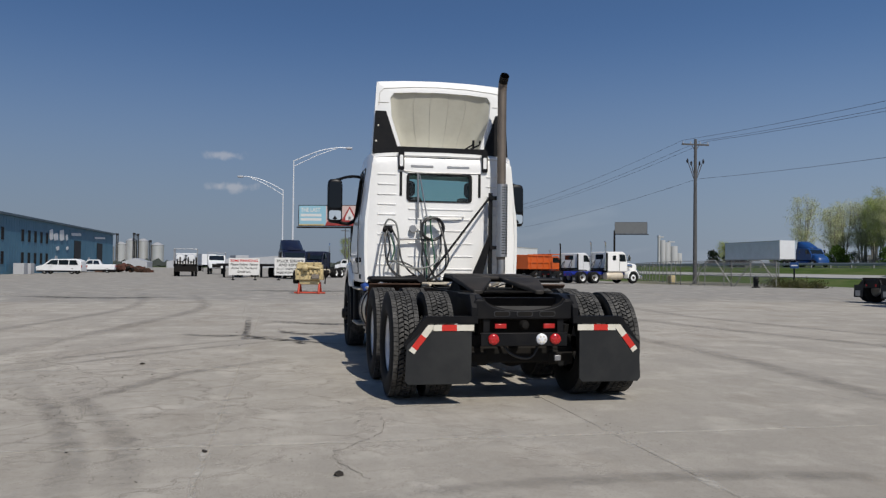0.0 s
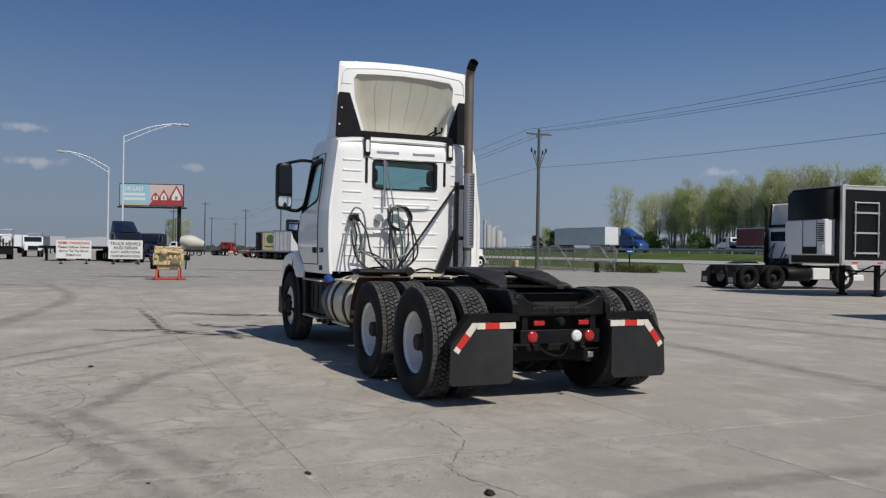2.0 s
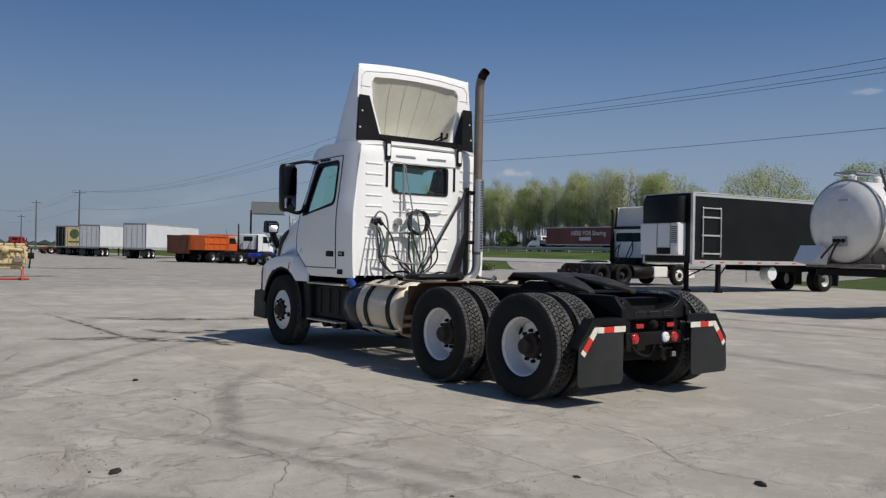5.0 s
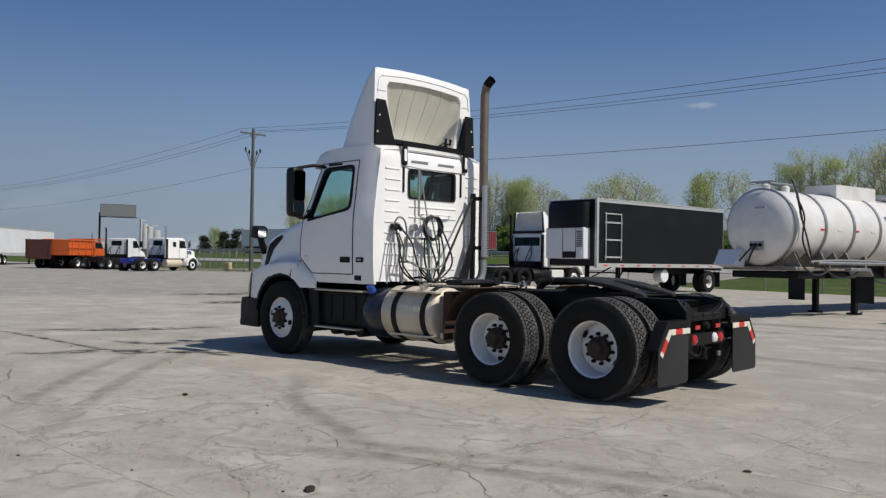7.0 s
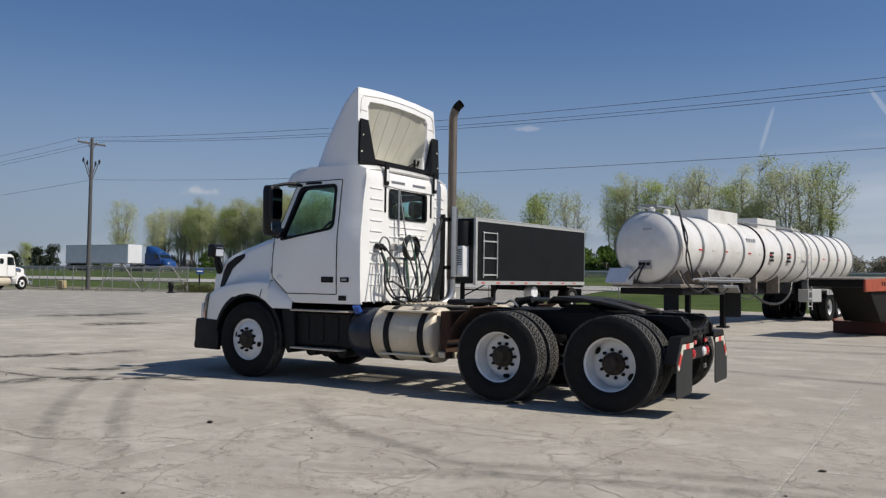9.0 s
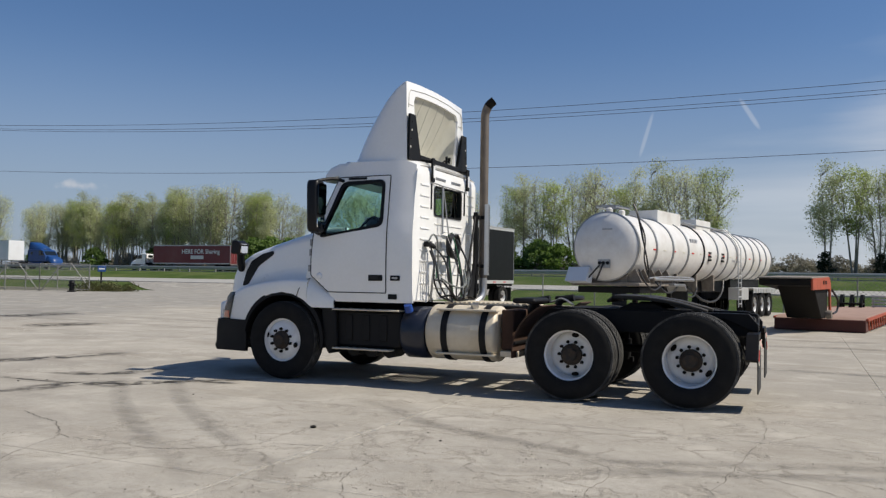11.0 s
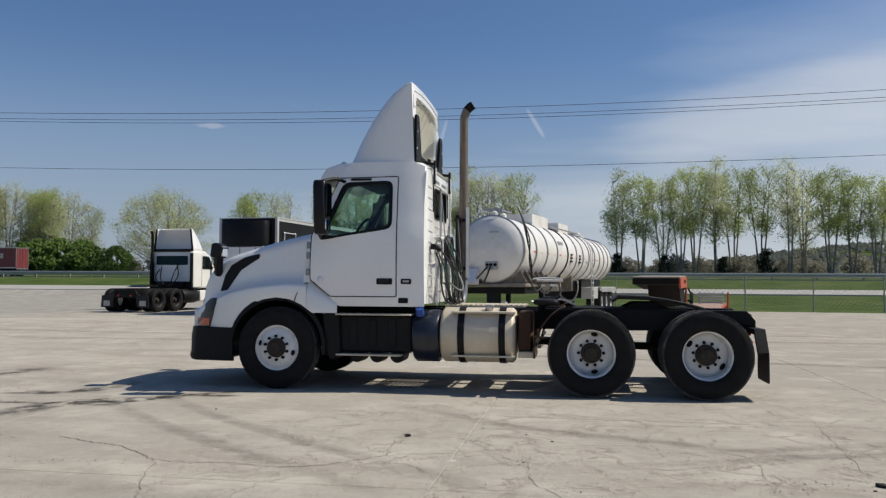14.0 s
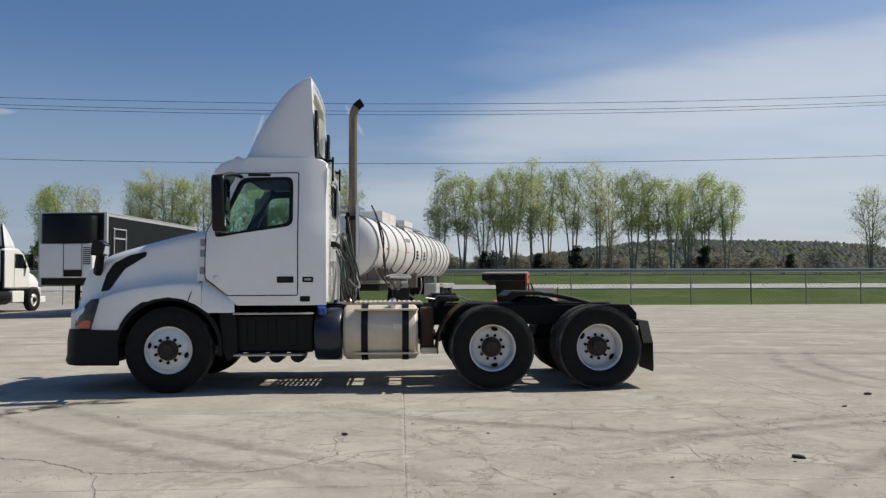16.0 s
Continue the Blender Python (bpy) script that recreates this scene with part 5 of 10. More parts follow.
for z in (1.42, 2.44):
    rows.append([(EX + 0.088 * math.cos(radians(a)), EY + 0.088 * math.sin(radians(a)), z) for a in range(-60, 161, 20)])
rings(bm, rows, closed=False)
sh = part("heat_shield", bm, steel, st, "perforated steel heat shield", thick=0.004)
for k in range(26):
    for a in (5, 45):
        bm = B()
        z = 1.47 + 0.037 * k
        u = Vector((math.cos(radians(a)), math.sin(radians(a)), 0))
        t = Vector((-u.y, u.x, 0))
        c = Vector((EX, EY, z)) + 0.0885 * u
        rings(bm, [[c - 0.022 * t - Vector((0, 0, 0.006)), c + 0.022 * t - Vector((0, 0, 0.006)), c + 0.022 * t + Vector((0, 0, 0.006)), c - 0.022 * t + Vector((0, 0, 0.006))],
                   [c + 0.003 * u + d for d in (-0.02 * t - Vector((0, 0, 0.004)), 0.02 * t - Vector((0, 0, 0.004)), 0.02 * t + Vector((0, 0, 0.004)), -0.02 * t + Vector((0, 0, 0.004)))]])
        part("slot", bm, soot, sh)
bm = B()
tube(bm, smooth_path([(EX, EY, 1.40), (EX, EY, 1.2), (EX - 0.02, EY - 0.06, 1.08), (EX - 0.1, EY - 0.2, 1.0), (EX - 0.4, EY - 0.3, 0.92)], 5), 0.06, 18)
part("exhaust_elbow", bm, steel, st, "bright exhaust elbow", smooth=50)
bm = B()
box(bm, -3.225, -3.165, 0.635, 0.685, 1.03, 2.32)
sp = part("stack_support", bm, black, truck, "black stack support post", bevel=0.006)
bm = B()
rod(bm, (-3.2, 0.655, 2.27), (-2.98, -0.28, 1.1), 0.016)
part("brace_rod", bm, black, sp, "thin black diagonal brace")
bm = B()
prism(bm, [(0.635, 1.72), (0.685, 1.72), (0.52, 1.03), (0.34, 1.03)], "x", -3.20, -3.17)
part("brace_leg", bm, black, sp)
for z in (1.55, 2.25):
    bm = B()
    lathe(bm, [(0.063, z - 0.025), (0.072, z - 0.025), (0.072, z + 0.025), (0.063, z + 0.025)], (EX, EY, 0), "z", 20)
    cbox(bm, (-3.19, 0.71, z), (0.1, 0.13, 0.05))
    part("clamp", bm, black, sp)

# ------------------------------------------------------------ hoses behind the cab
grey_hose = principled("grey_hose", (0.16, 0.17, 0.16), 0.5)
bm = B()
tube(bm, [(-3.27, -0.36, 1.95), (-3.27, -0.37, 2.58)], 0.015, 10)
tube(bm, [(-3.23, -0.24, 1.95), (-3.27, -0.345, 2.56)], 0.010, 8)
hp = part("hose_post", bm, steel, truck, "grey spring post that carries the hoses")
bm = B()
tube(bm, [(RX, -0.62, 2.62), (-3.28, -0.36, 2.59), (RX, 0.55, 2.60)], 0.008, 6)
part("wire", bm, steel, hp)
coil = []
for k in range(141):
    a = k * 2 * math.pi / 20 + 1.2
    coil.append((-3.23 + 0.011 * k / 20, -0.17 + (0.155 + 0.010 * math.sin(k * 0.7)) * math.cos(a), 1.80 + (0.155 + 0.012 * math.cos(k * 0.9)) * math.sin(a)))
bm = B()
tube(bm, coil, 0.011, 8)
part("coiled_hose", bm, hose_b, hp, "coiled black air hose")
for pts, mat, r in (
        ([(-3.25, -0.84, 1.82), (-3.22, -0.78, 1.92), (-3.20, -0.68, 1.86), (-3.20, -0.64, 1.62), (-3.2, -0.66, 1.36)], grey_hose, 0.012),
        ([(-3.25, -0.79, 1.72), (-3.2, -0.76, 1.55), (-3.18, -0.79, 1.32), (-3.16, -0.64, 1.14), (-3.1, -0.43, 1.07)], hose_b, 0.012),
        ([(-3.25, -0.75, 1.72), (-3.2, -0.70, 1.52), (-3.18, -0.74, 1.36)], hose_g, 0.010),
        ([(-3.19, -0.78, 1.34), (-3.17, -0.58, 1.33), (-3.15, -0.38, 1.22), (-3.12, -0.28, 1.10)], hose_b, 0.012),
        ([(-3.22, -0.29, 1.66), (-3.2, -0.31, 1.4), (-3.17, -0.28, 1.2), (-3.14, -0.29, 1.06)], hose_b, 0.013),
        ([(-3.22, -0.24, 1.66), (-3.19, -0.22, 1.4), (-3.16, -0.25, 1.2), (-3.12, -0.23, 1.06)], grey_hose, 0.012),
        ([(-3.22, -0.26, 1.95), (-3.2, -0.27, 1.6), (-3.17, -0.25, 1.3), (-3.13, -0.26, 1.07)], hose_g, 0.010),
        ([(-3.20, -0.02, 1.78), (-3.15, 0.01, 1.5), (-3.12, 0.0, 1.25), (-3.12, -0.12, 1.14), (-3.12, -0.22, 1.08)], hose_b, 0.012),
        ([(-3.20, -0.05, 1.72), (-3.16, -0.06, 1.45), (-3.14, -0.16, 1.22), (-3.1, -0.24, 1.12)], hose_b, 0.011),
        ([(-3.16, -0.62, 1.12), (-3.1, -0.45, 1.14), (-3.06, -0.30, 1.075), (-3.04, 0.0, 1.08)], soot, 0.013),
        ([(-3.12, -0.24, 1.10), (-3.08, -0.10, 1.14), (-3.06, 0.0, 1.12), (-3.06, 0.02, 1.07)], steel, 0.011),
        ([(-3.2, 0.04, 1.09), (-3.14, 0.2, 1.13), (-3.1, 0.4, 1.08)], soot, 0.013),
        ([(-3.24, -0.80, 1.78), (-3.14, -0.84, 1.55), (-3.10, -0.80, 1.30), (-3.06, -0.66, 1.12), (-3.05, -0.5, 1.06)], hose_b, 0.011),
        ([(-3.24, -0.74, 1.80), (-3.10, -0.66, 1.60), (-3.04, -0.62, 1.36), (-3.06, -0.50, 1.20), (-3.06, -0.34, 1.10)], hose_b, 0.012),
        ([(-3.22, -0.33, 1.92), (-3.10, -0.34, 1.66), (-3.03, -0.28, 1.38), (-3.05, -0.20, 1.20), (-3.05, -0.12, 1.08)], hose_b, 0.012),
        ([(-3.20, -0.10, 1.94), (-3.06, -0.02, 1.62), (-3.00, 0.02, 1.34), (-3.04, -0.10, 1.16), (-3.06, -0.28, 1.08)], hose_b, 0.012),
        ([(-3.10, -0.74, 1.36), (-3.02, -0.56, 1.27), (-2.98, -0.36, 1.25), (-3.0, -0.16, 1.32), (-3.08, -0.06, 1.48)], grey_hose, 0.012),
        ([(-3.20, -0.20, 1.98), (-3.12, -0.20, 1.72), (-3.08, -0.16, 1.4), (-3.06, -0.18, 1.1)], hose_g, 0.010)):
    bm = B()
    tube(bm, smooth_path(pts, 7), r)
    part("air_hose", bm, mat, hp)
for y0, y1 in ((-0.88, -0.99), ):
    bm = B()
    tube(bm, [(-3.24, y0, 1.68), (-3.2, y1, 1.06)], 0.010)
    part("stay_rod", bm, steel, hp, "thin bare steel rod")
bm = B()
cbox(bm, (-3.28, -0.78, 1.80), (0.07, 0.12, 0.07))
rod(bm, (-3.25, -0.82, 1.80), (-3.2, -0.84, 1.76), 0.028)
rod(bm, (-3.25, -0.75, 1.80), (-3.2, -0.74, 1.75), 0.028)
part("hose_holder", bm, plastic, hp, "black hose holder on the cab wall", bevel=0.008)
bm = B()
tube(bm, smooth_path([(RX + 0.02, -0.62, 1.06), (-3.25, -0.63, 1.60), (-3.25, -0.58, 1.65), (-3.25, -0.26, 1.65), (-3.24, -0.21, 1.6), (-3.2, -0.21, 1.06)], 5), 0.016)
part("grab_rail", bm, steel, hp, "bare steel grab rail")
bm = B()
rod(bm, (RX + 0.01, -0.43, 1.80), (RX + 0.07, -0.43, 1.80), 0.05, seg=16)
part("work_lamp", bm, steel, hp)
bm = B()
tube(bm, smooth_path([(RX, -0.25, 1.98), (RX + 0.06, -0.2, 1.985), (RX + 0.06, 0.24, 1.985), (RX + 0.01, 0.3, 1.985)], 4), 0.012)
part("handle", bm, white, wall, "white grab handle")

# ------------------------------------------------------------ fifth wheel
bm = B()
prism(bm, [(-1.06, 1.13), (-0.97, 1.20), (-0.60, 1.19), (-0.52, 1.175), (-0.52, 1.135), (-0.98, 1.15), (-1.04, 1.10)], "y", -0.45, 0.45)
fw = part("fifth_wheel", bm, grease, truck, "greasy black fifth wheel plate", bevel=0.012)
for s in (-1, 1):
    bm = B()
    rows = []
    for x, y0, y1, z in ((-0.53, 0.06, 0.45, 1.175), (-0.36, 0.07, 0.45, 1.155), (-0.16, 0.15, 0.42, 1.115), (0.02, 0.24, 0.39, 1.07), (0.10, 0.28, 0.36, 1.045)):
        rows.append([(x, s * y0, z), (x, s * y1, z), (x, s * y1, z - 0.045), (x, s * y0, z - 0.045)])
    rings(bm, rows)
    part("ramp_horn", bm, grease, fw, bevel=0.01)
    bm = B()
    prism(bm, [(-0.95, 1.02), (-0.3, 1.02), (-0.5, 1.11), (-0.78, 1.11)], "y", s * 0.32, s * 0.40)
    part("pivot_bracket", bm, soot, fw, bevel=0.01)
bm = B()
box(bm, -1.55, 0.05, -0.46, 0.46, 1.022, 1.034)
part("slide_base", bm, soot, fw)
bm = B()
tube(bm, smooth_path([(-1.5, -0.3, 1.06), (-1.7, -0.1, 1.13), (-1.9, 0.1, 1.08), (-2.1, 0.0, 1.1)], 6), 0.014)
part("air_line", bm, steel, fw)

# ------------------------------------------------------------ tail of the frame
bm = B()
dip = [(0.38 * math.cos(math.pi * k / 10), 0.968 - 0.10 * math.sin(math.pi * k / 10)) for k in range(11)]
prism(bm, [(-0.5, 0.79), (0.5, 0.79), (0.52, 0.90), (0.47, 0.97)] + dip + [(-0.47, 0.97), (-0.52, 0.90)], "x", 0.57, 0.63)
tail = part("tail_plate", bm, black, truck, "black end plate of the frame", bevel=0.01)
for y in (-0.22, 0.0, 0.22):
    bm = B()
    prism(bm, rounded(y - 0.078, y + 0.078, 0.815, 0.868, 0.022), "x", 0.626, 0.636)
    sl = part("slot", bm, badge_edge, tail, "worn bright edge of a slot")
    bm = B()
    prism(bm, rounded(y - 0.070, y + 0.070, 0.822, 0.861, 0.018), "x", 0.63, 0.640)
    part("slot_hole", bm, soot, sl)
bm = B()
rows = []
for k in range(13):
    a = math.pi * k / 12
    rows.append([(0.20, 0.42 * math.cos(a), 0.985 - 0.34 * math.sin(a)), (0.60, 0.40 * math.cos(a), 0.985 - 0.13 * math.sin(a))])
rings(bm, rows, closed=False)
part("tail_trough", bm, soot, tail, thick=0.02)
for s in (-1, 1):
    bm = B()
    prism(bm, [(0.05, 1.02), (0.56, 1.02), (0.66, 0.90), (0.66, 0.80), (0.3, 0.95), (0.05, 0.97)], "y", s * 0.46, s * 0.52)
    part("tail_horn", bm, black, tail, bevel=0.008)
bm = B()
prism(bm, [(-0.42, 0.54), (0.42, 0.54), (0.42, 0.665), (-0.42, 0.665)], "x", 0.60, 0.635)
part("lamp_bar", bm, black, tail, bevel=0.006)
for y in (-0.36, 0.36):
    bm = B()
    box(bm, 0.585, 0.605, y - 0.03, y + 0.03, 0.64, 0.80)
    part("bar_hanger", bm, black, tail)
bm = B()
prism(bm, [(0.30, 0.62), (0.40, 0.62), (0.42, 0.80), (0.28, 0.80)], "y", -0.40, 0.40)
part("tow_beam", bm, soot, tail, bevel=0.02)
bm = B()
lathe(bm, [(0.0, 0.66), (0.03, 0.655), (0.045, 0.63), (0.05, 0.60)], (0, 0.0, 0.735), "x", 16)
part("tow_socket", bm, soot, tail)
for s in (-1, 1):
    bm = B()
    prism(bm, [(0.05, 0.30), (0.42, 0.34), (0.44, 0.46), (0.30, 0.60), (0.05, 0.52)], "y", s * 0.30, s * 0.56)
    part("spring_hanger", bm, soot, tail, bevel=0.02)
bm = B()
box(bm, 0.34, 0.42, -0.52, 0.52, 0.36, 0.52)
part("sway_beam", bm, soot, tail, "grimy beam under the tail", bevel=0.02)
bm = B()
tube(bm, smooth_path([(0.45, -0.2, 0.62), (0.5, -0.1, 0.46), (0.5, 0.1, 0.42), (0.46, 0.22, 0.6)], 5), 0.014)
part("air_line", bm, hose_b, tail)
for y, mat, nm in ((-0.30, red_lens, "tail_lamp"), (0.30, red_lens, "tail_lamp"), (0.165, clear_lens, "reverse_lamp")):
    bm = B()
    lathe(bm, [(0, 0.665), (0.035, 0.662), (0.05, 0.65), (0.055, 0.63)], (0, y, 0.605), "x", 24)
    lamp = part(nm, bm, mat, tail, "round red tail lamp" if mat is red_lens else "round clear reversing lamp")
    for k in range(6):
        bm = B()
        a = k * math.pi / 3
        lathe(bm, [(0, 0.668), (0.010, 0.664), (0.012, 0.656)], (0, y + 0.028 * math.cos(a), 0.605 + 0.028 * math.sin(a)), "x", 8)
        part("bulb_dot", bm, refl_w if mat is clear_lens else red_lens, lamp)
for y in (-0.235, 0.235):
    bm = B()
    box(bm, 0.63, 0.65, y - 0.055, y + 0.055, 0.705, 0.75)
    part("marker_lamp", bm, red_lens, tail, bevel=0.006)
bm = B()
box(bm, 0.60, 0.625, 0.30, 0.36, 0.40, 0.45)
part("blank_plate", bm, steel, tail, bevel=0.004)
for s in (-1, 1):
    bm = B()
    prism(bm, [(s * 0.46, 0.755), (s * 0.91, 0.755), (s * 1.10, 0.535), (s * 1.135, 0.56), (s * 0.94, 0.82), (s * 0.46, 0.82)], "x", 0.56, 0.682)
    hang = part("flap_hanger", bm, black, truck, "black mudflap hanger")
    bm = B()
    flap = [(s * 0.52, 0.73), (s * 0.93, 0.73), (s * 1.12, 0.56), (s * 1.135, 0.24), (s * 1.105, 0.205), (s * 0.55, 0.205), (s * 0.52, 0.24)]
    prism(bm, flap, "x", 0.675, 0.687)
    part("mudflap", bm, flap_m, hang, "black rubber mudflap", bevel=0.003)
    for a, b, mat in ((0.50, 0.58, refl_w), (0.58, 0.66, refl_w), (0.66, 0.80, refl_r), (0.80, 0.878, refl_w)):
        bm = B()
        box(bm, 0.687, 0.694, s * a, s * b, 0.69, 0.745)
        part("reflector", bm, mat, hang)
    bm = B()
    prism(bm, [(s * 0.880, 0.745), (s * 0.924, 0.745), (s * 0.880, 0.712)], "x", 0.687, 0.694)
    part("reflector", bm, refl_w, hang)
    for p, q, mat in (((0.925, 0.745), (0.99, 0.66), refl_w), ((0.99, 0.66), (1.075, 0.55), refl_r), ((1.075, 0.55), (1.10, 0.515), refl_w)):
        bm = B()
        p, q = Vector(p), Vector(q)
        n = Vector((-(q - p).y, (q - p).x)).normalized() * -0.058
        prism(bm, [(s * v.x, v.y) for v in (p, q, q + n, p + n)], "x", 0.687, 0.694)
        part("reflector", bm, mat, hang)

# ------------------------------------------------------------ other vehicles: kinds
def paint(name, color, rough=0.3):
    return worn(name, color, tuple(0.5 * c + 0.06 for c in color), rough, scale=1.2, amount=0.35, fine=20, Coat_Weight=0.2)


blue_p = paint("blue_paint", (0.015, 0.035, 0.32))
navy_p = paint("navy_paint", (0.008, 0.011, 0.03))
red_p = paint("red_paint", (0.32, 0.02, 0.015))
orange_p = paint("orange_paint", (0.62, 0.11, 0.015), 0.5)
brown_p = worn("rust_brown_paint", (0.09, 0.03, 0.018), (0.05, 0.03, 0.02), 0.8, scale=2, amount=0.6)
yellow_p = worn("cream_yellow_paint", (0.60, 0.48, 0.25), (0.16, 0.11, 0.06), 0.55, scale=5, amount=0.5)
skyblue_p = paint("bright_blue_paint", (0.008, 0.055, 0.20))
darkred_p = paint("maroon_vinyl", (0.16, 0.018, 0.02), 0.45)
grey_p = worn("grey_skin", (0.42, 0.43, 0.45), (0.25, 0.25, 0.25), 0.45, scale=0.8, amount=0.3)


def far_wheels(ob, xs_, y, duals=True, scale=1.0, rim=None):
    for x in xs_:
        for s in (-1, 1):
            wheel(ob, x, y * s, 0.515 * scale, rim or (RIM_DUAL if duals else RIM_FRONT), HUB_DUAL if duals else HUB_FRONT, TYRE_PLAIN, scale=scale, nuts=0)
            if duals:
                wheel(ob, x, (y - 0.33) * s, 0.515 * scale, RIM_INNER, None, TYRE_PLAIN, scale=scale)


def side_windows(ob, outline, y, mat=None, name="side_window"):
    for s in (-1, 1):
        bm = B()
        prism(bm, outline, "y", s * (y - 0.02), s * (y + 0.012))
        part(name, bm, mat or darkglass, ob)


def tractor(m, label, cab_m, frame_m=None, fairing=False, sleeper=0.0, nose="aero", stacks=0, group="parked trucks", fair_m=None, tanks=True, rim=None):
    """A tractor unit that faces -x, rear axle over its origin."""
    frame_m = frame_m or black
    ob = thing("semi_tractor", label, "truck", m, group)
    for s in (-1, 1):
        bm = B()
        box(bm, -6.0 - sleeper, 0.75, s * 0.40, s * 0.48, 0.76, 1.02)
        part("frame_rail", bm, frame_m, ob)
        bm = B()
        prism(bm, [(s * 0.5, 0.95), (s * 0.62, 0.75), (s * 1.12, 0.72), (s * 1.15, 0.22), (s * 0.6, 0.22)], "x", 0.66, 0.69)
        fl = part("mudflap", bm, flap_m, ob)
        bm = B()
        box(bm, 0.69, 0.70, s * 0.72, s * 1.02, 0.28, 0.5)
        part("flap_mark", bm, steel, fl)
        bm = B()
        lathe(bm, [(0, 0.70), (0.05, 0.695), (0.055, 0.66)], (0.02, s * 0.3, 0.72), "x", 12)
        part("tail_lamp", bm, red_lens, ob)
    bm = B()
    box(bm, 0.60, 0.70, -0.5, 0.5, 0.62, 0.95)
    box(bm, -1.5, 0.5, -0.4, 0.4, 0.8, 0.96)
    part("crossmember", bm, frame_m, ob, bevel=0.01)
    bm = B()
    prism(bm, [(-1.1, 1.08), (-0.95, 1.16), (-0.5, 1.17), (0.05, 1.06), (-0.6, 1.09)], "y", -0.44, 0.44)
    part("fifth_wheel", bm, black, ob, bevel=0.01)
    k = -sleeper
    back = -2.75
    front = -4.15 + k
    h = 2.72
    bm = B()
    if nose == "aero":
        prism(bm, [(back, 1.02), (back, h), (front + 0.35, h + 0.03), (front - 0.05, h - 0.15), (front - 0.62, 1.85), (front - 0.62, 1.02)], "y", -1.1, 1.1)
    else:
        prism(bm, [(back, 1.02), (back, h), (front + 0.25, h + 0.03), (front, h - 0.1), (front - 0.28, 1.85), (front - 0.3, 1.02)], "y", -1.08, 1.08)
    cab = part("cab", bm, cab_m, ob, bevel=0.07)
    f0 = front
    side_windows(cab, soften([(f0 - 0.32 if nose == "aero" else f0 - 0.12, 1.9), (f0 + 0.05, 2.5), (f0 + 0.62, 2.52), (f0 + 0.62, 1.9)], 0.06), 1.1 if nose == "aero" else 1.08)
    if sleeper > 0.5:
        side_windows(cab, rounded(back - 0.9, back - 0.55, 2.0, 2.4, 0.06), 1.1)
    bm = B()
    wide = 0.82 if fairing and not sleeper else 0.5
    prism(bm, rounded(-wide, wide, 2.08, 2.5, 0.06), "x", back - 0.02, back + 0.012)
    part("rear_window", bm, darkglass, cab)
    for s in (-1, 1):
        bm = B()
        box(bm, back - 0.02, back + 0.10, s * 0.98, s * 1.09, 1.0, h - 0.1)
        part("side_extender", bm, plastic, cab, "black edge trim behind the cab", bevel=0.01)
    bm = B()
    box(bm, back - 0.02, back + 0.05, -0.95, 0.95, 0.98, 1.32)
    part("back_skirt", bm, plastic, cab)
    bm = B()
    wx = front - 0.05 if nose == "aero" else front
    prism(bm, [(wx - 0.52 if nose == "aero" else wx - 0.26, 1.92), (wx - 0.06 if nose == "aero" else wx - 0.04, 2.5), (wx + 0.02, 2.5), (wx - 0.4, 1.92)], "y", -0.95, 0.95)
    part("windscreen", bm, darkglass, cab)
    for s in (-1, 1):
        for (a, b) in (((f0 + 0.66), 1.1), ):
            bm = B()
            box(bm, a, a + 0.015, s * 1.095, s * 1.108, 1.1, 2.55)
            part("door_seam", bm, plastic, cab)
        bm = B()
        prism(bm, rounded(s * 1.35 - 0.1, s * 1.35 + 0.1, 1.95, 2.5, 0.04), "x", f0 - 0.3, f0 - 0.18)
        mr = part("mirror", bm, plastic if nose == "aero" else chrome, ob)
        bm = B()
        rod(bm, (f0 - 0.2, s * 1.08, 2.45), (f0 - 0.24, s * 1.35, 2.45), 0.02)
        part("mirror_arm", bm, plastic, mr)
        bm = B()
        rod(bm, (f0 - 0.2, s * 1.08, 2.0), (f0 - 0.24, s * 1.35, 2.0), 0.02)
        part("mirror_arm", bm, plastic, mr)
        if tanks:
            bm = B()
            lathe(bm, [(0, -3.9 + k), (0.3, -3.9 + k), (0.32, -3.87 + k), (0.32, -2.7), (0.3, -2.67), (0, -2.67)], (0, s * 0.82, 0.66), "x", 24)
            part("fuel_tank", bm, alu if nose != "aero" else cab_m, ob)
        else:
            bm = B()
            box(bm, -4.25 + k, -3.35, s * 0.6, s * 1.12, 0.42, 0.92)
            part("side_skirt", bm, cab_m, ob, bevel=0.03)
            bm = B()
            lathe(bm, [(0, -3.3), (0.3, -3.3), (0.32, -3.27), (0.32, -2.1), (0.3, -2.07), (0, -2.07)], (0, s * 0.8, 0.66), "x", 24)
            part("fuel_tank", bm, plastic, ob, "black fuel tank")
    fx = -5.05 + k
    if nose == "aero":
        bm = B()
        rows = []
        for x, zt, w, zl in ((front - 0.5, 1.9, 1.0, 1.0), (front - 0.9, 1.8, 1.05, 1.08), (front - 1.3, 1.66, 1.06, 1.05), (front - 1.7, 1.5, 1.0, 0.75), (front - 1.95, 1.25, 0.86, 0.6), (front - 2.02, 0.9, 0.75, 0.55)):
            rows.append([(x, -w, zl), (x, -w, zl + 0.25), (x, -w * 0.8, zt - 0.05), (x, -w * 0.45, zt), (x, w * 0.45, zt), (x, w * 0.8, zt - 0.05), (x, w, zl + 0.25), (x, w, zl)])
        rings(bm, rows)
        part("hood", bm, cab_m, ob, smooth=50)
        bm = B()
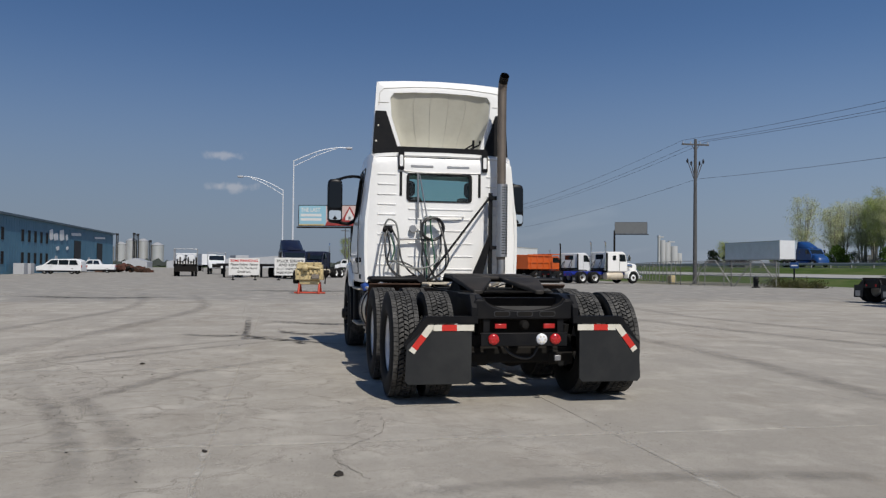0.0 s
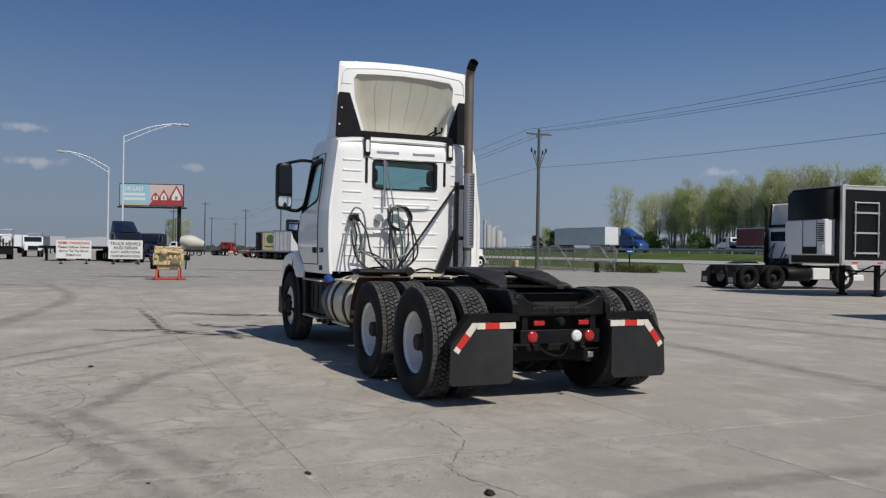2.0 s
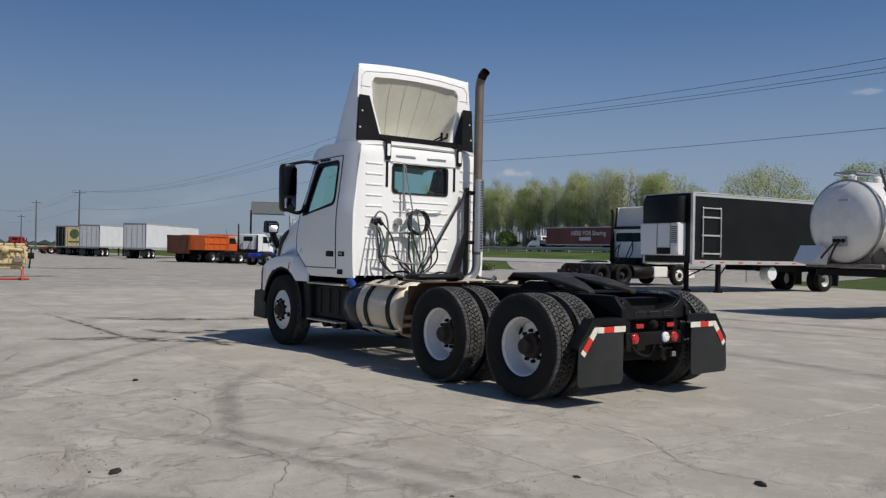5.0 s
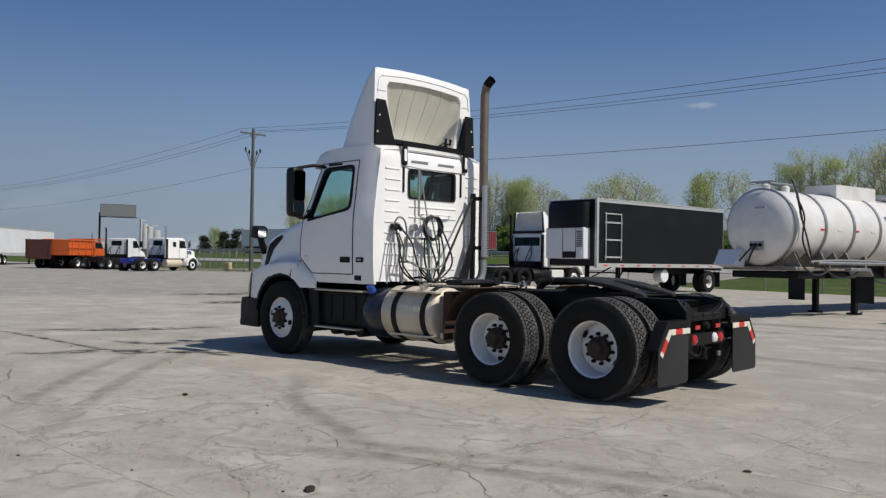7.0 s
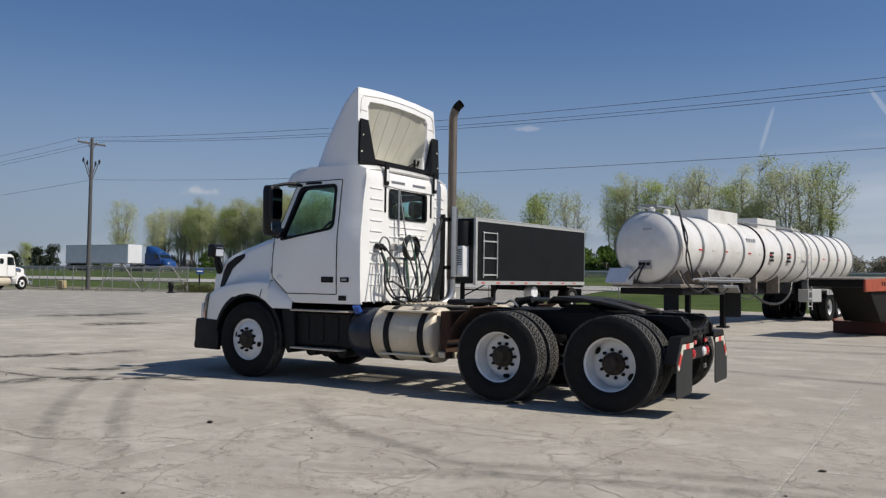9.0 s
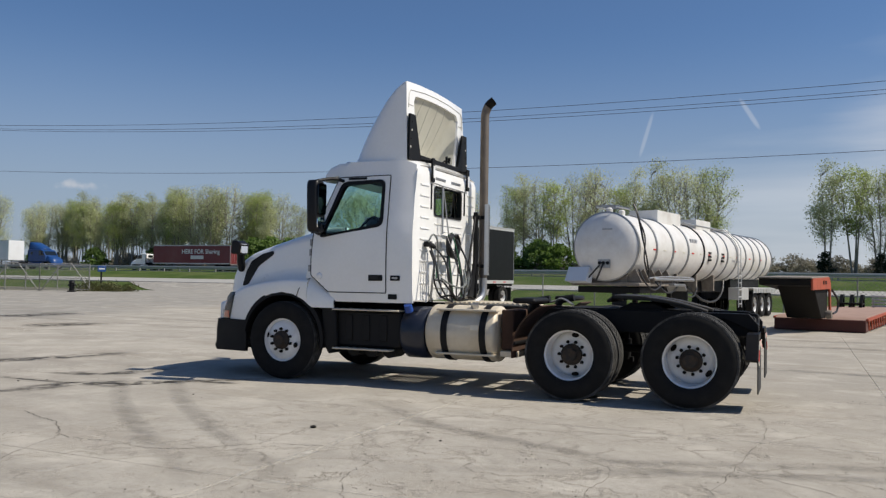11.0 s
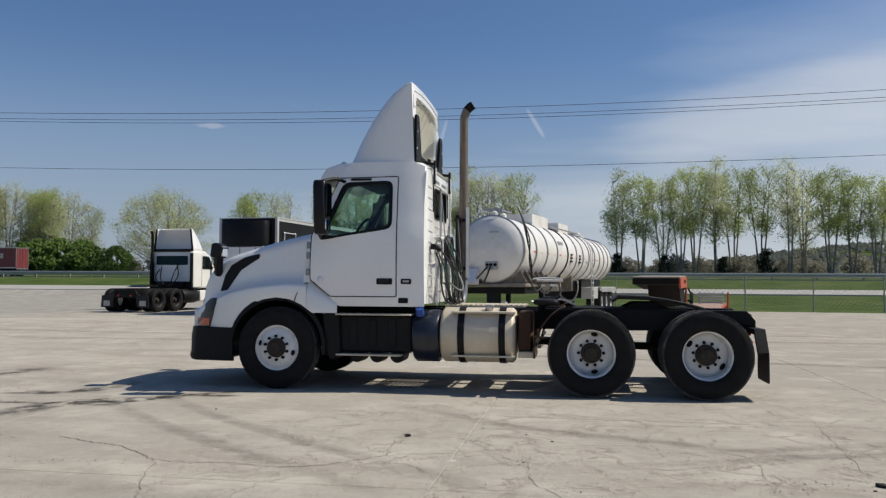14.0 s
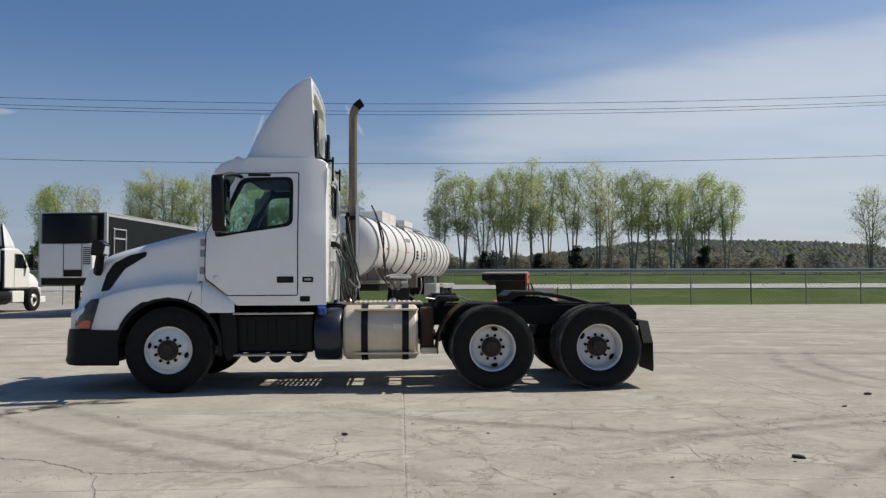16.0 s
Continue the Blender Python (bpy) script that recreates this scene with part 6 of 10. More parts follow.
        prism(bm, [(front - 2.1, 0.35), (front - 1.2, 0.35), (front - 1.25, 0.62), (front - 2.06, 0.66)], "y", -1.05, 1.05)
        part("bumper", bm, cab_m, ob, bevel=0.05)
    else:
        bm = B()
        prism(bm, [(front - 0.2, 1.0), (front - 0.2, 1.86), (front - 1.55, 1.70), (front - 1.72, 1.62), (front - 1.74, 0.75), (front - 1.3, 0.75)], "y", -0.62, 0.62)
        part("hood", bm, cab_m, ob, bevel=0.08)
        bm = B()
        box(bm, front - 1.78, front - 1.73, -0.48, 0.48, 0.8, 1.6)
        part("grille", bm, chrome, ob, bevel=0.01)
        bm = B()
        box(bm, front - 1.95, front - 1.78, -1.15, 1.15, 0.38, 0.72)
        part("bumper", bm, chrome, ob, bevel=0.03)
        for s in (-1, 1):
            bm = B()
            rows = []
            for q in range(13):
                a = radians(lerp(-5, 185, q / 12))
                rows.append([(fx + 0.66 * math.cos(a), s * 0.62, 0.515 + 0.66 * math.sin(a)), (fx + 0.66 * math.cos(a), s * 1.16, 0.515 + 0.64 * math.sin(a)), (fx + 0.58 * math.cos(a), s * 1.18, 0.515 + 0.58 * math.sin(a))])
            rings(bm, rows, closed=False)
            part("fender", bm, cab_m, ob, thick=0.03, smooth=50)
            bm = B()
            rod(bm, (fx - 0.75, s * 0.8, 1.1), (fx - 0.6, s * 0.8, 1.1), 0.11, seg=14)
            part("headlamp", bm, chrome, ob)
            bm = B()
            lathe(bm, [(0, front - 0.9), (0.16, front - 0.88), (0.19, front - 0.8), (0.19, front - 0.3), (0.16, front - 0.2), (0, front - 0.18)], (0, s * 0.85, 1.5), "x", 20)
            part("air_cleaner", bm, chrome, ob)
    if fairing:
        bm = B()
        rows = []
        for t in (0, 0.15, 0.35, 0.6, 0.8, 0.95, 1.0):
            z = lerp(h, 3.75, t)
            w = lerp(1.02, 0.9, t)
            xf = lerp(front + 0.1, back - 0.35, t ** 1.3)
            rows.append([(back - 0.1, -w, z), (lerp(back, xf, 0.75), -w * 0.98, z), (xf, -w * 0.55, z + 0.02), (xf - 0.03, 0, z + 0.03), (xf, w * 0.55, z + 0.02), (lerp(back, xf, 0.75), w * 0.98, z), (back - 0.1, w, z)])
        rings(bm, rows, closed=False)
        fa = part("roof_fairing", bm, fair_m or cab_m, ob, thick=0.03, smooth=88, out=(-1, 0, 0.3))
        bm = B()
        rows = []
        for q in range(7):
            v = q / 6
            z = lerp(3.70, h + 0.12, v)
            w = lerp(0.84, 0.93, v)
            d = 0.05 + 0.42 * math.sin(v * 1.5)
            rows.append([(back - 0.1, -w, z), (back - 0.14 - d * 0.6, -w * 0.95, z), (back - 0.14 - d, -w * 0.7, z), (back - 0.14 - d, w * 0.7, z), (back - 0.14 - d * 0.6, w * 0.95, z), (back - 0.1, w, z)])
        rings(bm, rows, closed=False)
        part("fairing_back", bm, fair_m or cab_m, fa, "hollow back of the roof fairing", smooth=60)
        bm = B()
        box(bm, back - 0.06, back + 0.03, -0.96, 0.96, h - 0.03, h + 0.10)
        part("fairing_bar", bm, plastic, fa)
        for s in (-1, 1):
            bm = B()
            prism(bm, [(s * 0.96, h), (s * 1.03, h), (s * 0.91, 3.74), (s * 0.86, 3.74)], "x", back - 0.12, back - 0.05)
            part("fairing_edge", bm, plastic, fa, "black edge strip of the fairing")
    for s in (-1, 1)[:stacks]:
        bm = B()
        rod(bm, (back + 0.15, s * 0.95, 1.1), (back + 0.15, s * 0.95, 2.2), 0.1, seg=14)
        tube(bm, smooth_path([(back + 0.15, s * 0.95, 2.2), (back + 0.15, s * 0.95, 3.4), (back + 0.24, s * 0.95, 3.6)], 5), 0.065, 12)
        part("exhaust_pipe", bm, chrome if nose != "aero" else soot, ob)
    far_wheels(ob, (0.0, -1.32), 1.07, rim=rim)
    far_wheels(ob, (fx,), 1.02, False)
    bm = B()
    box(bm, back + 0.05, back + 0.2, -0.7, 0.7, 1.05, 1.3)
    part("hose_rack", bm, plastic, ob)
    for pts in ([(back + 0.05, -0.5, 2.0), (back + 0.3, -0.4, 1.5), (back + 0.5, -0.1, 1.2)], [(back + 0.05, -0.6, 1.9), (back + 0.25, -0.7, 1.5), (back + 0.4, -0.3, 1.15)],
                [(back + 0.05, 0.3, 2.1), (back + 0.2, 0.45, 1.6), (back + 0.35, 0.3, 1.25), (back + 0.4, 0.0, 1.1)], [(back + 0.05, 0.35, 2.1), (back + 0.15, 0.2, 1.7), (back + 0.3, 0.15, 1.3)]):
        bm = B()
        tube(bm, smooth_path(pts, 5), 0.025)
        part("air_hose", bm, hose_b, ob)
    return ob


def box_trailer(m, label, length, skin, group="parked trailers", height=4.05, doors=True, underframe=True, axles=2, rear_m=None):
    """A box trailer that faces -x, its front over the origin."""
    ob = thing("box_trailer", label, "trailer", m, group)
    bm = B()
    box(bm, 0, length, -1.29, 1.29, 1.2, height)
    body = part("body", bm, skin, ob, bevel=0.03)
    for s in (-1, 1):
        bm = B()
        box(bm, 0.0, length, s * 1.285, s * 1.31, 1.14, 1.3)
        part("side_rail", bm, alu_grey, body)
        bm = B()
        box(bm, 0.0, length, s * 1.285, s * 1.30, height - 0.12, height + 0.02)
        part("top_rail", bm, alu_grey, body)
    n = max(2, int(length / 1.2))
    for s in (-1, 1):
        for q in range(1, n if height > 3.9 else 1):
            x = length * q / n
            bm = B()
            box(bm, x - 0.02, x + 0.02, s * 1.288, s * 1.297, 1.3, height - 0.12)
            part("rivet_strip", bm, skin, body)
    bm = B()
    box(bm, length - 0.02, length + 0.04, -1.29, -1.19, 1.15, height)
    box(bm, length - 0.02, length + 0.04, 1.19, 1.29, 1.15, height)
    box(bm, length - 0.02, length + 0.04, -1.19, 1.19, height - 0.16, height)
    box(bm, length - 0.02, length + 0.06, -1.2, 1.2, 1.02, 1.2)
    part("rear_frame", bm, steel, body)
    for s in (-1, 1):
        bm = B()
        box(bm, length, length + 0.025, s * 0.02, s * 1.18, 1.22, height - 0.18)
        dr = part("rear_door", bm, rear_m or skin, body)
        for yy in (0.3, 0.9):
            bm = B()
            rod(bm, (length + 0.05, s * yy, 1.22), (length + 0.05, s * yy, height - 0.2), 0.018, seg=6)
            part("lock_rod", bm, steel, dr)
    if underframe:
        for s in (-1, 1):
            bm = B()
            box(bm, 1.9, 2.05, s * 0.75, s * 0.9, 0.08, 1.2)
            box(bm, 1.85, 2.1, s * 0.68, s * 0.97, 0.0, 0.08)
            part("landing_leg", bm, black, ob)
        for a, b in (((2.0, -0.8, 0.9), (2.0, 0.8, 0.9)), ((2.0, 0.8, 0.6), (3.2, 0.3, 1.2)), ((2.0, -0.8, 0.6), (3.2, -0.3, 1.2))):
            bm = B()
            rod(bm, a, b, 0.03)
            part("leg_brace", bm, black, ob)
        bm = B()
        box(bm, length - 3.4, length - 0.3, -0.5, 0.5, 0.85, 1.2)
        part("underframe", bm, black, ob)
        far_wheels(ob, [length - 1.0 - 1.25 * q for q in range(axles)], 1.08)
        for s in (-1, 1):
            bm = B()
            box(bm, length - 0.12, length - 0.09, s * 0.6, s * 1.2, 0.25, 0.95)
            part("mudflap", bm, flap_m, ob)
    return ob

# ------------------------------------------------------------ reefer trailer with the white tractor beside it
REEF = pose(-14.62, 19.95, 0, 0, 0, 83.5)
dark_skin = worn("black_trailer_skin", (0.004, 0.0045, 0.005), (0.014, 0.014, 0.014), 0.4, Specular_IOR_Level=0.25, scale=1.0, amount=0.35)
reefer = box_trailer(REEF, "black refrigerated pup trailer with aluminium rails, resting on its legs", 9.3, dark_skin, height=3.87, axles=1, rear_m=dark_skin)
for ob_ in list(reefer.children):
    if ob_.name.startswith("body"):
        rbody = ob_
bm = B()
for s in (-1, 1):
    bm = B()
    box(bm, -0.03, 0.10, s * 1.19, s * 1.315, 1.12, 3.88)
    part("corner_post", bm, alu_grey, rbody, bevel=0.02)
bm = B()
box(bm, -0.02, 9.32, -1.32, 1.32, 3.86, 3.90)
part("roof", bm, alu_grey, rbody, bevel=0.01)
bm = B()
box(bm, -0.02, 0.0, -1.2, 1.2, 1.2, 3.86)
part("front_wall", bm, dark_skin, rbody)
bm = B()
prism(bm, soften([(0.0, 1.45), (-0.42, 1.47), (-0.44, 2.72), (0.0, 2.74)], 0.05), "y", -0.96, 1.05)
unit = part("cooling_unit", bm, offwhite, reefer, "white lower half of a refrigeration unit", bevel=0.03)
bm = B()
rows = []
for z in (2.72, 2.9, 3.6, 3.75):
    d = 0.44 if z < 3.7 else 0.36
    rows.append([(0.0, -1.0, z), (-d * 0.6, -0.99, z), (-d, -0.84, z), (-d - 0.02, 0, z), (-d, 0.9, z), (-d * 0.6, 1.05, z), (0, 1.06, z)])
rings(bm, rows)
part("unit_hood", bm, dark_skin, unit, "glossy black top of the cooling unit", smooth=50)
for q in range(9):
    bm = B()
    box(bm, -0.45, -0.425, -0.9, -0.62, 1.95 + 0.075 * q, 1.985 + 0.075 * q)
    part("louvre", bm, plastic, unit)
bm = B()
box(bm, -0.45, -0.43, -0.55, 0.1, 1.5, 1.75)
part("unit_grille", bm, plastic, unit)
bm = B()
box(bm, -0.46, -0.43, -0.9, -0.64, 1.55, 1.82)
part("control_box", bm, offwhite, unit, bevel=0.02)
for y in (-0.57, 0.12):
    bm = B()
    box(bm, -0.452, -0.44, y - 0.008, y + 0.008, 1.5, 2.7)
    part("unit_seam", bm, plastic, unit)
bm = B()
tube(bm, [(0.5, -1.315, 1.42), (0.5, -1.345, 1.45), (0.5, -1.345, 3.3), (0.5, -1.315, 3.33)], 0.025)
tube(bm, [(1.5, -1.315, 1.42), (1.5, -1.345, 1.45), (1.5, -1.345, 3.3), (1.5, -1.315, 3.33)], 0.025)
tube(bm, [(0.5, -1.345, 3.3), (1.5, -1.345, 3.3)], 0.025)
frame_door = part("side_door_frame", bm, alu_grey, reefer, "aluminium side door frame with hinges")
for z in (1.55, 2.25, 2.95):
    bm = B()
    box(bm, 0.45, 1.56, -1.345, -1.318, z - 0.03, z + 0.03)
    part("hinge_strap", bm, alu_grey, frame_door)
bm = B()
lathe(bm, [(0, -1.12), (0.27, -1.12), (0.29, -1.1), (0.29, -0.7), (0, -0.7)], (4.9, 0, 0.78), "y", 24)
part("fuel_drum", bm, offwhite, reefer, "white round fuel tank under the trailer")
bm = B()
box(bm, 4.2, 5.6, -0.7, 0.7, 0.9, 1.15)
part("tank_cradle", bm, black, reefer)
for q in range(8):
    bm = B()
    box(bm, 0.4 + 1.1 * q, 0.65 + 1.1 * q, -1.318, -1.312, 1.19, 1.24)
    part("reflector", bm, refl_r, reefer)

tractor(pose(-20.35, 21.4, 0, 0, 0, -95), "white day cab tractor with roof fairing beside a black trailer", white, fairing=True, nose="aero", stacks=1, tanks=False, rim=RIM_DARK)

# ------------------------------------------------------------ tanker trailer
deck_steel = worn("grimy_steel", (0.20, 0.17, 0.14), (0.42, 0.38, 0.32), 0.65, metal=0.2, scale=4, amount=0.6)
tank_m = worn("polished_tank", (0.82, 0.80, 0.76), (0.55, 0.49, 0.42), 0.34, metal=0.15, scale=1.4, amount=0.6, fine=12)
TANK = pose(-4.05, 12.85, 0, 0, 0, 78.5)
tanker = thing("tank_trailer", "white cylindrical tank trailer with steel bands, on its legs", "trailer", TANK, "parked trailers")
TL, TR, TZ = 15.2, 0.965, 2.345
bm = B()
lathe(bm, [(0, -0.20), (0.35, -0.185), (0.65, -0.13), (0.85, -0.05), (TR, 0.06), (TR, TL - 0.06), (0.85, TL + 0.05), (0.5, TL + 0.15), (0, TL + 0.19)], (0, 0, TZ), "x", 56)
tk = part("tank", bm, tank_m, tanker, "off-white tank barrel with domed head", smooth=40)
for x in (0.1, 1.5, 2.9, 4.3, 5.9, 7.4, 8.6, 9.8, 11.0, 12.1, 13.1, 14.1, 15.0):
    bm = B()
    dark = x == 5.9
    lathe(bm, [(TR, x - 0.045), (TR + 0.035, x - 0.04), (TR + 0.035, x + 0.04), (TR, x + 0.045)], (0, 0, TZ), "x", 56)
    part("band", bm, black if dark else steel, tk, smooth=40)
for q in range(17):
    for s in (-1, 1):
        bm = B()
        x = 0.5 + 0.85 * q
        cbox(bm, (x, s * (TR + 0.004), TZ - 0.05), (0.2, 0.012, 0.04))
        part("reflector", bm, refl_r if q % 2 else refl_w, tk)
for q, x in enumerate((6.4, 7.9)):
    bm = B()
    for a in (0, 1, 2):
        cbox(bm, (x + 0.13, -(TR + 0.0), TZ + 0.02 - 0.12 * a), (0.3, 0.03, 0.07))
    part("marking", bm, plastic, tk, "dark bars of unreadable lettering")
for a in range(4):
    bm = B()
    cbox(bm, (4.7 + 0.18 * a, -(TR * 0.93), TZ + 0.36), (0.10, 0.06, 0.12))
    part("faint_marking", bm, grey_p, tk, "pale grey bar of faded lettering")
bm = B()
box(bm, -0.20, -0.17, -0.25, 0.12, TZ - 0.62, TZ - 0.38)
gl = part("connection_plate", bm, steel, tk)
for y in (-0.18, -0.05, 0.06):
    bm = B()
    lathe(bm, [(0, -0.24), (0.045, -0.235), (0.05, -0.19)], (0, y, TZ - 0.48), "x", 14)
    part("coupling", bm, plastic, gl)
bm = B()
tube(bm, smooth_path([(-0.22, -0.05, TZ - 0.5), (-0.34, 0.0, TZ - 0.75), (-0.3, 0.12, TZ - 0.98)], 5), 0.025)
part("front_hose", bm, hose_b, gl)
bm = B()
cbox(bm, (-0.17, -0.15, TZ + 0.48), (0.02, 0.3, 0.05))
part("front_plate", bm, grey_p, tk, "small grey plate with unreadable bars")
# hatches and walkway on top
for x0, x1, z in ((2.9, 5.0, 0.28), (6.6, 8.2, 0.24)):
    bm = B()
    for s in (-1, 1):
        box(bm, x0, x1, s * 0.42, s * 0.46, TZ + TR - 0.15, TZ + TR + z)
    box(bm, x0, x0 + 0.04, -0.42, 0.42, TZ + TR - 0.05, TZ + TR + z)
    box(bm, x1 - 0.04, x1, -0.42, 0.42, TZ + TR - 0.05, TZ + TR + z)
    sp_ = part("spill_box", bm, tank_m, tanker, "white spill box around the hatches")
    bm = B()
    lathe(bm, [(0.25, TZ + TR - 0.05), (0.25, TZ + TR + 0.14), (0.22, TZ + TR + 0.18), (0, TZ + TR + 0.22)], ((x0 + x1) / 2, 0, 0), "z", 20)
    part("hatch", bm, steel, sp_)
for x in (0.3, 1.2):
    bm = B()
    lathe(bm, [(0.10, TZ + TR - 0.03), (0.10, TZ + TR + 0.12), (0.06, TZ + TR + 0.16), (0, TZ + TR + 0.17)], (x, 0, 0), "z", 16)
    part("vent", bm, tank_m, tanker)
bm = B()
for s in (-1, 1):
    rod(bm, (5.3, s * 0.45, TZ + TR + 0.02), (10.5, s * 0.45, TZ + TR + 0.02), 0.03)
for q in range(15):
    rod(bm, (5.4 + 0.34 * q, -0.45, TZ + TR + 0.02), (5.4 + 0.34 * q, 0.45, TZ + TR + 0.02), 0.018, seg=6)
part("walkway", bm, steel, tanker, "steel catwalk on the tank")
for q in range(5):
    bm = B()
    box(bm, 0.05 + 0.25 * q, 0.07 + 0.25 * q, -0.3, 0.3, TZ + TR + 0.18, TZ + TR + 0.22)
    part("rack_slat", bm, steel, tanker)
bm = B()
rod(bm, (0.05, -0.3, TZ + TR + 0.16), (1.1, -0.3, TZ + TR + 0.16), 0.02)
rod(bm, (0.05, 0.3, TZ + TR + 0.16), (1.1, 0.3, TZ + TR + 0.16), 0.02)
rod(bm, (0.3, 0.0, TZ + TR + 0.1), (0.3, 0.0, TZ + TR + 0.2), 0.02)
part("top_rack", bm, steel, tanker)
# ladder
for yy in (0.0, 0.38):
    bm = B()
    tube(bm, [(9.35 + yy, -0.55, TZ + TR + 0.05), (9.35 + yy, -1.0, TZ + 0.55), (9.35 + yy, -1.13, TZ + 0.25), (9.35 + yy, -1.16, 0.45)], 0.02)
    part("ladder_rail", bm, alu_grey, tanker)
for q in range(8):
    bm = B()
    z = 0.58 + 0.26 * q
    rod(bm, (9.35, -1.16 + 0.012 * max(0, q - 5), z), (9.73, -1.16 + 0.012 * max(0, q - 5), z), 0.02, seg=6)
    part("ladder_rung", bm, alu_grey, tanker)
# upper coupler, legs, fenders
bm = B()
box(bm, 0.0, 2.9, -1.05, 1.05, 1.22, 1.32)
box(bm, 0.2, 2.2, -0.6, 0.6, 1.3, 1.52)
part("coupler_deck", bm, deck_steel, tanker, "grimy steel coupler deck", bevel=0.02)
for q in range(5):
    for s in (-1, 1):
        bm = B()
        x = 0.3 + 0.62 * q
        prism(bm, [(s * 0.50, 1.32), (s * 1.02, 1.32), (s * 0.80, 1.72), (s * 0.55, 1.50)], "x", x - 0.02, x + 0.02)
        part("gusset", bm, deck_steel, tanker)
for y, z, x0, x1, mt in ((-1.10, 1.42, 0.9, 4.4, steel), (1.10, 1.42, 0.9, 4.4, steel)):
    bm = B()
    rod(bm, (x0, y, z), (x1, y, z), 0.045, seg=14)
    ht = part("hose_carrier", bm, mt, tanker, "dull steel pipe along the tank", smooth=40)
    bm = B()
    lathe(bm, [(0, x0 - 0.03), (0.04, x0 - 0.03), (0.06, x0 - 0.01), (0.06, x0 + 0.05), (0.045, x0 + 0.06)], (0, y, z), "x", 18)
    part("end_cap", bm, deck_steel, ht)
for pts in ([(0.05, -1.0, 1.7), (0.2, -1.16, 1.3), (0.7, -1.2, 1.12), (1.3, -1.16, 1.25), (1.5, -1.05, 1.5)],
            [(1.0, -1.0, 1.5), (1.5, -1.18, 1.1), (2.2, -1.16, 1.05), (2.9, -1.1, 1.25), (3.2, -0.9, 1.5)],
            [(3.4, -0.8, 1.35), (4.2, -0.9, 0.95), (5.2, -0.85, 0.9), (6.0, -0.7, 1.2)],
            [(-0.24, 0.05, 1.8), (-0.3, 0.3, 1.5), (-0.2, 0.5, 1.34), (0.0, 0.7, 1.36)]):
    bm = B()
    tube(bm, smooth_path(pts, 6), 0.024, 7)
    part("slack_hose", bm, hose_b, tanker)
bm = B()
box(bm, 0.25, 1.5, -0.95, 0.95, 1.02, 1.2)
part("kingpin_plate", bm, black, tanker, bevel=0.02)
for q in range(3):
    bm = B()
    box(bm, 4.0 + 1.9 * q, 4.12 + 1.9 * q, -0.7, 0.7, 1.05, 1.62)
    part("cradle", bm, deck_steel, tanker, bevel=0.01)
for q in range(14):
    bm = B()
    box(bm, 10.95 + 0.25 * q, 11.13 + 0.25 * q, -1.285, -1.262, 0.98, 1.14)
    part("fender_slat", bm, alu_grey, tanker)
for s in (-1, 1):
    bm = B()
    prism(bm, [(2.3, 1.30), (3.3, 1.30), (3.5, 1.05), (3.45, 1.02), (3.25, 1.22), (2.3, 1.22)], "y", s * 0.62, s * 1.22)
    part("hose_fender", bm, steel, tanker, bevel=0.01)
    bm = B()
    box(bm, 3.4, 3.44, s * 0.75, s * 1.25, 0.35, 1.1)
    part("front_mudflap", bm, flap_m, tanker)
    bm = B()
    box(bm, 3.62, 3.76, s * 0.50, s * 0.64, 0.06, 1.25)
    box(bm, 3.54, 3.84, s * 0.42, s * 0.72, 0.0, 0.06)
    part("landing_leg", bm, black, tanker)
    bm = B()
    tube(bm, smooth_path([(0.6, s * 1.07, 1.45), (2.0, s * 1.10, 1.5), (4.2, s * 1.10, 1.48), (4.4, s * 1.08, 1.4)], 4), 0.03)
    part("hose_tube", bm, steel, tanker)
    bm = B()
    box(bm, 11.0, 14.4, s * 0.6, s * 1.25, 1.12, 1.18)
    part("axle_fender", bm, alu_grey, tanker, bevel=0.01)
bm = B()
box(bm, 3.0, 11.0, -0.28, 0.28, 1.0, 1.4)
box(bm, 10.6, 14.8, -0.5, 0.5, 0.72, 1.5)
part("frame_beam", bm, black, tanker, bevel=0.02)
bm = B()
box(bm, 9.8, 10.75, -1.15, -0.65, 0.72, 1.18)
part("tool_box", bm, alu_grey, tanker, "dull aluminium tool box", bevel=0.02)
bm = B()
tube(bm, smooth_path([(5.6, -0.5, 1.2), (6.6, -0.7, 0.75), (7.8, -0.75, 0.7), (8.8, -0.7, 1.0), (9.3, -0.6, 1.4)], 6), 0.04, 10)
part("discharge_hose", bm, hose_b, tanker, "black discharge hose slung under the tank")
bm = B()
tube(bm, smooth_path([(0.15, -0.95, 3.1), (0.3, -1.08, 2.6), (0.2, -1.1, 2.0), (0.5, -1.1, 1.55), (0.7, -1.05, 1.5), (0.45, -1.08, 2.0), (0.2, -1.02, 2.7)], 6), 0.022)
tube(bm, smooth_path([(0.32, -0.72, 3.55), (0.28, -0.88, 3.2), (0.25, -1.05, 2.5)], 5), 0.03)
part("hanging_cable", bm, hose_b, tanker, "black cable hanging on the tank side")
far_wheels(tanker, (11.6, 12.7, 13.8), 1.05)
bm = B()
prism(bm, [(-0.1, 1.28), (-0.5, 1.35), (-0.25, 1.75), (-0.02, 1.6)], "y", 0.35, 1.0)
part("placard", bm, offwhite, tanker, "white folded placard plate")

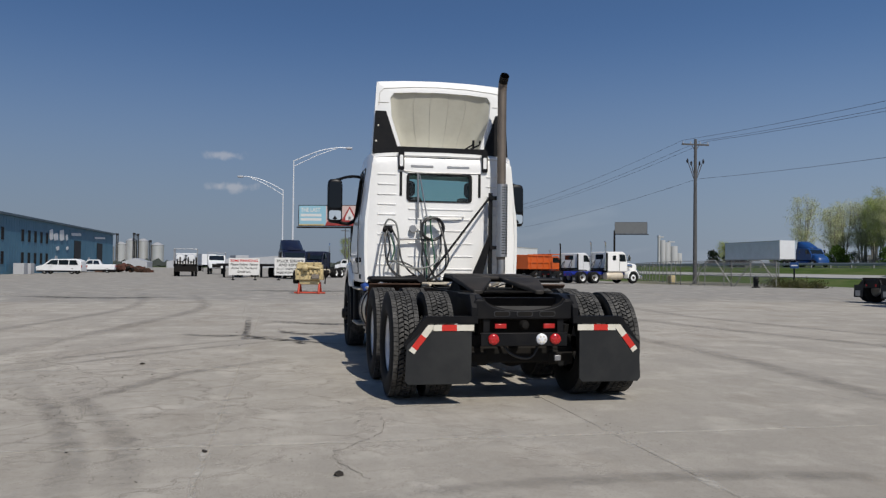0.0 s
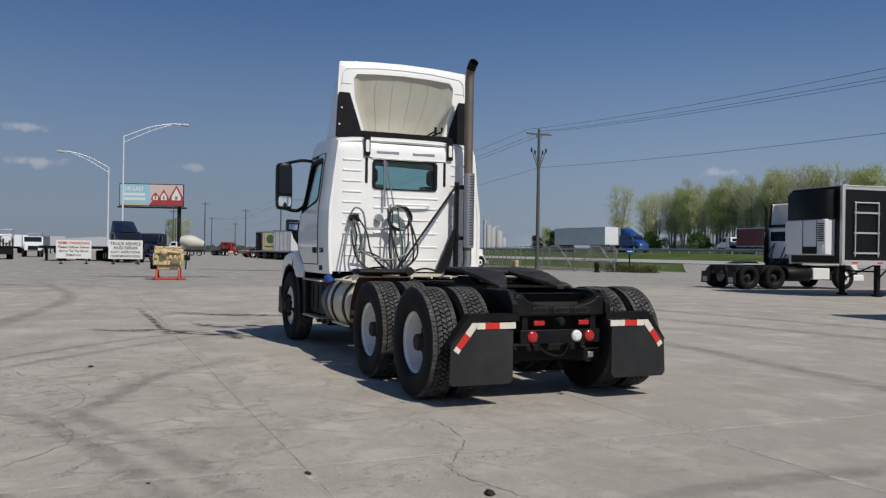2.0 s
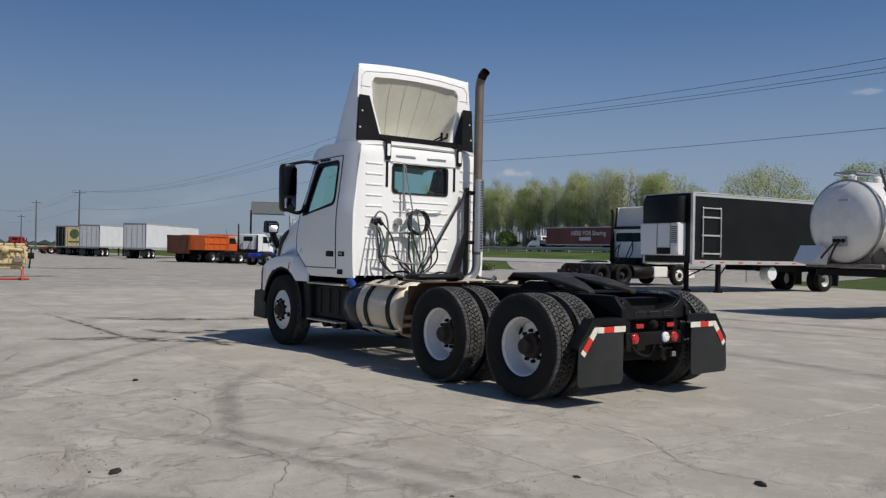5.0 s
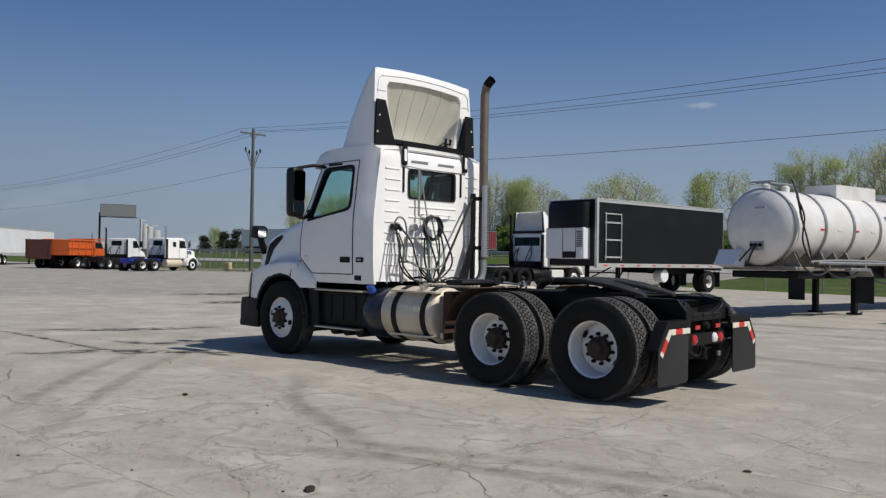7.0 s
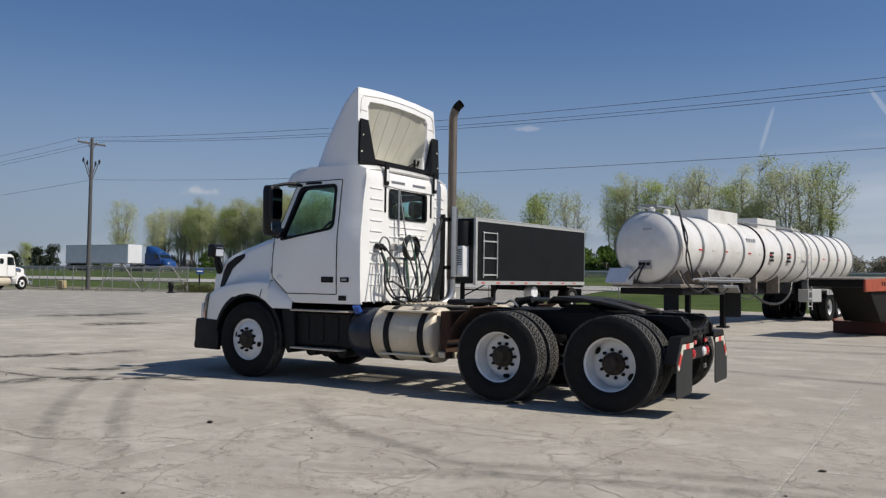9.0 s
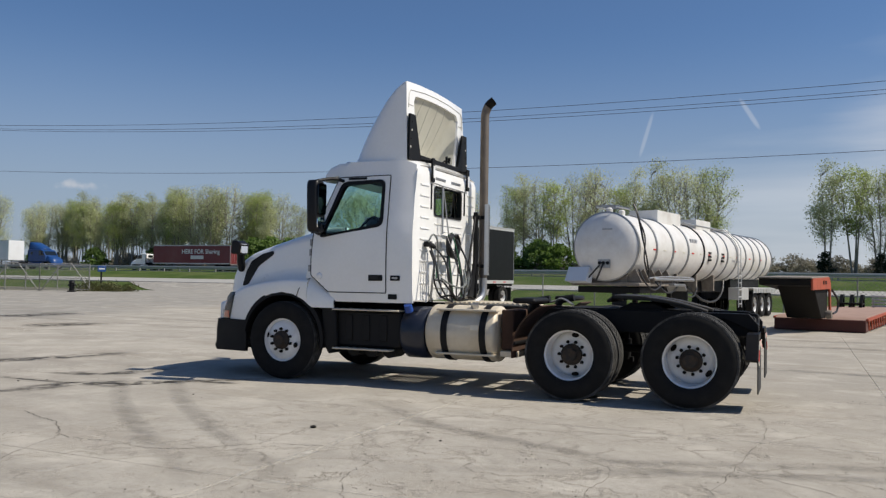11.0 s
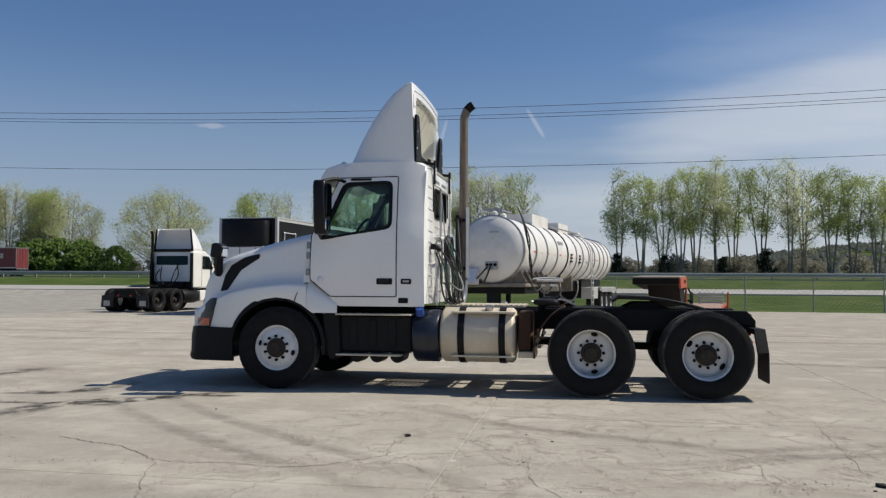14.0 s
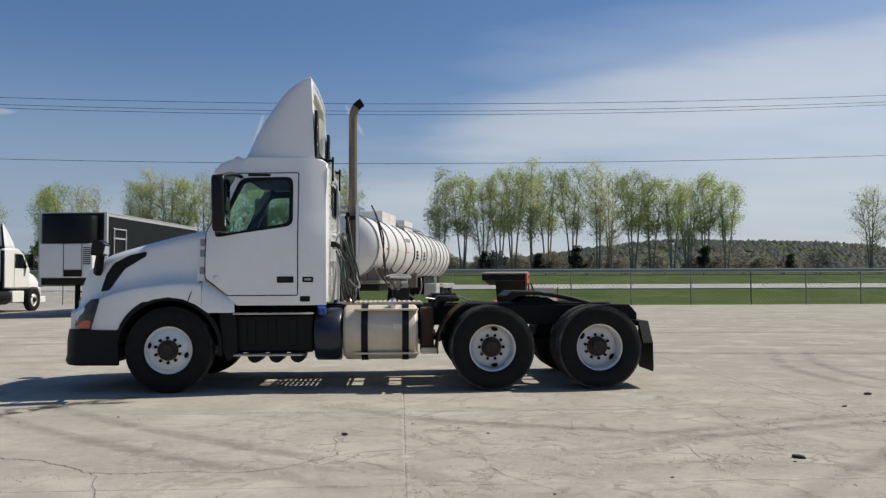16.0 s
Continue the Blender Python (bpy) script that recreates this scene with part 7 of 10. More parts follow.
# ------------------------------------------------------------ drop-deck trailer
low_orange = worn("faded_red_orange", (0.40, 0.07, 0.028), (0.13, 0.05, 0.03), 0.6, scale=3, amount=0.6)
low_red = worn("faded_red_steel", (0.10, 0.032, 0.024), (0.07, 0.04, 0.03), 0.85, scale=1.5, amount=0.5)
dusty = worn("dusty_deck_steel", (0.36, 0.24, 0.19), (0.24, 0.15, 0.12), 0.85, scale=2, amount=0.6)
LOW = pose(1.54, 15.7, 0, 0, 0, 79.5)
low = thing("lowboy_trailer", "red and black low trailer with its deck down on the concrete", "trailer", LOW, "parked trailers")
# gooseneck: wide head beam, narrower body that drops to the deck
bm = B()
prism(bm, [(-2.5, 1.32), (-2.5, 1.50), (0.0, 1.56), (0.25, 1.40), (0.25, 1.15), (-1.6, 1.28)], "y", -0.22, 1.08)
neck = part("gooseneck", bm, soot, low, "black box-shaped gooseneck", bevel=0.02)
bm = B()
prism(bm, [(-1.9, 1.30), (0.2, 1.30), (0.1, 0.40), (-0.75, 0.40), (-1.5, 0.95)], "y", -0.20, 0.72)
part("neck_body", bm, soot, neck, bevel=0.02)
bm = B()
prism(bm, [(-2.54, 1.50), (-2.54, 1.535), (0.02, 1.60), (0.02, 1.56)], "y", -0.26, 1.12)
part("neck_deck", bm, deck_steel, neck, "worn grimy top plate", bevel=0.01)
for y in (0.05, 0.62):
    bm = B()
    box(bm, -2.53, -2.50, y, y + 0.2, 1.37, 1.44)
    part("lamp_box", bm, soot, neck, bevel=0.008)
bm = B()
prism(bm, [(-2.48, 1.20), (-2.48, 1.505), (0.0, 1.565), (0.28, 1.40), (0.34, 0.55), (0.18, 0.55), (0.10, 1.22)], "y", -0.28, -0.225)
part("neck_side", bm, low_orange, neck, "faded red neck side plate", bevel=0.01)
for q in range(3):
    bm = B()
    box(bm, -1.0 + 0.22 * q, -0.92 + 0.22 * q, -0.292, -0.28, 1.36, 1.46)
    part("slot", bm, soot, neck)
bm = B()
tube(bm, smooth_path([(0.2, -0.32, 1.2), (0.55, -0.42, 0.9), (0.5, -0.4, 0.6), (0.1, -0.35, 0.52)], 5), 0.03)
part("air_hose", bm, hose_b, neck)
for y in (-0.28, 0.5):
    bm = B()
    lathe(bm, [(0, -0.09), (0.11, -0.08), (0.13, 0), (0.11, 0.08), (0, 0.09)], (-0.1, y, 0.5), "y", 18)
    part("hinge_boss", bm, deck_steel, neck, smooth=40)
# deck resting on the ground
bm = B()
box(bm, 0.0, 0.4, -1.22, 1.22, 0.02, 0.36)
part("front_beam", bm, low_red, low, "dull red-brown front beam of the deck", bevel=0.02)
bm = B()
prism(bm, [(0.0, 0.30), (0.1, 0.38), (0.4, 0.44), (6.5, 0.50), (13.2, 0.44), (13.2, 0.28), (6.5, 0.34), (0.4, 0.28)], "y", -1.2, 1.2)
ldk = part("deck", bm, dusty, low, "dusty pinkish-brown steel deck", bevel=0.01)
for s in (-1, 1):
    bm = B()
    prism(bm, [(0.4, 0.04), (6.5, 0.10), (13.2, 0.04), (13.2, 0.12), (6.5, 0.18), (0.4, 0.12)], "y", s * 0.98, s * 1.18)
    part("side_beam", bm, low_red, ldk)
    bm = B()
    prism(bm, [(0.1, 0.33), (6.5, 0.44), (13.2, 0.38), (13.2, 0.45), (6.5, 0.51), (0.1, 0.40)], "y", s * 1.205, s * 1.27)
    part("side_rail", bm, low_orange, ldk)
for q in range(22):
    for s in (-1, 1):
        bm = B()
        x = 0.5 + 0.58 * q
        zb, zt = (0.04 + 0.06 * (1 - abs(x - 6.5) / 6.6), 0.37 + 0.06 * (1 - abs(x - 6.5) / 6.6))
        prism(bm, [(x - 0.05, zt), (x + 0.05, zt), (x + 0.26, zb), (x + 0.16, zb)], "y", s * 1.205, s * 1.24)
        part("outrigger", bm, low_orange, ldk)
for x in (11.6, 12.3, 13.0):
    bm = B()
    box(bm, x, x + 0.07, -1.34, -1.275, 0.1, 0.95)
    part("stake", bm, low_orange, ldk, "rusty orange side stake", bevel=0.008)
rf = thing("ramp_frame", "grey slatted steel ramp frame standing on the trailer deck", "ramp", LOW @ pose(11.3, -0.6, 0.46), "ramp frames")
for z in (0.02, 0.15, 0.28, 0.40):
    bm = B()
    box(bm, -0.03, 0.03, -0.55, 0.55, z, z + 0.075)
    part("slat", bm, alu_grey, rf, bevel=0.006)
for y in (-0.52, 0.45):
    bm = B()
    box(bm, 0.031, 0.09, y, y + 0.07, 0.0, 0.5)
    part("upright", bm, steel, rf)
rf = thing("ramp_frame", "black steel ramp frame lying folded on the trailer deck", "ramp", LOW @ pose(10.2, 0.55, 0.47), "ramp frames")
for q in range(3):
    bm = B()
    prism(bm, [(-0.4, 0.0), (-0.32, 0.0), (0.1, 0.42), (0.3, 0.42), (0.36, 0.0), (0.44, 0.0), (0.36, 0.5), (0.06, 0.5)], "y", -0.45 + 0.36 * q, -0.33 + 0.36 * q)
    part("brace", bm, black, rf)
bm = B()
box(bm, -0.4, 0.4, -0.45, 0.45, 0.1, 0.17)
part("tray", bm, soot, rf)

# ------------------------------------------------------------ row of parked trucks by the gate
tractor(pose(-57.6, 22.2, 0, 0, 0, -72), "white tractor with blue frame, long hood and chrome stacks", white, blue_p, sleeper=0.55, nose="long", stacks=2)
tractor(pose(-64.1, 22.35, 0, 0, 0, -58), "white day cab tractor parked in a row of trucks", offwhite, black, nose="aero", stacks=1)


def dump_truck(m, label, bed_m, cab_m, group="parked trucks"):
    ob = thing("dump_truck", label, "truck", m, group)
    for s in (-1, 1):
        bm = B()
        box(bm, -5.3, 1.0, s * 0.4, s * 0.48, 0.76, 1.02)
        part("frame_rail", bm, black, ob)
    bm = B()
    prism(bm, [(1.2, 1.15), (1.3, 2.5), (-2.2, 2.5), (-2.2, 1.15)], "y", -1.2, 1.2)
    bed = part("dump_bed", bm, bed_m, ob, bevel=0.03)
    bm = B()
    for s in (-1, 1):
        for q in range(4):
            box(bm, -1.9 + 0.9 * q, -1.8 + 0.9 * q, s * 1.19, s * 1.28, 1.2, 2.5)
        box(bm, -2.2, 1.3, s * 1.19, s * 1.29, 2.4, 2.55)
        box(bm, -2.2, 1.3, s * 1.19, s * 1.27, 1.75, 1.85)
    part("bed_rib", bm, bed_m, bed)
    bm = B()
    box(bm, -3.7, -2.2, -1.15, 1.15, 2.55, 2.65)
    box(bm, -2.3, -2.2, -1.2, 1.2, 1.2, 2.6)
    part("cab_shield", bm, bed_m, bed)
    bm = B()
    prism(bm, [(-2.4, 1.0), (-2.4, 2.4), (-3.5, 2.45), (-3.9, 1.8), (-3.9, 1.0)], "y", -1.05, 1.05)
    cab = part("cab", bm, cab_m, ob, bevel=0.06)
    side_windows(cab, soften([(-3.75, 1.8), (-3.45, 2.3), (-2.6, 2.3), (-2.6, 1.8)], 0.05), 1.05)
    bm = B()
    prism(bm, [(-3.8, 0.9), (-3.8, 1.75), (-5.2, 1.5), (-5.35, 0.8)], "y", -0.8, 0.8)
    part("hood", bm, cab_m, ob, bevel=0.08)
    bm = B()
    rod(bm, (-2.3, 0.9, 1.1), (-2.3, 0.9, 3.1), 0.06)
    part("exhaust_pipe", bm, chrome, ob)
    far_wheels(ob, (0, -1.32), 1.07)
    far_wheels(ob, (-4.5,), 1.02, False)
    return ob


dump_truck(pose(-67.7, 21.2, 0, 0, 0, -58), "orange dump truck with ribbed steel bed", orange_p, orange_p)


def open_hopper(m, label, mat):
    ob = thing("hopper_trailer", label, "trailer", m, "parked trailers")
    bm = B()
    prism(bm, [(-1.25, 2.5), (-0.9, 0.8), (0.9, 0.8), (1.25, 2.5), (1.17, 2.5), (0.84, 0.88), (-0.84, 0.88), (-1.17, 2.5)], "x", 0, 5.0)
    hop = part("hopper", bm, mat, ob)
    bm = B()
    box(bm, 0, 0.06, -1.2, 1.2, 0.85, 2.48)
    part("end_wall", bm, mat, hop)
    bm = B()
    box(bm, 4.94, 5.0, -1.2, 1.2, 0.85, 2.48)
    part("end_wall", bm, mat, hop)
    far_wheels(ob, (2.2, 3.4), 1.02, True)
    return ob


open_hopper(pose(-70.9, 23.3, 0, 0, 0, -58), "rusty brown open hopper trailer", brown_p)
box_trailer(pose(-98.6, 31.0, 0, 0, 0, -40.6), "white box trailer in a row, rear doors closed", 16.0, offwhite, height=3.92, rear_m=grey_p)
box_trailer(pose(-110.1, 27.7, 0, 0, 0, -40.6), "white box trailer with grey rear doors", 13.0, offwhite, height=3.92, rear_m=grey_p)
mark_green = worn("mark_green", (0.05, 0.11, 0.03), (0.1, 0.12, 0.05), 0.6, scale=3, amount=0.4)
logo_trailer = box_trailer(pose(-119.0, 28.0, 0, 0, 0, -40.6), "white box trailer with a yellow and green panel", 13.0, offwhite, height=3.92, rear_m=yellow_p)
bm = B()
lathe(bm, [(0, 13.03), (0.62, 13.03), (0.62, 13.045), (0, 13.045)], (0, 0, 2.85), "x", 24)
part("round_mark", bm, mark_green, logo_trailer, "plain dark green disc in place of a mark")
bm = B()
box(bm, 13.028, 13.04, -0.8, 0.8, 1.7, 1.9)
part("text_bar", bm, mark_green, logo_trailer)
box_trailer(pose(-127, 28.3, 0, 0, 0, -40.6), "dark box trailer at the end of a row", 12.5, dark_skin, rear_m=dark_skin)
tractor(pose(-128, 20, 0, 0, 0, -72), "red day cab tractor far down the yard", red_p, red_p, nose="aero")
tractor(pose(-160, 19.5, 0, 0, 0, -40), "red long-nosed tractor far down the yard", red_p, black, nose="long")

# dark sleeper tractors behind the signs
tractor(pose(-77, -1.6, 0, 0, 0, 188), "dark navy sleeper tractor with a tall cab", navy_p, black, fairing=True, sleeper=1.5, nose="aero", fair_m=navy_p)
tractor(pose(-81, 3.4, 0, 0, 0, 150), "dark blue tractor beside a navy sleeper tractor", navy_p, black, nose="long", stacks=1)


def mixer_truck(m, label):
    ob = thing("mixer_truck", label, "truck", m, "parked trucks")
    bm = B()
    lathe(bm, [(0, -2.6), (0.6, -2.55), (0.95, -1.9), (1.2, -0.9), (1.15, 0.0), (0.7, 1.3), (0.55, 1.7), (0.5, 1.75), (0, 1.75)], (0, 0, 0), "x", 28)
    d = part("drum", bm, cream, ob, "cream concrete mixer drum", smooth=50)
    d.matrix_basis = pose(-0.9, 0, 2.45, 0, 10, 0)
    bm = B()
    box(bm, -6.0, 1.0, -0.48, 0.48, 0.8, 1.1)
    part("frame", bm, black, ob)
    bm = B()
    prism(bm, [(-3.9, 1.0), (-3.9, 2.5), (-4.9, 2.5), (-5.3, 1.8), (-5.3, 1.0)], "y", -1.1, 1.1)
    c = part("cab", bm, offwhite, ob, bevel=0.06)
    side_windows(c, soften([(-5.1, 1.8), (-4.85, 2.35), (-4.1, 2.35), (-4.1, 1.8)], 0.05), 1.1)
    bm = B()
    prism(bm, [(-5.2, 0.8), (-5.2, 1.7), (-6.3, 1.45), (-6.4, 0.8)], "y", -0.9, 0.9)
    part("hood", bm, offwhite, ob, bevel=0.06)
    far_wheels(ob, (0, -1.32), 1.07)
    far_wheels(ob, (-5.3,), 1.02, False)
    return ob


mixer_truck(pose(-150, 14.7, 0, 0, 0, 84), "white concrete mixer truck with cream drum")


def rack_truck(m, label, load=True):
    ob = thing("flatbed_truck", label, "truck", m, "parked trucks")
    bm = B()
    box(bm, -3.0, 1.6, -1.2, 1.2, 1.05, 1.25)
    bed = part("bed", bm, plastic, ob)
    for x in (-2.9, -1.4, 0.1, 1.55):
        for s in (-1, 1):
            bm = B()
            box(bm, x - 0.04, x + 0.04, s * 1.12, s * 1.2, 1.2, 2.9)
            part("stake", bm, steel, bed)
    bm = B()
    for s in (-1, 1):
        rod(bm, (-2.9, s * 1.16, 2.88), (1.55, s * 1.16, 2.88), 0.03)
    rod(bm, (1.55, -1.16, 2.88), (1.55, 1.16, 2.88), 0.03)
    part("top_rail", bm, steel, bed)
    if load:
        for y in (-0.55, 0.55):
            bm = B()
            lathe(bm, [(0, -2.2), (0.4, -2.2), (0.5, -2.0), (0.5, 0.8), (0.4, 1.1), (0, 1.15)], (0, y, 1.95), "x", 20)
            part("white_tank", bm, offwhite, bed)
        bm = B()
        box(bm, 1.3, 1.6, -1.15, 1.15, 0.5, 1.3)
        for q in range(9):
            box(bm, 1.56, 1.64, -1.14 + 0.27 * q, -1.0 + 0.27 * q, 1.3, 1.62 + 0.2 * (q % 3))
        part("rear_rack", bm, soot, bed, "dark grimy rack full of gear")
    bm = B()
    prism(bm, [(-3.1, 1.0), (-3.1, 2.5), (-4.2, 2.5), (-4.7, 1.8), (-4.7, 1.0)], "y", -1.1, 1.1)
    c = part("cab", bm, offwhite, ob, bevel=0.06)
    side_windows(c, soften([(-4.5, 1.8), (-4.15, 2.35), (-3.3, 2.35), (-3.3, 1.8)], 0.05), 1.1)
    bm = B()
    prism(bm, rounded(-0.8, 0.8, 1.85, 2.3, 0.05), "x", -3.12, -3.08)
    part("rear_window", bm, darkglass, c)
    bm = B()
    prism(bm, [(-4.26, 2.42), (-4.67, 1.84), (-4.71, 1.86), (-4.30, 2.44)], "y", -0.95, 0.95)
    part("windscreen", bm, darkglass, c)
    bm = B()
    prism(bm, [(-4.6, 0.8), (-4.6, 1.7), (-5.9, 1.45), (-6.0, 0.8)], "y", -0.95, 0.95)
    hood_ = part("hood", bm, offwhite, ob, bevel=0.06)
    bm = B()
    box(bm, -6.02, -5.94, -0.55, 0.55, 0.88, 1.36)
    part("grille", bm, soot, hood_)
    bm = B()
    box(bm, -5.8, 1.5, -0.45, 0.45, 0.75, 1.05)
    part("frame", bm, black, ob)
    far_wheels(ob, (0, ), 1.05)
    far_wheels(ob, (-5.0,), 1.0, False)
    return ob


rack_truck(pose(-83.0, -12.0, 0, 0, 0, 5), "white flatbed service truck with tanks and stake rails")
rack_truck(pose(-108.0, -10.6, 0, 0, 0, 184), "white flatbed truck with an empty stake rack", False)
for x, y, c_ in ((-150, -15.0, offwhite), (-162, -9.5, grey_p)):
    box_trailer(pose(x, y, 0, 0, 0, 180 + 12), "white box truck body far down the yard", 7.0, c_, height=3.2, axles=1)
for x, y, z in ((-75, -7.0, 0), (-76, -3.4, 0)):
    ob = thing("flatbed_trailer", "dark flatbed trailer behind the signs", "trailer", pose(x, y, 0, 0, 0, 170), "parked trailers")
    bm = B()
    box(bm, 0, 9, -1.25, 1.25, 1.15, 1.4)
    part("deck", bm, black, ob)
    bm = B()
    box(bm, 6.5, 9, -0.5, 0.5, 0.7, 1.15)
    part("underframe", bm, black, ob)
    bm = B()
    box(bm, 1.0, 1.2, -0.9, -0.7, 0, 1.15)
    part("landing_leg", bm, black, ob)
    bm = B()
    box(bm, 1.0, 1.2, 0.7, 0.9, 0, 1.15)
    part("landing_leg", bm, black, ob)
    far_wheels(ob, (7.2, 8.4), 1.05)


def car(m, label, name, profile, glassline, mat, wb, cat):
    ob = thing(name, label, cat, m)
    bm = B()
    def lean_in(bm):
        for v in bm.verts:
            v.co.y *= 1 - 0.2 * max(0.0, v.co.z - 0.95) / 0.8
    prism(bm, profile, "y", -0.92, 0.92)
    lean_in(bm)
    body = part("body", bm, mat, ob, bevel=0.09)
    for g in glassline:
        for s in (-1, 1):
            bm = B()
            prism(bm, soften(g, 0.05), "y", s * 0.88, s * 0.935)
            lean_in(bm)
            part("side_window", bm, darkglass, body)
    bm = B()
    prism(bm, [(profile[0][0] + 0.1, 0.25), (profile[-1][0] - 0.1, 0.25), (profile[-1][0] - 0.1, 0.42), (profile[0][0] + 0.1, 0.42)], "y", -0.935, 0.935)
    part("sill_trim", bm, plastic, body)
    for x in wb:
        for s in (-1, 1):
            wheel(ob, x, 0.82 * s, 0.34, RIM_FRONT, None, TYRE_PLAIN, scale=0.66)
    for s in (-1, 1):
        bm = B()
        cbox(bm, (profile[0][0] - 0.02, s * 0.72, 0.72), (0.06, 0.25, 0.14))
        part("headlamp", bm, clear_lens, body)
        bm = B()
        cbox(bm, (profile[-1][0] + 0.02, s * 0.8, 0.9), (0.05, 0.15, 0.25))
        part("tail_lamp", bm, red_lens, body)
        bm = B()
        cbox(bm, (wb[0] + 0.75, s * 1.02, 1.05), (0.12, 0.18, 0.14))
        part("mirror", bm, mat, body, bevel=0.03)
    return ob


car(pose(-93.5, -26.9, 0, 0, 0, 82), "white minivan parked by the blue building", "minivan",
    [(-2.5, 0.3), (-2.55, 0.85), (-1.75, 1.05), (-0.85, 1.72), (1.9, 1.76), (2.45, 1.55), (2.55, 0.9), (2.55, 0.3)],
    [[(-1.4, 1.1), (-0.8, 1.6), (-0.1, 1.62), (-0.1, 1.08)], [(0.0, 1.08), (0.0, 1.62), (1.1, 1.62), (1.1, 1.08)], [(1.2, 1.08), (1.2, 1.62), (1.95, 1.6), (2.2, 1.08)]], offwhite, (-1.55, 1.5), "van")
car(pose(-112.0, -27.2, 0, 0, 0, 95), "white pickup truck parked by the blue building", "pickup_truck",
    [(-2.7, 0.35), (-2.75, 1.05), (-1.3, 1.12), (-0.7, 1.78), (0.7, 1.80), (1.0, 1.15), (2.75, 1.15), (2.75, 0.4)],
    [[(-1.05, 1.18), (-0.62, 1.66), (-0.1, 1.68), (-0.1, 1.16)], [(0.0, 1.16), (0.0, 1.68), (0.6, 1.66), (0.8, 1.16)]], offwhite, (-1.8, 1.75), "pickup")

# ------------------------------------------------------------ engine block on a red stand
eng = thing("engine_on_stand", "cream-yellow diesel engine on an orange-red stand", "engine", pose(-29.4, -0.9, 0, 0, 0, 80))
bm = B()
box(bm, -0.62, 0.62, -0.32, 0.32, 0.62, 1.12)
eb = part("block", bm, yellow_p, eng, bevel=0.04)
bm = B()
box(bm, -0.58, 0.58, -0.24, 0.24, 1.12, 1.32)
part("cylinder_head", bm, yellow_p, eb, bevel=0.03)
for q in range(6):
    bm = B()
    cbox(bm, (-0.48 + 0.19 * q, -0.34, 0.98), (0.12, 0.10, 0.16))
    part("port_cover", bm, yellow_p, eb, bevel=0.02)
for q in range(3):
    bm = B()
    box(bm, -0.55 + 0.37 * q, -0.22 + 0.37 * q, -0.2, 0.2, 1.32, 1.42)
    part("rocker_cover", bm, yellow_p, eb, bevel=0.03)
for q in range(7):
    bm = B()
    rod(bm, (-0.57 + 0.19 * q, -0.325, 0.64), (-0.57 + 0.19 * q, -0.345, 0.88), 0.022, seg=8)
    part("casting_rib", bm, yellow_p, eb)
bm = B()
cbox(bm, (0.30, -0.40, 0.78), (0.34, 0.16, 0.2))
part("fuel_pump", bm, deck_steel, eb, "grimy bare fuel pump", bevel=0.03)
bm = B()
tube(bm, smooth_path([(0.45, -0.42, 0.9), (0.52, -0.45, 1.1), (0.42, -0.4, 1.3), (0.2, -0.3, 1.38)], 5), 0.025)
part("oil_pipe", bm, yellow_p, eb)
bm = B()
lathe(bm, [(0, -0.12), (0.13, -0.12), (0.16, -0.05), (0.16, 0.05), (0.12, 0.12), (0, 0.12)], (-0.15, -0.45, 1.18), "x", 18)
part("turbo_housing", bm, yellow_p, eb)
bm = B()
rod(bm, (-0.72, 0, 0.75), (-0.5, 0, 0.75), 0.3, seg=20)
part("flywheel_housing", bm, soot, eb)
bm = B()
tube(bm, smooth_path([(-0.5, -0.36, 1.15), (0, -0.42, 1.2), (0.5, -0.36, 1.15)], 5), 0.06)
part("manifold", bm, yellow_p, eb)
bm = B()
box(bm, -0.45, 0.45, -0.22, 0.22, 0.42, 0.62)
part("oil_pan", bm, yellow_p, eb, bevel=0.04)
bm = B()
rod(bm, (0.68, 0.0, 0.45), (0.75, 0.0, 1.25), 0.03)
rod(bm, (0.62, 0.1, 0.95), (0.85, 0.1, 0.95), 0.12, seg=14)
part("pulley", bm, soot, eb)
stand_red = worn("stand_red", (0.50, 0.055, 0.025), (0.25, 0.06, 0.04), 0.55, scale=5, amount=0.5)
for x in (-0.45, 0.45):
    bm = B()
    for s in (-1, 1):
        rod(bm, (x, s * 0.42, 0.03), (x, s * 0.1, 0.5), 0.05)
    rod(bm, (x, -0.45, 0.04), (x, 0.45, 0.04), 0.045)
    part("stand_leg", bm, stand_red, eng, "orange-red stand leg")
bm = B()
rod(bm, (-0.7, 0, 0.05), (0.7, 0, 0.05), 0.04)
part("stand_bar", bm, stand_red, eng)

# ------------------------------------------------------------ signs
sign_w = worn("sign_white", (0.72, 0.71, 0.68), (0.4, 0.38, 0.34), 0.6, scale=3, amount=0.3)
ink_k = principled("sign_black_ink", (0.015, 0.015, 0.015), 0.6)
ink_r = principled("sign_red_ink", (0.5, 0.03, 0.03), 0.6)


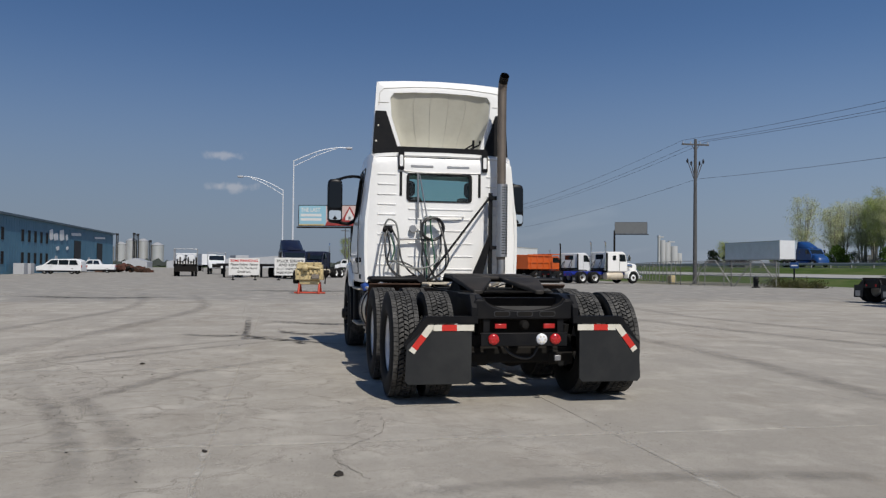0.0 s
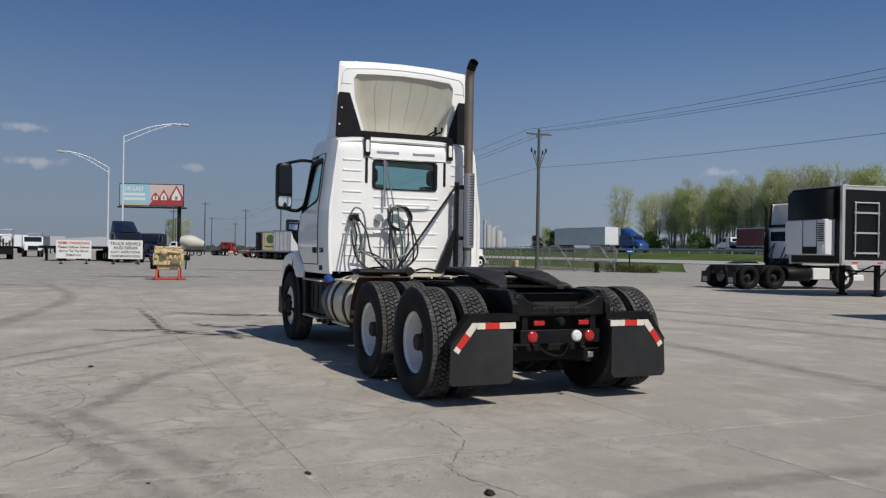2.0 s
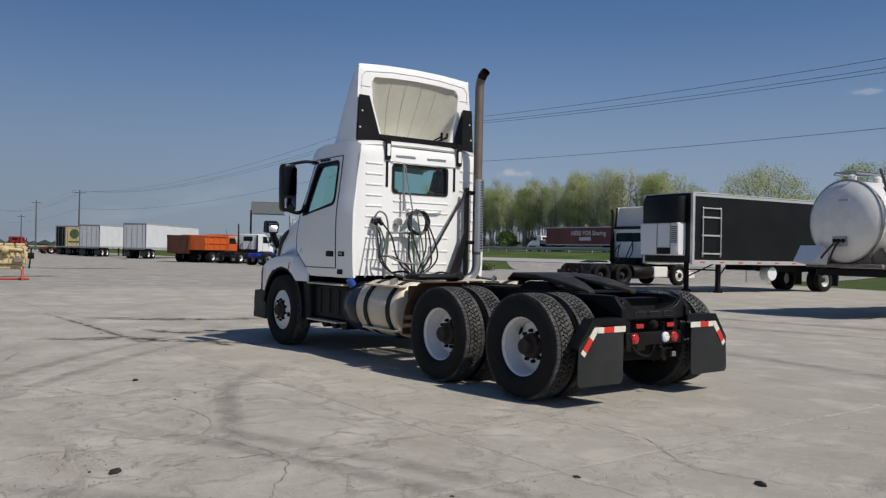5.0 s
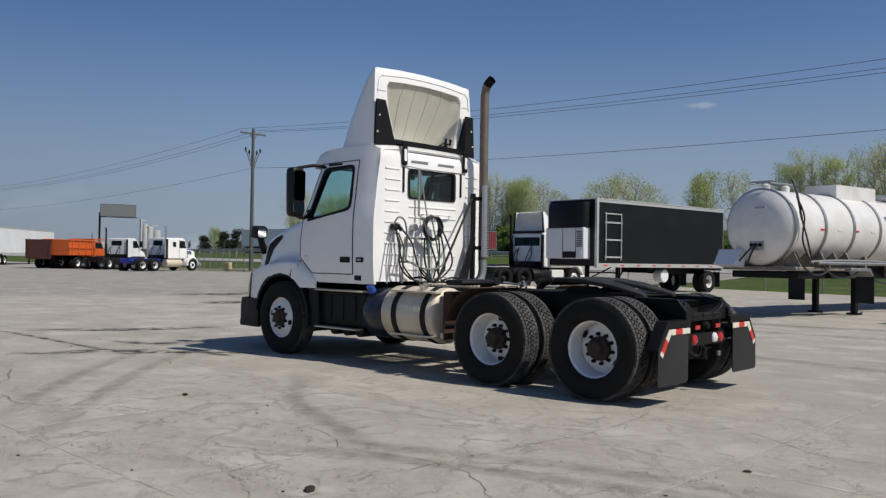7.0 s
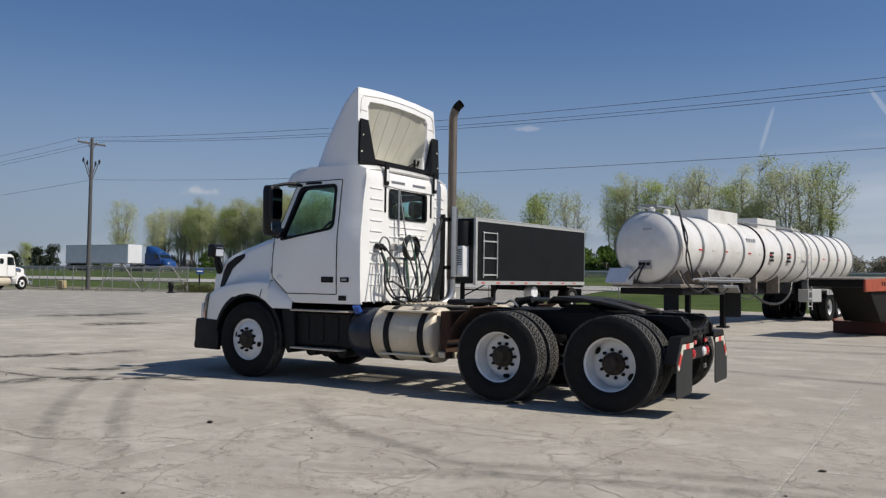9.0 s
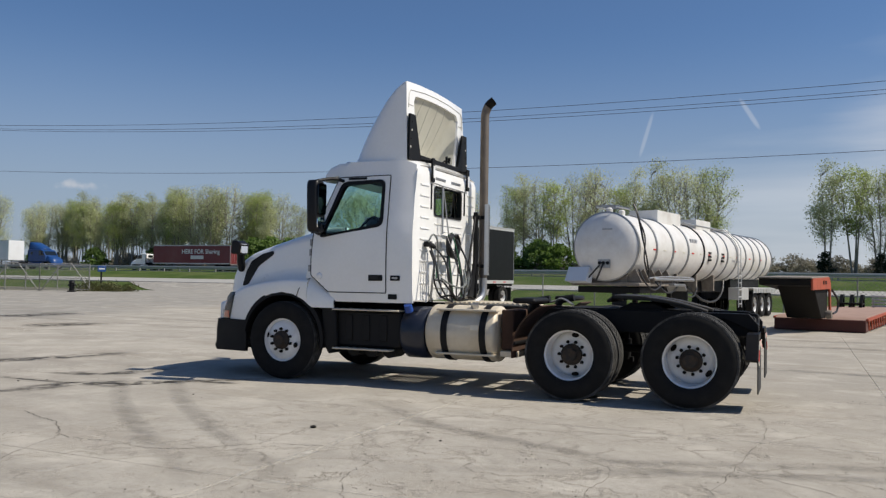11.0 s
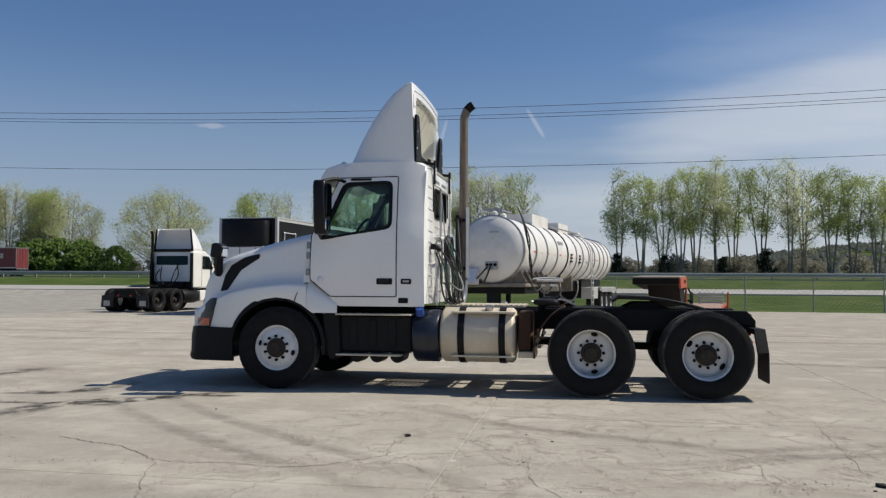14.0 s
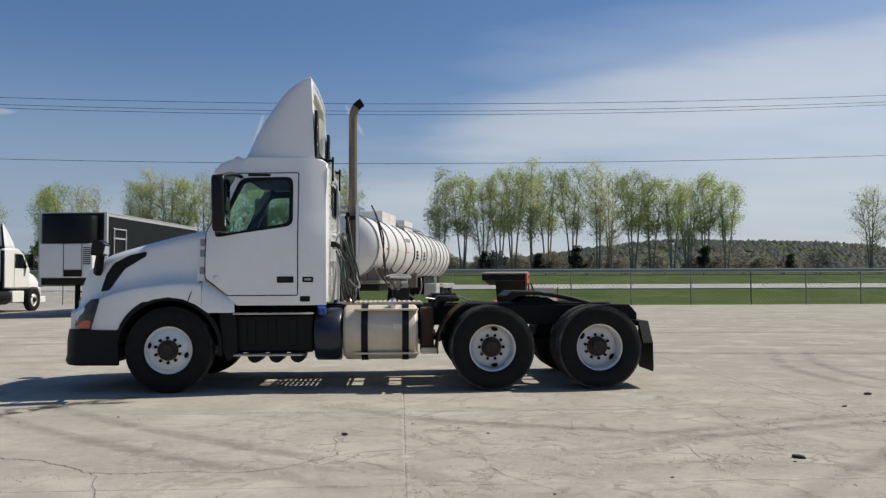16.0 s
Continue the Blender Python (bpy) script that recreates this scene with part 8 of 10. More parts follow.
def words(text, size, mat, parent, loc, name="lettering", width=None):
    """Raised lettering on a board that faces +x."""
    cu = bpy.data.curves.new("lettering", "FONT")
    cu.body, cu.size, cu.align_x, cu.extrude, cu.offset = text, size, "CENTER", 0.004, size * 0.022
    ob = new("lettering_source", cu)
    dg = bpy.context.evaluated_depsgraph_get()
    me = bpy.data.meshes.new_from_object(ob.evaluated_get(dg))
    bpy.data.objects.remove(ob)
    xs_ = [v.co.x for v in me.vertices]
    k = width / (max(xs_) - min(xs_)) if width else 1.0
    me.transform(Matrix.Rotation(radians(90), 4, "Z") @ Matrix.Rotation(radians(90), 4, "X") @ Matrix.Diagonal((k, 1, 1, 1)))
    me.materials.clear()
    me.materials.append(mat)
    w = new(name, me)
    w.parent = parent
    w.matrix_basis = Matrix.Translation(loc)
    return tagged(w, "lettering: " + text.lower())


def yard_sign(m, label, lines, w=2.5, h=1.42, z0=0.42):
    ob = thing("yard_sign", label, "sign", m, "yard signs")
    bm = B()
    box(bm, -0.03, 0.0, -w / 2, w / 2, z0, z0 + h)
    bd = part("board", bm, sign_w, ob, "white painted board")
    for text, z, s, mat, wd in lines:
        words(text, s, mat, bd, (0.004, 0, z0 + z), width=wd)
    for s in (-1, 1):
        bm = B()
        box(bm, -0.1, -0.04, s * w * 0.36 - 0.04, s * w * 0.36 + 0.04, 0.0, z0 + h * 0.8)
        box(bm, -0.5, 0.45, s * w * 0.36 - 0.12, s * w * 0.36 + 0.12, 0.0, 0.08)
        part("foot", bm, plastic, ob)
    return ob


yard_sign(pose(-62.3, -5.1, 0, 0, 0, 4), "white yard sign with red heading and black lines", [
    ("SEMI PARKING", 1.10, 0.30, ink_r, 2.25), ("Please Follow Yellow", 0.80, 0.26, ink_k, 2.2), ("Arrow To The North", 0.50, 0.26, ink_k, 2.1), ("Gravel Lot.", 0.20, 0.26, ink_k, 1.1)])
yard_sign(pose(-62.6, -1.35, 0, 0, 0, 4), "white yard sign with bold black lettering", [
    ("TRUCK SERVICE", 1.10, 0.33, ink_k, 2.3), ("AND REPAIR", 0.77, 0.33, ink_k, 1.85), ("D.O.T. INSPECTIONS", 0.46, 0.25, ink_k, 2.15), ("FRAME MODIFICATIONS", 0.14, 0.25, ink_k, 2.2)], w=2.55, h=1.5)

# ------------------------------------------------------------ blue metal building
bluewall = worn("blue_metal_wall", (0.055, 0.17, 0.26), (0.04, 0.1, 0.15), 0.5, scale=0.4, amount=0.35, fine=4)
roofm = worn("dark_roof_trim", (0.06, 0.10, 0.13), (0.05, 0.06, 0.07), 0.5, scale=1)
bld = thing("workshop_building", "long blue corrugated metal workshop with small windows", "building")
BX0, BX1, BY = -145.0, -55.0, -31.0
bm = B()
box(bm, BX0, BX1, BY - 26, BY, 0, 6.35)
bw = part("wall", bm, bluewall, bld, "blue corrugated metal wall")
bm = B()
n = 0
x = BX0
while x < BX1:
    box(bm, x, x + 0.12, BY, BY + 0.012, 0.2, 6.3)
    x += 0.9
part("corrugation", bm, bluewall, bw, kind="stuff")
bm = B()
prism(bm, [(BY + 0.35, 6.35), (BY + 0.35, 6.6), (BY - 13, 7.6), (BY - 26.3, 6.6), (BY - 26.3, 6.35)], "x", BX0 - 0.3, BX1)
part("roof", bm, roofm, bld, "dark blue roof with eaves")
for x in (-103, -100.5, -98, -95.5, -93, -86, -83, -80, -77):
    for z in (1.1, 3.7):
        bm = B()
        box(bm, x - 0.42, x + 0.42, BY, BY + 0.06, z, z + 1.35)
        wd = part("window", bm, cabgrey, bld)
        bm = B()
        box(bm, x - 0.36, x + 0.36, BY + 0.06, BY + 0.075, z + 0.06, z + 1.29)
        part("pane", bm, soot, wd, "dark window pane")
for x, w_, h_ in ((-107.5, 1.1, 2.2), (-119, 4.0, 4.5), (-134, 4.0, 4.5), (-126.5, 1.1, 2.2)):
    bm = B()
    box(bm, x - w_ / 2, x + w_ / 2, BY, BY + 0.07, 0.0, h_)
    part("door", bm, plastic if h_ > 3 else grey_p, bld, "dark roller door" if h_ > 3 else "grey door")
for x, z, w_, h_ in ((-110, 5.0, 2.4, 1.6), (-107, 4.7, 2.2, 1.1), (-104.8, 4.9, 1.8, 1.5), (-112.6, 4.8, 1.2, 1.0), (-118, 5.4, 6.0, 0.6), (-134, 5.4, 8.0, 0.5), (-108, 3.2, 1.6, 0.7), (-113, 3.3, 1.4, 0.6)):
    bm = B()
    prism(bm, soften([(x - w_ / 2, z - h_ / 2 + 0.2), (x + w_ / 2 - 0.3, z - h_ / 2), (x + w_ / 2, z + h_ / 2 - 0.2), (x - w_ / 2 + 0.3, z + h_ / 2)], 0.3), "y", BY + 0.045, BY + 0.10)
    part("sign_shape", bm, offwhite, bld, "pale plain sign shape on the wall")
for x, c_ in ((-88.5, grey_p), (-91, grey_p)):
    bm = B()
    box(bm, x - 0.7, x + 0.7, BY + 0.6, BY + 1.7, 0.0, 1.2)
    solid("utility_box", bm, c_, "grey utility box by the building wall", "utility box", bevel=0.03)

# scrap pile
rnd = random.Random(5)
bm = B()
for q in range(60):
    c = Vector((-121 + rnd.uniform(-3, 3), -24.6 + rnd.uniform(-3.4, 3.4), 0))
    hh = max(0.15, 1.9 - 0.5 * abs(c.y + 24.6)) * rnd.uniform(0.3, 1)
    mtx = pose(c.x, c.y, hh * 0.5 + 0.1, rnd.uniform(-30, 30), rnd.uniform(-30, 30), rnd.uniform(0, 180))
    b2 = B()
    cbox(b2, (0, 0, 0), (rnd.uniform(0.3, 1.6), rnd.uniform(0.2, 0.7), rnd.uniform(0.2, 0.7)), rnd.choice((0, 0, 1, 2)))
    bmesh.ops.transform(b2, matrix=mtx, verts=b2.verts)
    me_ = bpy.data.meshes.new("t")
    b2.to_mesh(me_)
    b2.free()
    bm.from_mesh(me_)
    bpy.data.meshes.remove(me_)
solid("scrap_pile", bm, [rust, brown_p, soot], "heap of rusty scrap steel and truck parts", "scrap pile", kind="stuff")

# ------------------------------------------------------------ silos far off
silo_m = worn("galvanised_silo", (0.5, 0.5, 0.5), (0.36, 0.36, 0.36), 0.5, metal=0.3, scale=0.2, amount=0.4, fine=2)


def silo(x, y, r, h):
    ob = thing("grain_silo", "pale grey grain silo on the skyline", "silo", pose(x, y, 0), "grain silos")
    bm = B()
    lathe(bm, [(r, 0), (r, h)], (0, 0, 0), "z", 24)
    part("barrel", bm, silo_m, ob)
    bm = B()
    lathe(bm, [(r + 0.2, h), (r * 0.3, h + r * 0.45), (0, h + r * 0.5)], (0, 0, 0), "z", 24)
    part("roof", bm, silo_m, ob)


for x, y, r, h in ((-600, -121, 5.5, 13), (-600, -111, 3.6, 15), (-602, -104.5, 3.6, 17.5), (-602, -96.5, 3.6, 17.5), (-600, -86.5, 4.4, 14.5)):
    silo(x, y, r, h)
for x, y, h in ((-597, -113, 21), (-597, -101.8, 21.5), (-597, -99.4, 21), (-597, -91, 16.5)):
    ob = thing("elevator_leg", "thin dark grain elevator tower", "tower", pose(x, y, 0), "elevator towers")
    bm = B()
    for a in (-0.5, 0.5):
        for b in (-0.5, 0.5):
            box(bm, a - 0.22, a + 0.22, b - 0.22, b + 0.22, 0, h)
    part("post", bm, cabgrey, ob)
    bm = B()
    box(bm, -0.9, 0.9, -0.9, 0.9, h, h + 1.4)
    part("head", bm, cabgrey, ob)
concrete_silo = worn("concrete_silo", (0.42, 0.42, 0.42), (0.3, 0.3, 0.3), 0.8, scale=0.1, amount=0.4, fine=1)
for y, r, h, gallery in ((399.0, 2.8, 31.5, 3.5), (404.0, 2.8, 29.5, 0.0), (412.0, 3.8, 25.5, 4.5), (418.0, 3.0, 18.0, 0.0)):
    ob = thing("grain_elevator", "tall pale concrete grain elevator beyond the highway", "silo", pose(-800, y, 0), "grain elevators")
    bm = B()
    lathe(bm, [(r, 0), (r, h), (r * 0.9, h + 0.6), (0, h + 0.8)], (0, 0, 0), "z", 20)
    part("barrel", bm, concrete_silo, ob)
    if gallery:
        bm = B()
        box(bm, -1.2, 1.2, -r - 2.6, -r - 0.6, 0, h + 6)
        part("leg_tower", bm, silo_m, ob, "grey elevator leg tower")
        bm = B()
        box(bm, -1.4, 1.4, -r - 2.8, 0.4, h + gallery, h + gallery + 1.3)
        part("spout_gallery", bm, silo_m, ob)
for x, y, w_, h_, c_ in ((-300, -36, 10, 2.2, grey_p), (-310, -20, 16, 2.4, grey_p), (-290, -50, 8, 2.0, grey_p), (-330, 0, 30, 4, grey_p), (-300, 120, 24, 5, grey_p)):
    bm = B()
    prism(bm, [(y - w_ / 2, 0), (y + w_ / 2, 0), (y + w_ / 2, h_), (y, h_ + 1.2), (y - w_ / 2, h_)], "x", x - 6, x + 6)
    solid("farm_shed", bm, c_, "low pale shed on the skyline", "shed", "farm sheds")

# ------------------------------------------------------------ lamp posts, poles and wires
fence_m = worn("weathered_fence", (0.30, 0.295, 0.28), (0.2, 0.18, 0.15), 0.55, metal=0.5, scale=2, amount=0.4)
galv = worn("galvanised_pole", (0.68, 0.70, 0.73), (0.5, 0.5, 0.5), 0.45, metal=0.15, scale=1, amount=0.3)
pole_wood = worn("creosote_pole", (0.083, 0.082, 0.082), (0.145, 0.142, 0.14), 0.9, scale=3, amount=0.5)
cable_m = principled("cable", (0.03, 0.03, 0.032), 0.6)


def street_lamp(x, y, h, arm):
    ob = thing("street_lamp", "tall galvanised street lamp with a truss arm", "street lamp", pose(x, y, 0), "street lamps")
    bm = B()
    tube(bm, [(0, 0, 0), (0, 0, h)], [0.13, 0.075], 12)
    part("pole", bm, galv, ob)
    bm = B()
    tube(bm, smooth_path([(0, 0, h - 0.1), (0, arm * 0.45, h + 1.15), (0, arm * 0.8, h + 1.65), (0, arm, h + 1.7)], 5), 0.055)
    tube(bm, smooth_path([(0, 0, h - 0.75), (0, arm * 0.45, h + 0.7), (0, arm * 0.8, h + 1.55)], 5), 0.042)
    rod(bm, (0, arm * 0.42, h + 0.62), (0, arm * 0.42, h + 1.1), 0.03)
    part("arm", bm, galv, ob)
    bm = B()
    lathe(bm, [(0, -0.45), (0.10, -0.42), (0.17, -0.1), (0.15, 0.35), (0, 0.42)], (0, arm + 0.3 * math.copysign(1, arm), h + 1.66), "y", 14)
    part("lamp_head", bm, grey_p, ob)


street_lamp(-90, -0.7, 13.7, 6.2)
street_lamp(-110, -1.8, 12.0, -5.6)


def billboard(m, label, w, h, z0, face, post_y):
    ob = thing("billboard", label, "billboard", m, "billboards")
    bm = B()
    box(bm, -0.5, 0.0, -w / 2, w / 2, z0, z0 + h)
    p = part("panel", bm, cabgrey, ob)
    bm = B()
    rod(bm, (-0.6, post_y, 0), (-0.6, post_y, z0 + h * 0.3), 0.5, seg=16)
    part("post", bm, soot, ob)
    bm = B()
    box(bm, -0.6, 0.9, -w / 2 - 0.2, w / 2 + 0.8, z0 - 0.5, z0 - 0.15)
    part("catwalk", bm, soot, ob)
    face(p, w, h, z0)
    return ob


sky_ad = worn("billboard_blue", (0.30, 0.52, 0.62), (0.2, 0.4, 0.5), 0.6, scale=0.3, amount=0.3)


# dark grey for the blank sheet and the painted windows
blank_m = worn("grey_billboard_sheet", (0.17, 0.175, 0.18), (0.12, 0.12, 0.12), 0.7, scale=0.4, amount=0.4)
blush = worn("billboard_blush", (0.62, 0.46, 0.42), (0.5, 0.42, 0.40), 0.6, scale=0.4, amount=0.4)
ad_red = worn("billboard_red", (0.36, 0.045, 0.04), (0.22, 0.03, 0.03), 0.6, scale=0.6, amount=0.5)


def ad_face(p, w, h, z0):
    bm = B()
    box(bm, 0.0, 0.02, -w / 2 + 0.2, w / 2 - 0.2, z0 + 0.2, z0 + h - 0.2)
    part("poster", bm, sky_ad, p)
    bm = B()
    box(bm, 0.02, 0.03, -w / 2 + 0.2, -w * 0.05, z0 + 0.2, z0 + 0.6)
    part("yellow_band", bm, yellow_p, p)
    words("THE LAST", h * 0.26, sign_w, p, (0.03, -w * 0.29, z0 + h * 0.68), width=w * 0.34)
    for q, ww in ((0.46, 0.36), (0.26, 0.36)):
        bm = B()
        box(bm, 0.02, 0.03, -w * 0.46, -w * 0.46 + w * ww, z0 + h * q, z0 + h * (q + 0.12))
        part("text_bar", bm, sign_w, p)
    bm = B()
    box(bm, 0.021, 0.026, -0.02 * w, w / 2 - 0.2, z0 + 0.25, z0 + h - 0.2)
    part("pale_field", bm, blush, p)
    bm = B()
    prism(bm, [(-0.04 * w, z0 + 0.22), (w * 0.488, z0 + 0.22), (w * 0.488, z0 + h * 0.30), (w * 0.40, z0 + h * 0.27), (w * 0.30, z0 + h * 0.33), (w * 0.02, z0 + h * 0.30)], "x", 0.027, 0.036)
    part("red_roof", bm, ad_red, p)
    for yc, s_, top in ((0.06, 0.11, 0.62), (0.19, 0.13, 0.76), (0.385, 0.20, 0.95)):
        bm = B()
        prism(bm, [(w * (yc - s_ * 0.62), z0 + h * 0.28), (w * (yc + s_ * 0.62), z0 + h * 0.28), (w * (yc + s_ * 0.5), z0 + h * 0.46), (w * yc, z0 + h * top), (w * (yc - s_ * 0.5), z0 + h * 0.46)], "x", 0.036, 0.041)
        g = part("gable_roof", bm, ad_red, p)
        bm = B()
        prism(bm, [(w * (yc - s_ * 0.36), z0 + h * 0.29), (w * (yc + s_ * 0.36), z0 + h * 0.29), (w * (yc + s_ * 0.36), z0 + h * 0.44), (w * yc, z0 + h * (top - 0.13)), (w * (yc - s_ * 0.36), z0 + h * 0.44)], "x", 0.041, 0.046)
        part("gable_wall", bm, sign_w, g)
        bm = B()
        box(bm, 0.046, 0.049, w * (yc - s_ * 0.1), w * (yc + s_ * 0.1), z0 + h * 0.32, z0 + h * 0.46)
        part("painted_window", bm, blank_m, g)


def blank_face(p, w, h, z0):
    bm = B()
    box(bm, 0.0, 0.03, -w / 2 + 0.15, w / 2 - 0.15, z0 + 0.15, z0 + h - 0.15)
    part("poster", bm, blank_m, p)


billboard(pose(-220, 10.75, 0, 0, 0, -18), "roadside billboard with a red-roofed house picture", 16.4, 5.9, 12.2, ad_face, 7.0)
billboard(pose(-400, 182, 0, 0, 0, -22), "blank grey roadside billboard on one post", 17.0, 6.3, 20.0, blank_face, -8.6)


def power_pole(x, y, h, arms=True):
    ob = thing("utility_pole", "grey weathered wooden power pole with cross arm and insulators", "utility pole", pose(x, y, land(x, y)), "utility poles")
    bm = B()
    tube(bm, [(0, 0, -0.2), (0, 0, h)], [0.19, 0.12], 12)
    p = part("pole", bm, pole_wood, ob)
    bm = B()
    box(bm, -0.06, 0.06, -1.3, 1.3, h - 0.55, h - 0.42)
    part("cross_arm", bm, pole_wood, p)
    for y_ in (-1.2, -0.45, 0.45, 1.2):
        bm = B()
        rod(bm, (0, y_, h - 0.42), (0, y_, h - 0.22), 0.045, seg=8)
        part("insulator", bm, grey_p, p)
    if arms:
        for s in (-1, 1):
            bm = B()
            rod(bm, (0, 0.35 * s, h - 0.55), (0, 0.08 * s, h - 0.95), 0.03)
            part("arm_brace", bm, pole_wood, p)
            for out_, low, top in ((0.95, 3.6, 1.75), (0.5, 3.3, 1.95)):
                bm = B()
                rod(bm, (0, 0.1 * s, h - low), (0, out_ * s * 0.72, h - top - 0.35), 0.035)
                b_ = part("switch_bracket", bm, pole_wood, p)
                bm = B()
                lathe(bm, [(0, -0.22), (0.05, -0.22), (0.05, -0.12), (0.1, -0.1), (0.1, -0.05), (0.05, -0.02), (0.1, 0.02), (0.1, 0.07), (0.05, 0.1), (0.05, 0.2), (0, 0.2)], (0, out_ * s * 0.8, h - top - 0.2), "z", 10)
                part("cutout_insulator", bm, cabgrey, b_)
    return ob


POLES = [(-58.5, 33.8, 12.9), (47.0, 33.0, 12.9), (-165.0, 33.0, 12.2), (-275, 33.5, 12.0), (150, 33, 12.6)]
for x, y, h in POLES:
    power_pole(x, y, h, x == -58.5)
for (x0, y0, h0), (x1, y1, h1) in ((POLES[0], POLES[1]), (POLES[2], POLES[0]), (POLES[3], POLES[2]), (POLES[1], POLES[4])):
    for dy, dz, sag in ((-1.2, -0.2, 2.0), (0.45, -0.2, 2.05), (1.2, -0.2, 2.1), (0.15, -3.6, 1.6)):
        bm = B()
        pts = []
        for k in range(25):
            t = k / 24
            pts.append((lerp(x0, x1, t), lerp(y0, y1, t) + dy, lerp(h0, h1, t) + dz - sag * 4 * t * (1 - t)))
        tube(bm, pts, 0.013, 5)
        solid("overhead_cable", bm, cable_m, "thin black overhead cable between poles", "cable", "overhead cables")
for x, y, h in ((-190, 30, 11), (-230, 34, 9), (-172, 12, 9.5), (-210, 16, 9), (-185, 20, 12)):
    ob = thing("utility_pole", "thin distant pole on the skyline", "utility pole", pose(x, y, 0), "utility poles")
    bm = B()
    tube(bm, [(0, 0, 0), (0, 0, h)], [0.18, 0.1], 8)
    box(bm, -0.05, 0.05, -0.9, 0.9, h - 0.6, h - 0.45)
    part("pole", bm, pole_wood, ob)

# ------------------------------------------------------------ fences
def post_fence(name, label, pts, h, rails=(1.0,), gap=3.0, mesh=True):
    ob = thing(name, label, "fence", group="fences")
    for (x0, y0), (x1, y1) in zip(pts, pts[1:]):
        d = math.dist((x0, y0), (x1, y1))
        n_ = max(1, round(d / gap))
        for k in range(n_ + 1):
            x, y = lerp(x0, x1, k / n_), lerp(y0, y1, k / n_)
            bm = B()
            rod(bm, (x, y, land(x, y) - 0.1), (x, y, h + 0.04), 0.035, seg=8)
            part("post", bm, fence_m, ob)
        for r_ in rails:
            bm = B()
            rod(bm, (x0, y0, h * r_), (x1, y1, h * r_), 0.024, seg=6)
            part("rail", bm, fence_m, ob)
        if mesh:
            bm = B()
            u = Vector((x1 - x0, y1 - y0, 0)).normalized()
            w = Vector((-u.y, u.x, 0)) * 0.004
            nn = int((d + h) / 0.22)
            for sgn in (1, -1):
                for k in range(nn):
                    a = k * 0.22 - (h if sgn > 0 else 0)
                    p0, p1 = max(a, 0), min(a + h, d)
                    if p1 <= p0:
                        continue
                    z0 = 0.06 + (p0 - a) / h * (h - 0.08)
                    z1 = 0.06 + (p1 - a) / h * (h - 0.08)
                    if sgn < 0:
                        z0, z1 = h - z0 + 0.04, h - z1 + 0.04
                    A = Vector((x0, y0, z0)) + u * p0
                    C = Vector((x0, y0, z1)) + u * p1
                    t_ = Vector((0, 0, 0.008))
                    vs = [bm.verts.new(v) for v in (A - t_, C - t_, C + t_, A + t_)]
                    bm.faces.new(vs)
            part("chain_link", bm, fence_m, ob, "grey chain-link mesh", kind="stuff")
    return ob


post_fence("chain_link_fence", "grey chain-link fence along the yard edge", [(-21.5, 36.2), (-6, 32.4), (16, 31.0), (60, 29.9)], 1.68, (1.0, ))
post_fence("gate_fence", "grey chain-link gate and fence with a top rail", [(-84, 40.0), (-53.5, 29.8), (-48.4, 31.3), (-46.0, 33.5)], 1.95, (1.0, 0.06), 2.5)
post_fence("gate_fence", "grey chain-link gate leaf folded back on the verge", [(-52.6, 30.9), (-46.9, 34.3)], 1.85, (1.0, 0.5, 0.1), 2.4)
for (x, y) in ((-50.6, 30.9), (-47.6, 32.9)):
    ob = thing("gate_brace", "leaning grey gate frame", "gate", pose(x, y, 0, 0, 0, 38))
    bm = B()
    rod(bm, (-1.7, 0, 0.0), (-0.3, 0, 2.0), 0.04)
    rod(bm, (1.7, 0, 0.0), (0.3, 0, 2.0), 0.04)
    rod(bm, (-0.3, 0, 2.0), (0.3, 0, 2.0), 0.04)
    part("frame", bm, fence_m, ob)
bm = B()
prism(bm, rounded(-0.35, 0.35, 0.0, 0.75, 0.12), "y", -0.2, 0.2)
solid("yellow_marker", bm, yellow_p, "yellow plastic ground marker in the grass", "marker", bevel=0.05, m=pose(-59.2, 31.9, 0.0))
bm = B()
lathe(bm, [(0, 0), (0.3, 0.0), (0.3, 0.1), (0.17, 0.15), (0.17, 0.65), (0.22, 0.68), (0.16, 0.82), (0, 0.88)], (0, 0, 0), "z", 16)
rod(bm, (-0.3, 0, 0.5), (0.3, 0, 0.5), 0.08)
solid("hydrant", bm, plastic, "dark hydrant by the gate", "hydrant", m=pose(-45.6, 31.6, -0.04))
post_sign = thing("post_sign", "small blue sign on a dark post by the drive", "sign", pose(-47.5, 36.0, land(-47.5, 36.0), 0, 0, -28))
bm = B()
rod(bm, (0, 0, -0.1), (0, 0, 1.75), 0.06)
part("post", bm, plastic, post_sign)
bm = B()
box(bm, 0.04, 0.1, -0.3, 0.3, 1.5, 1.95)
part("board", bm, skyblue_p, post_sign, "faded blue board", bevel=0.02)
bm = B()
box(bm, 0.102, 0.106, -0.22, 0.22, 1.68, 1.76)
part("text_bar", bm, sign_w, post_sign)

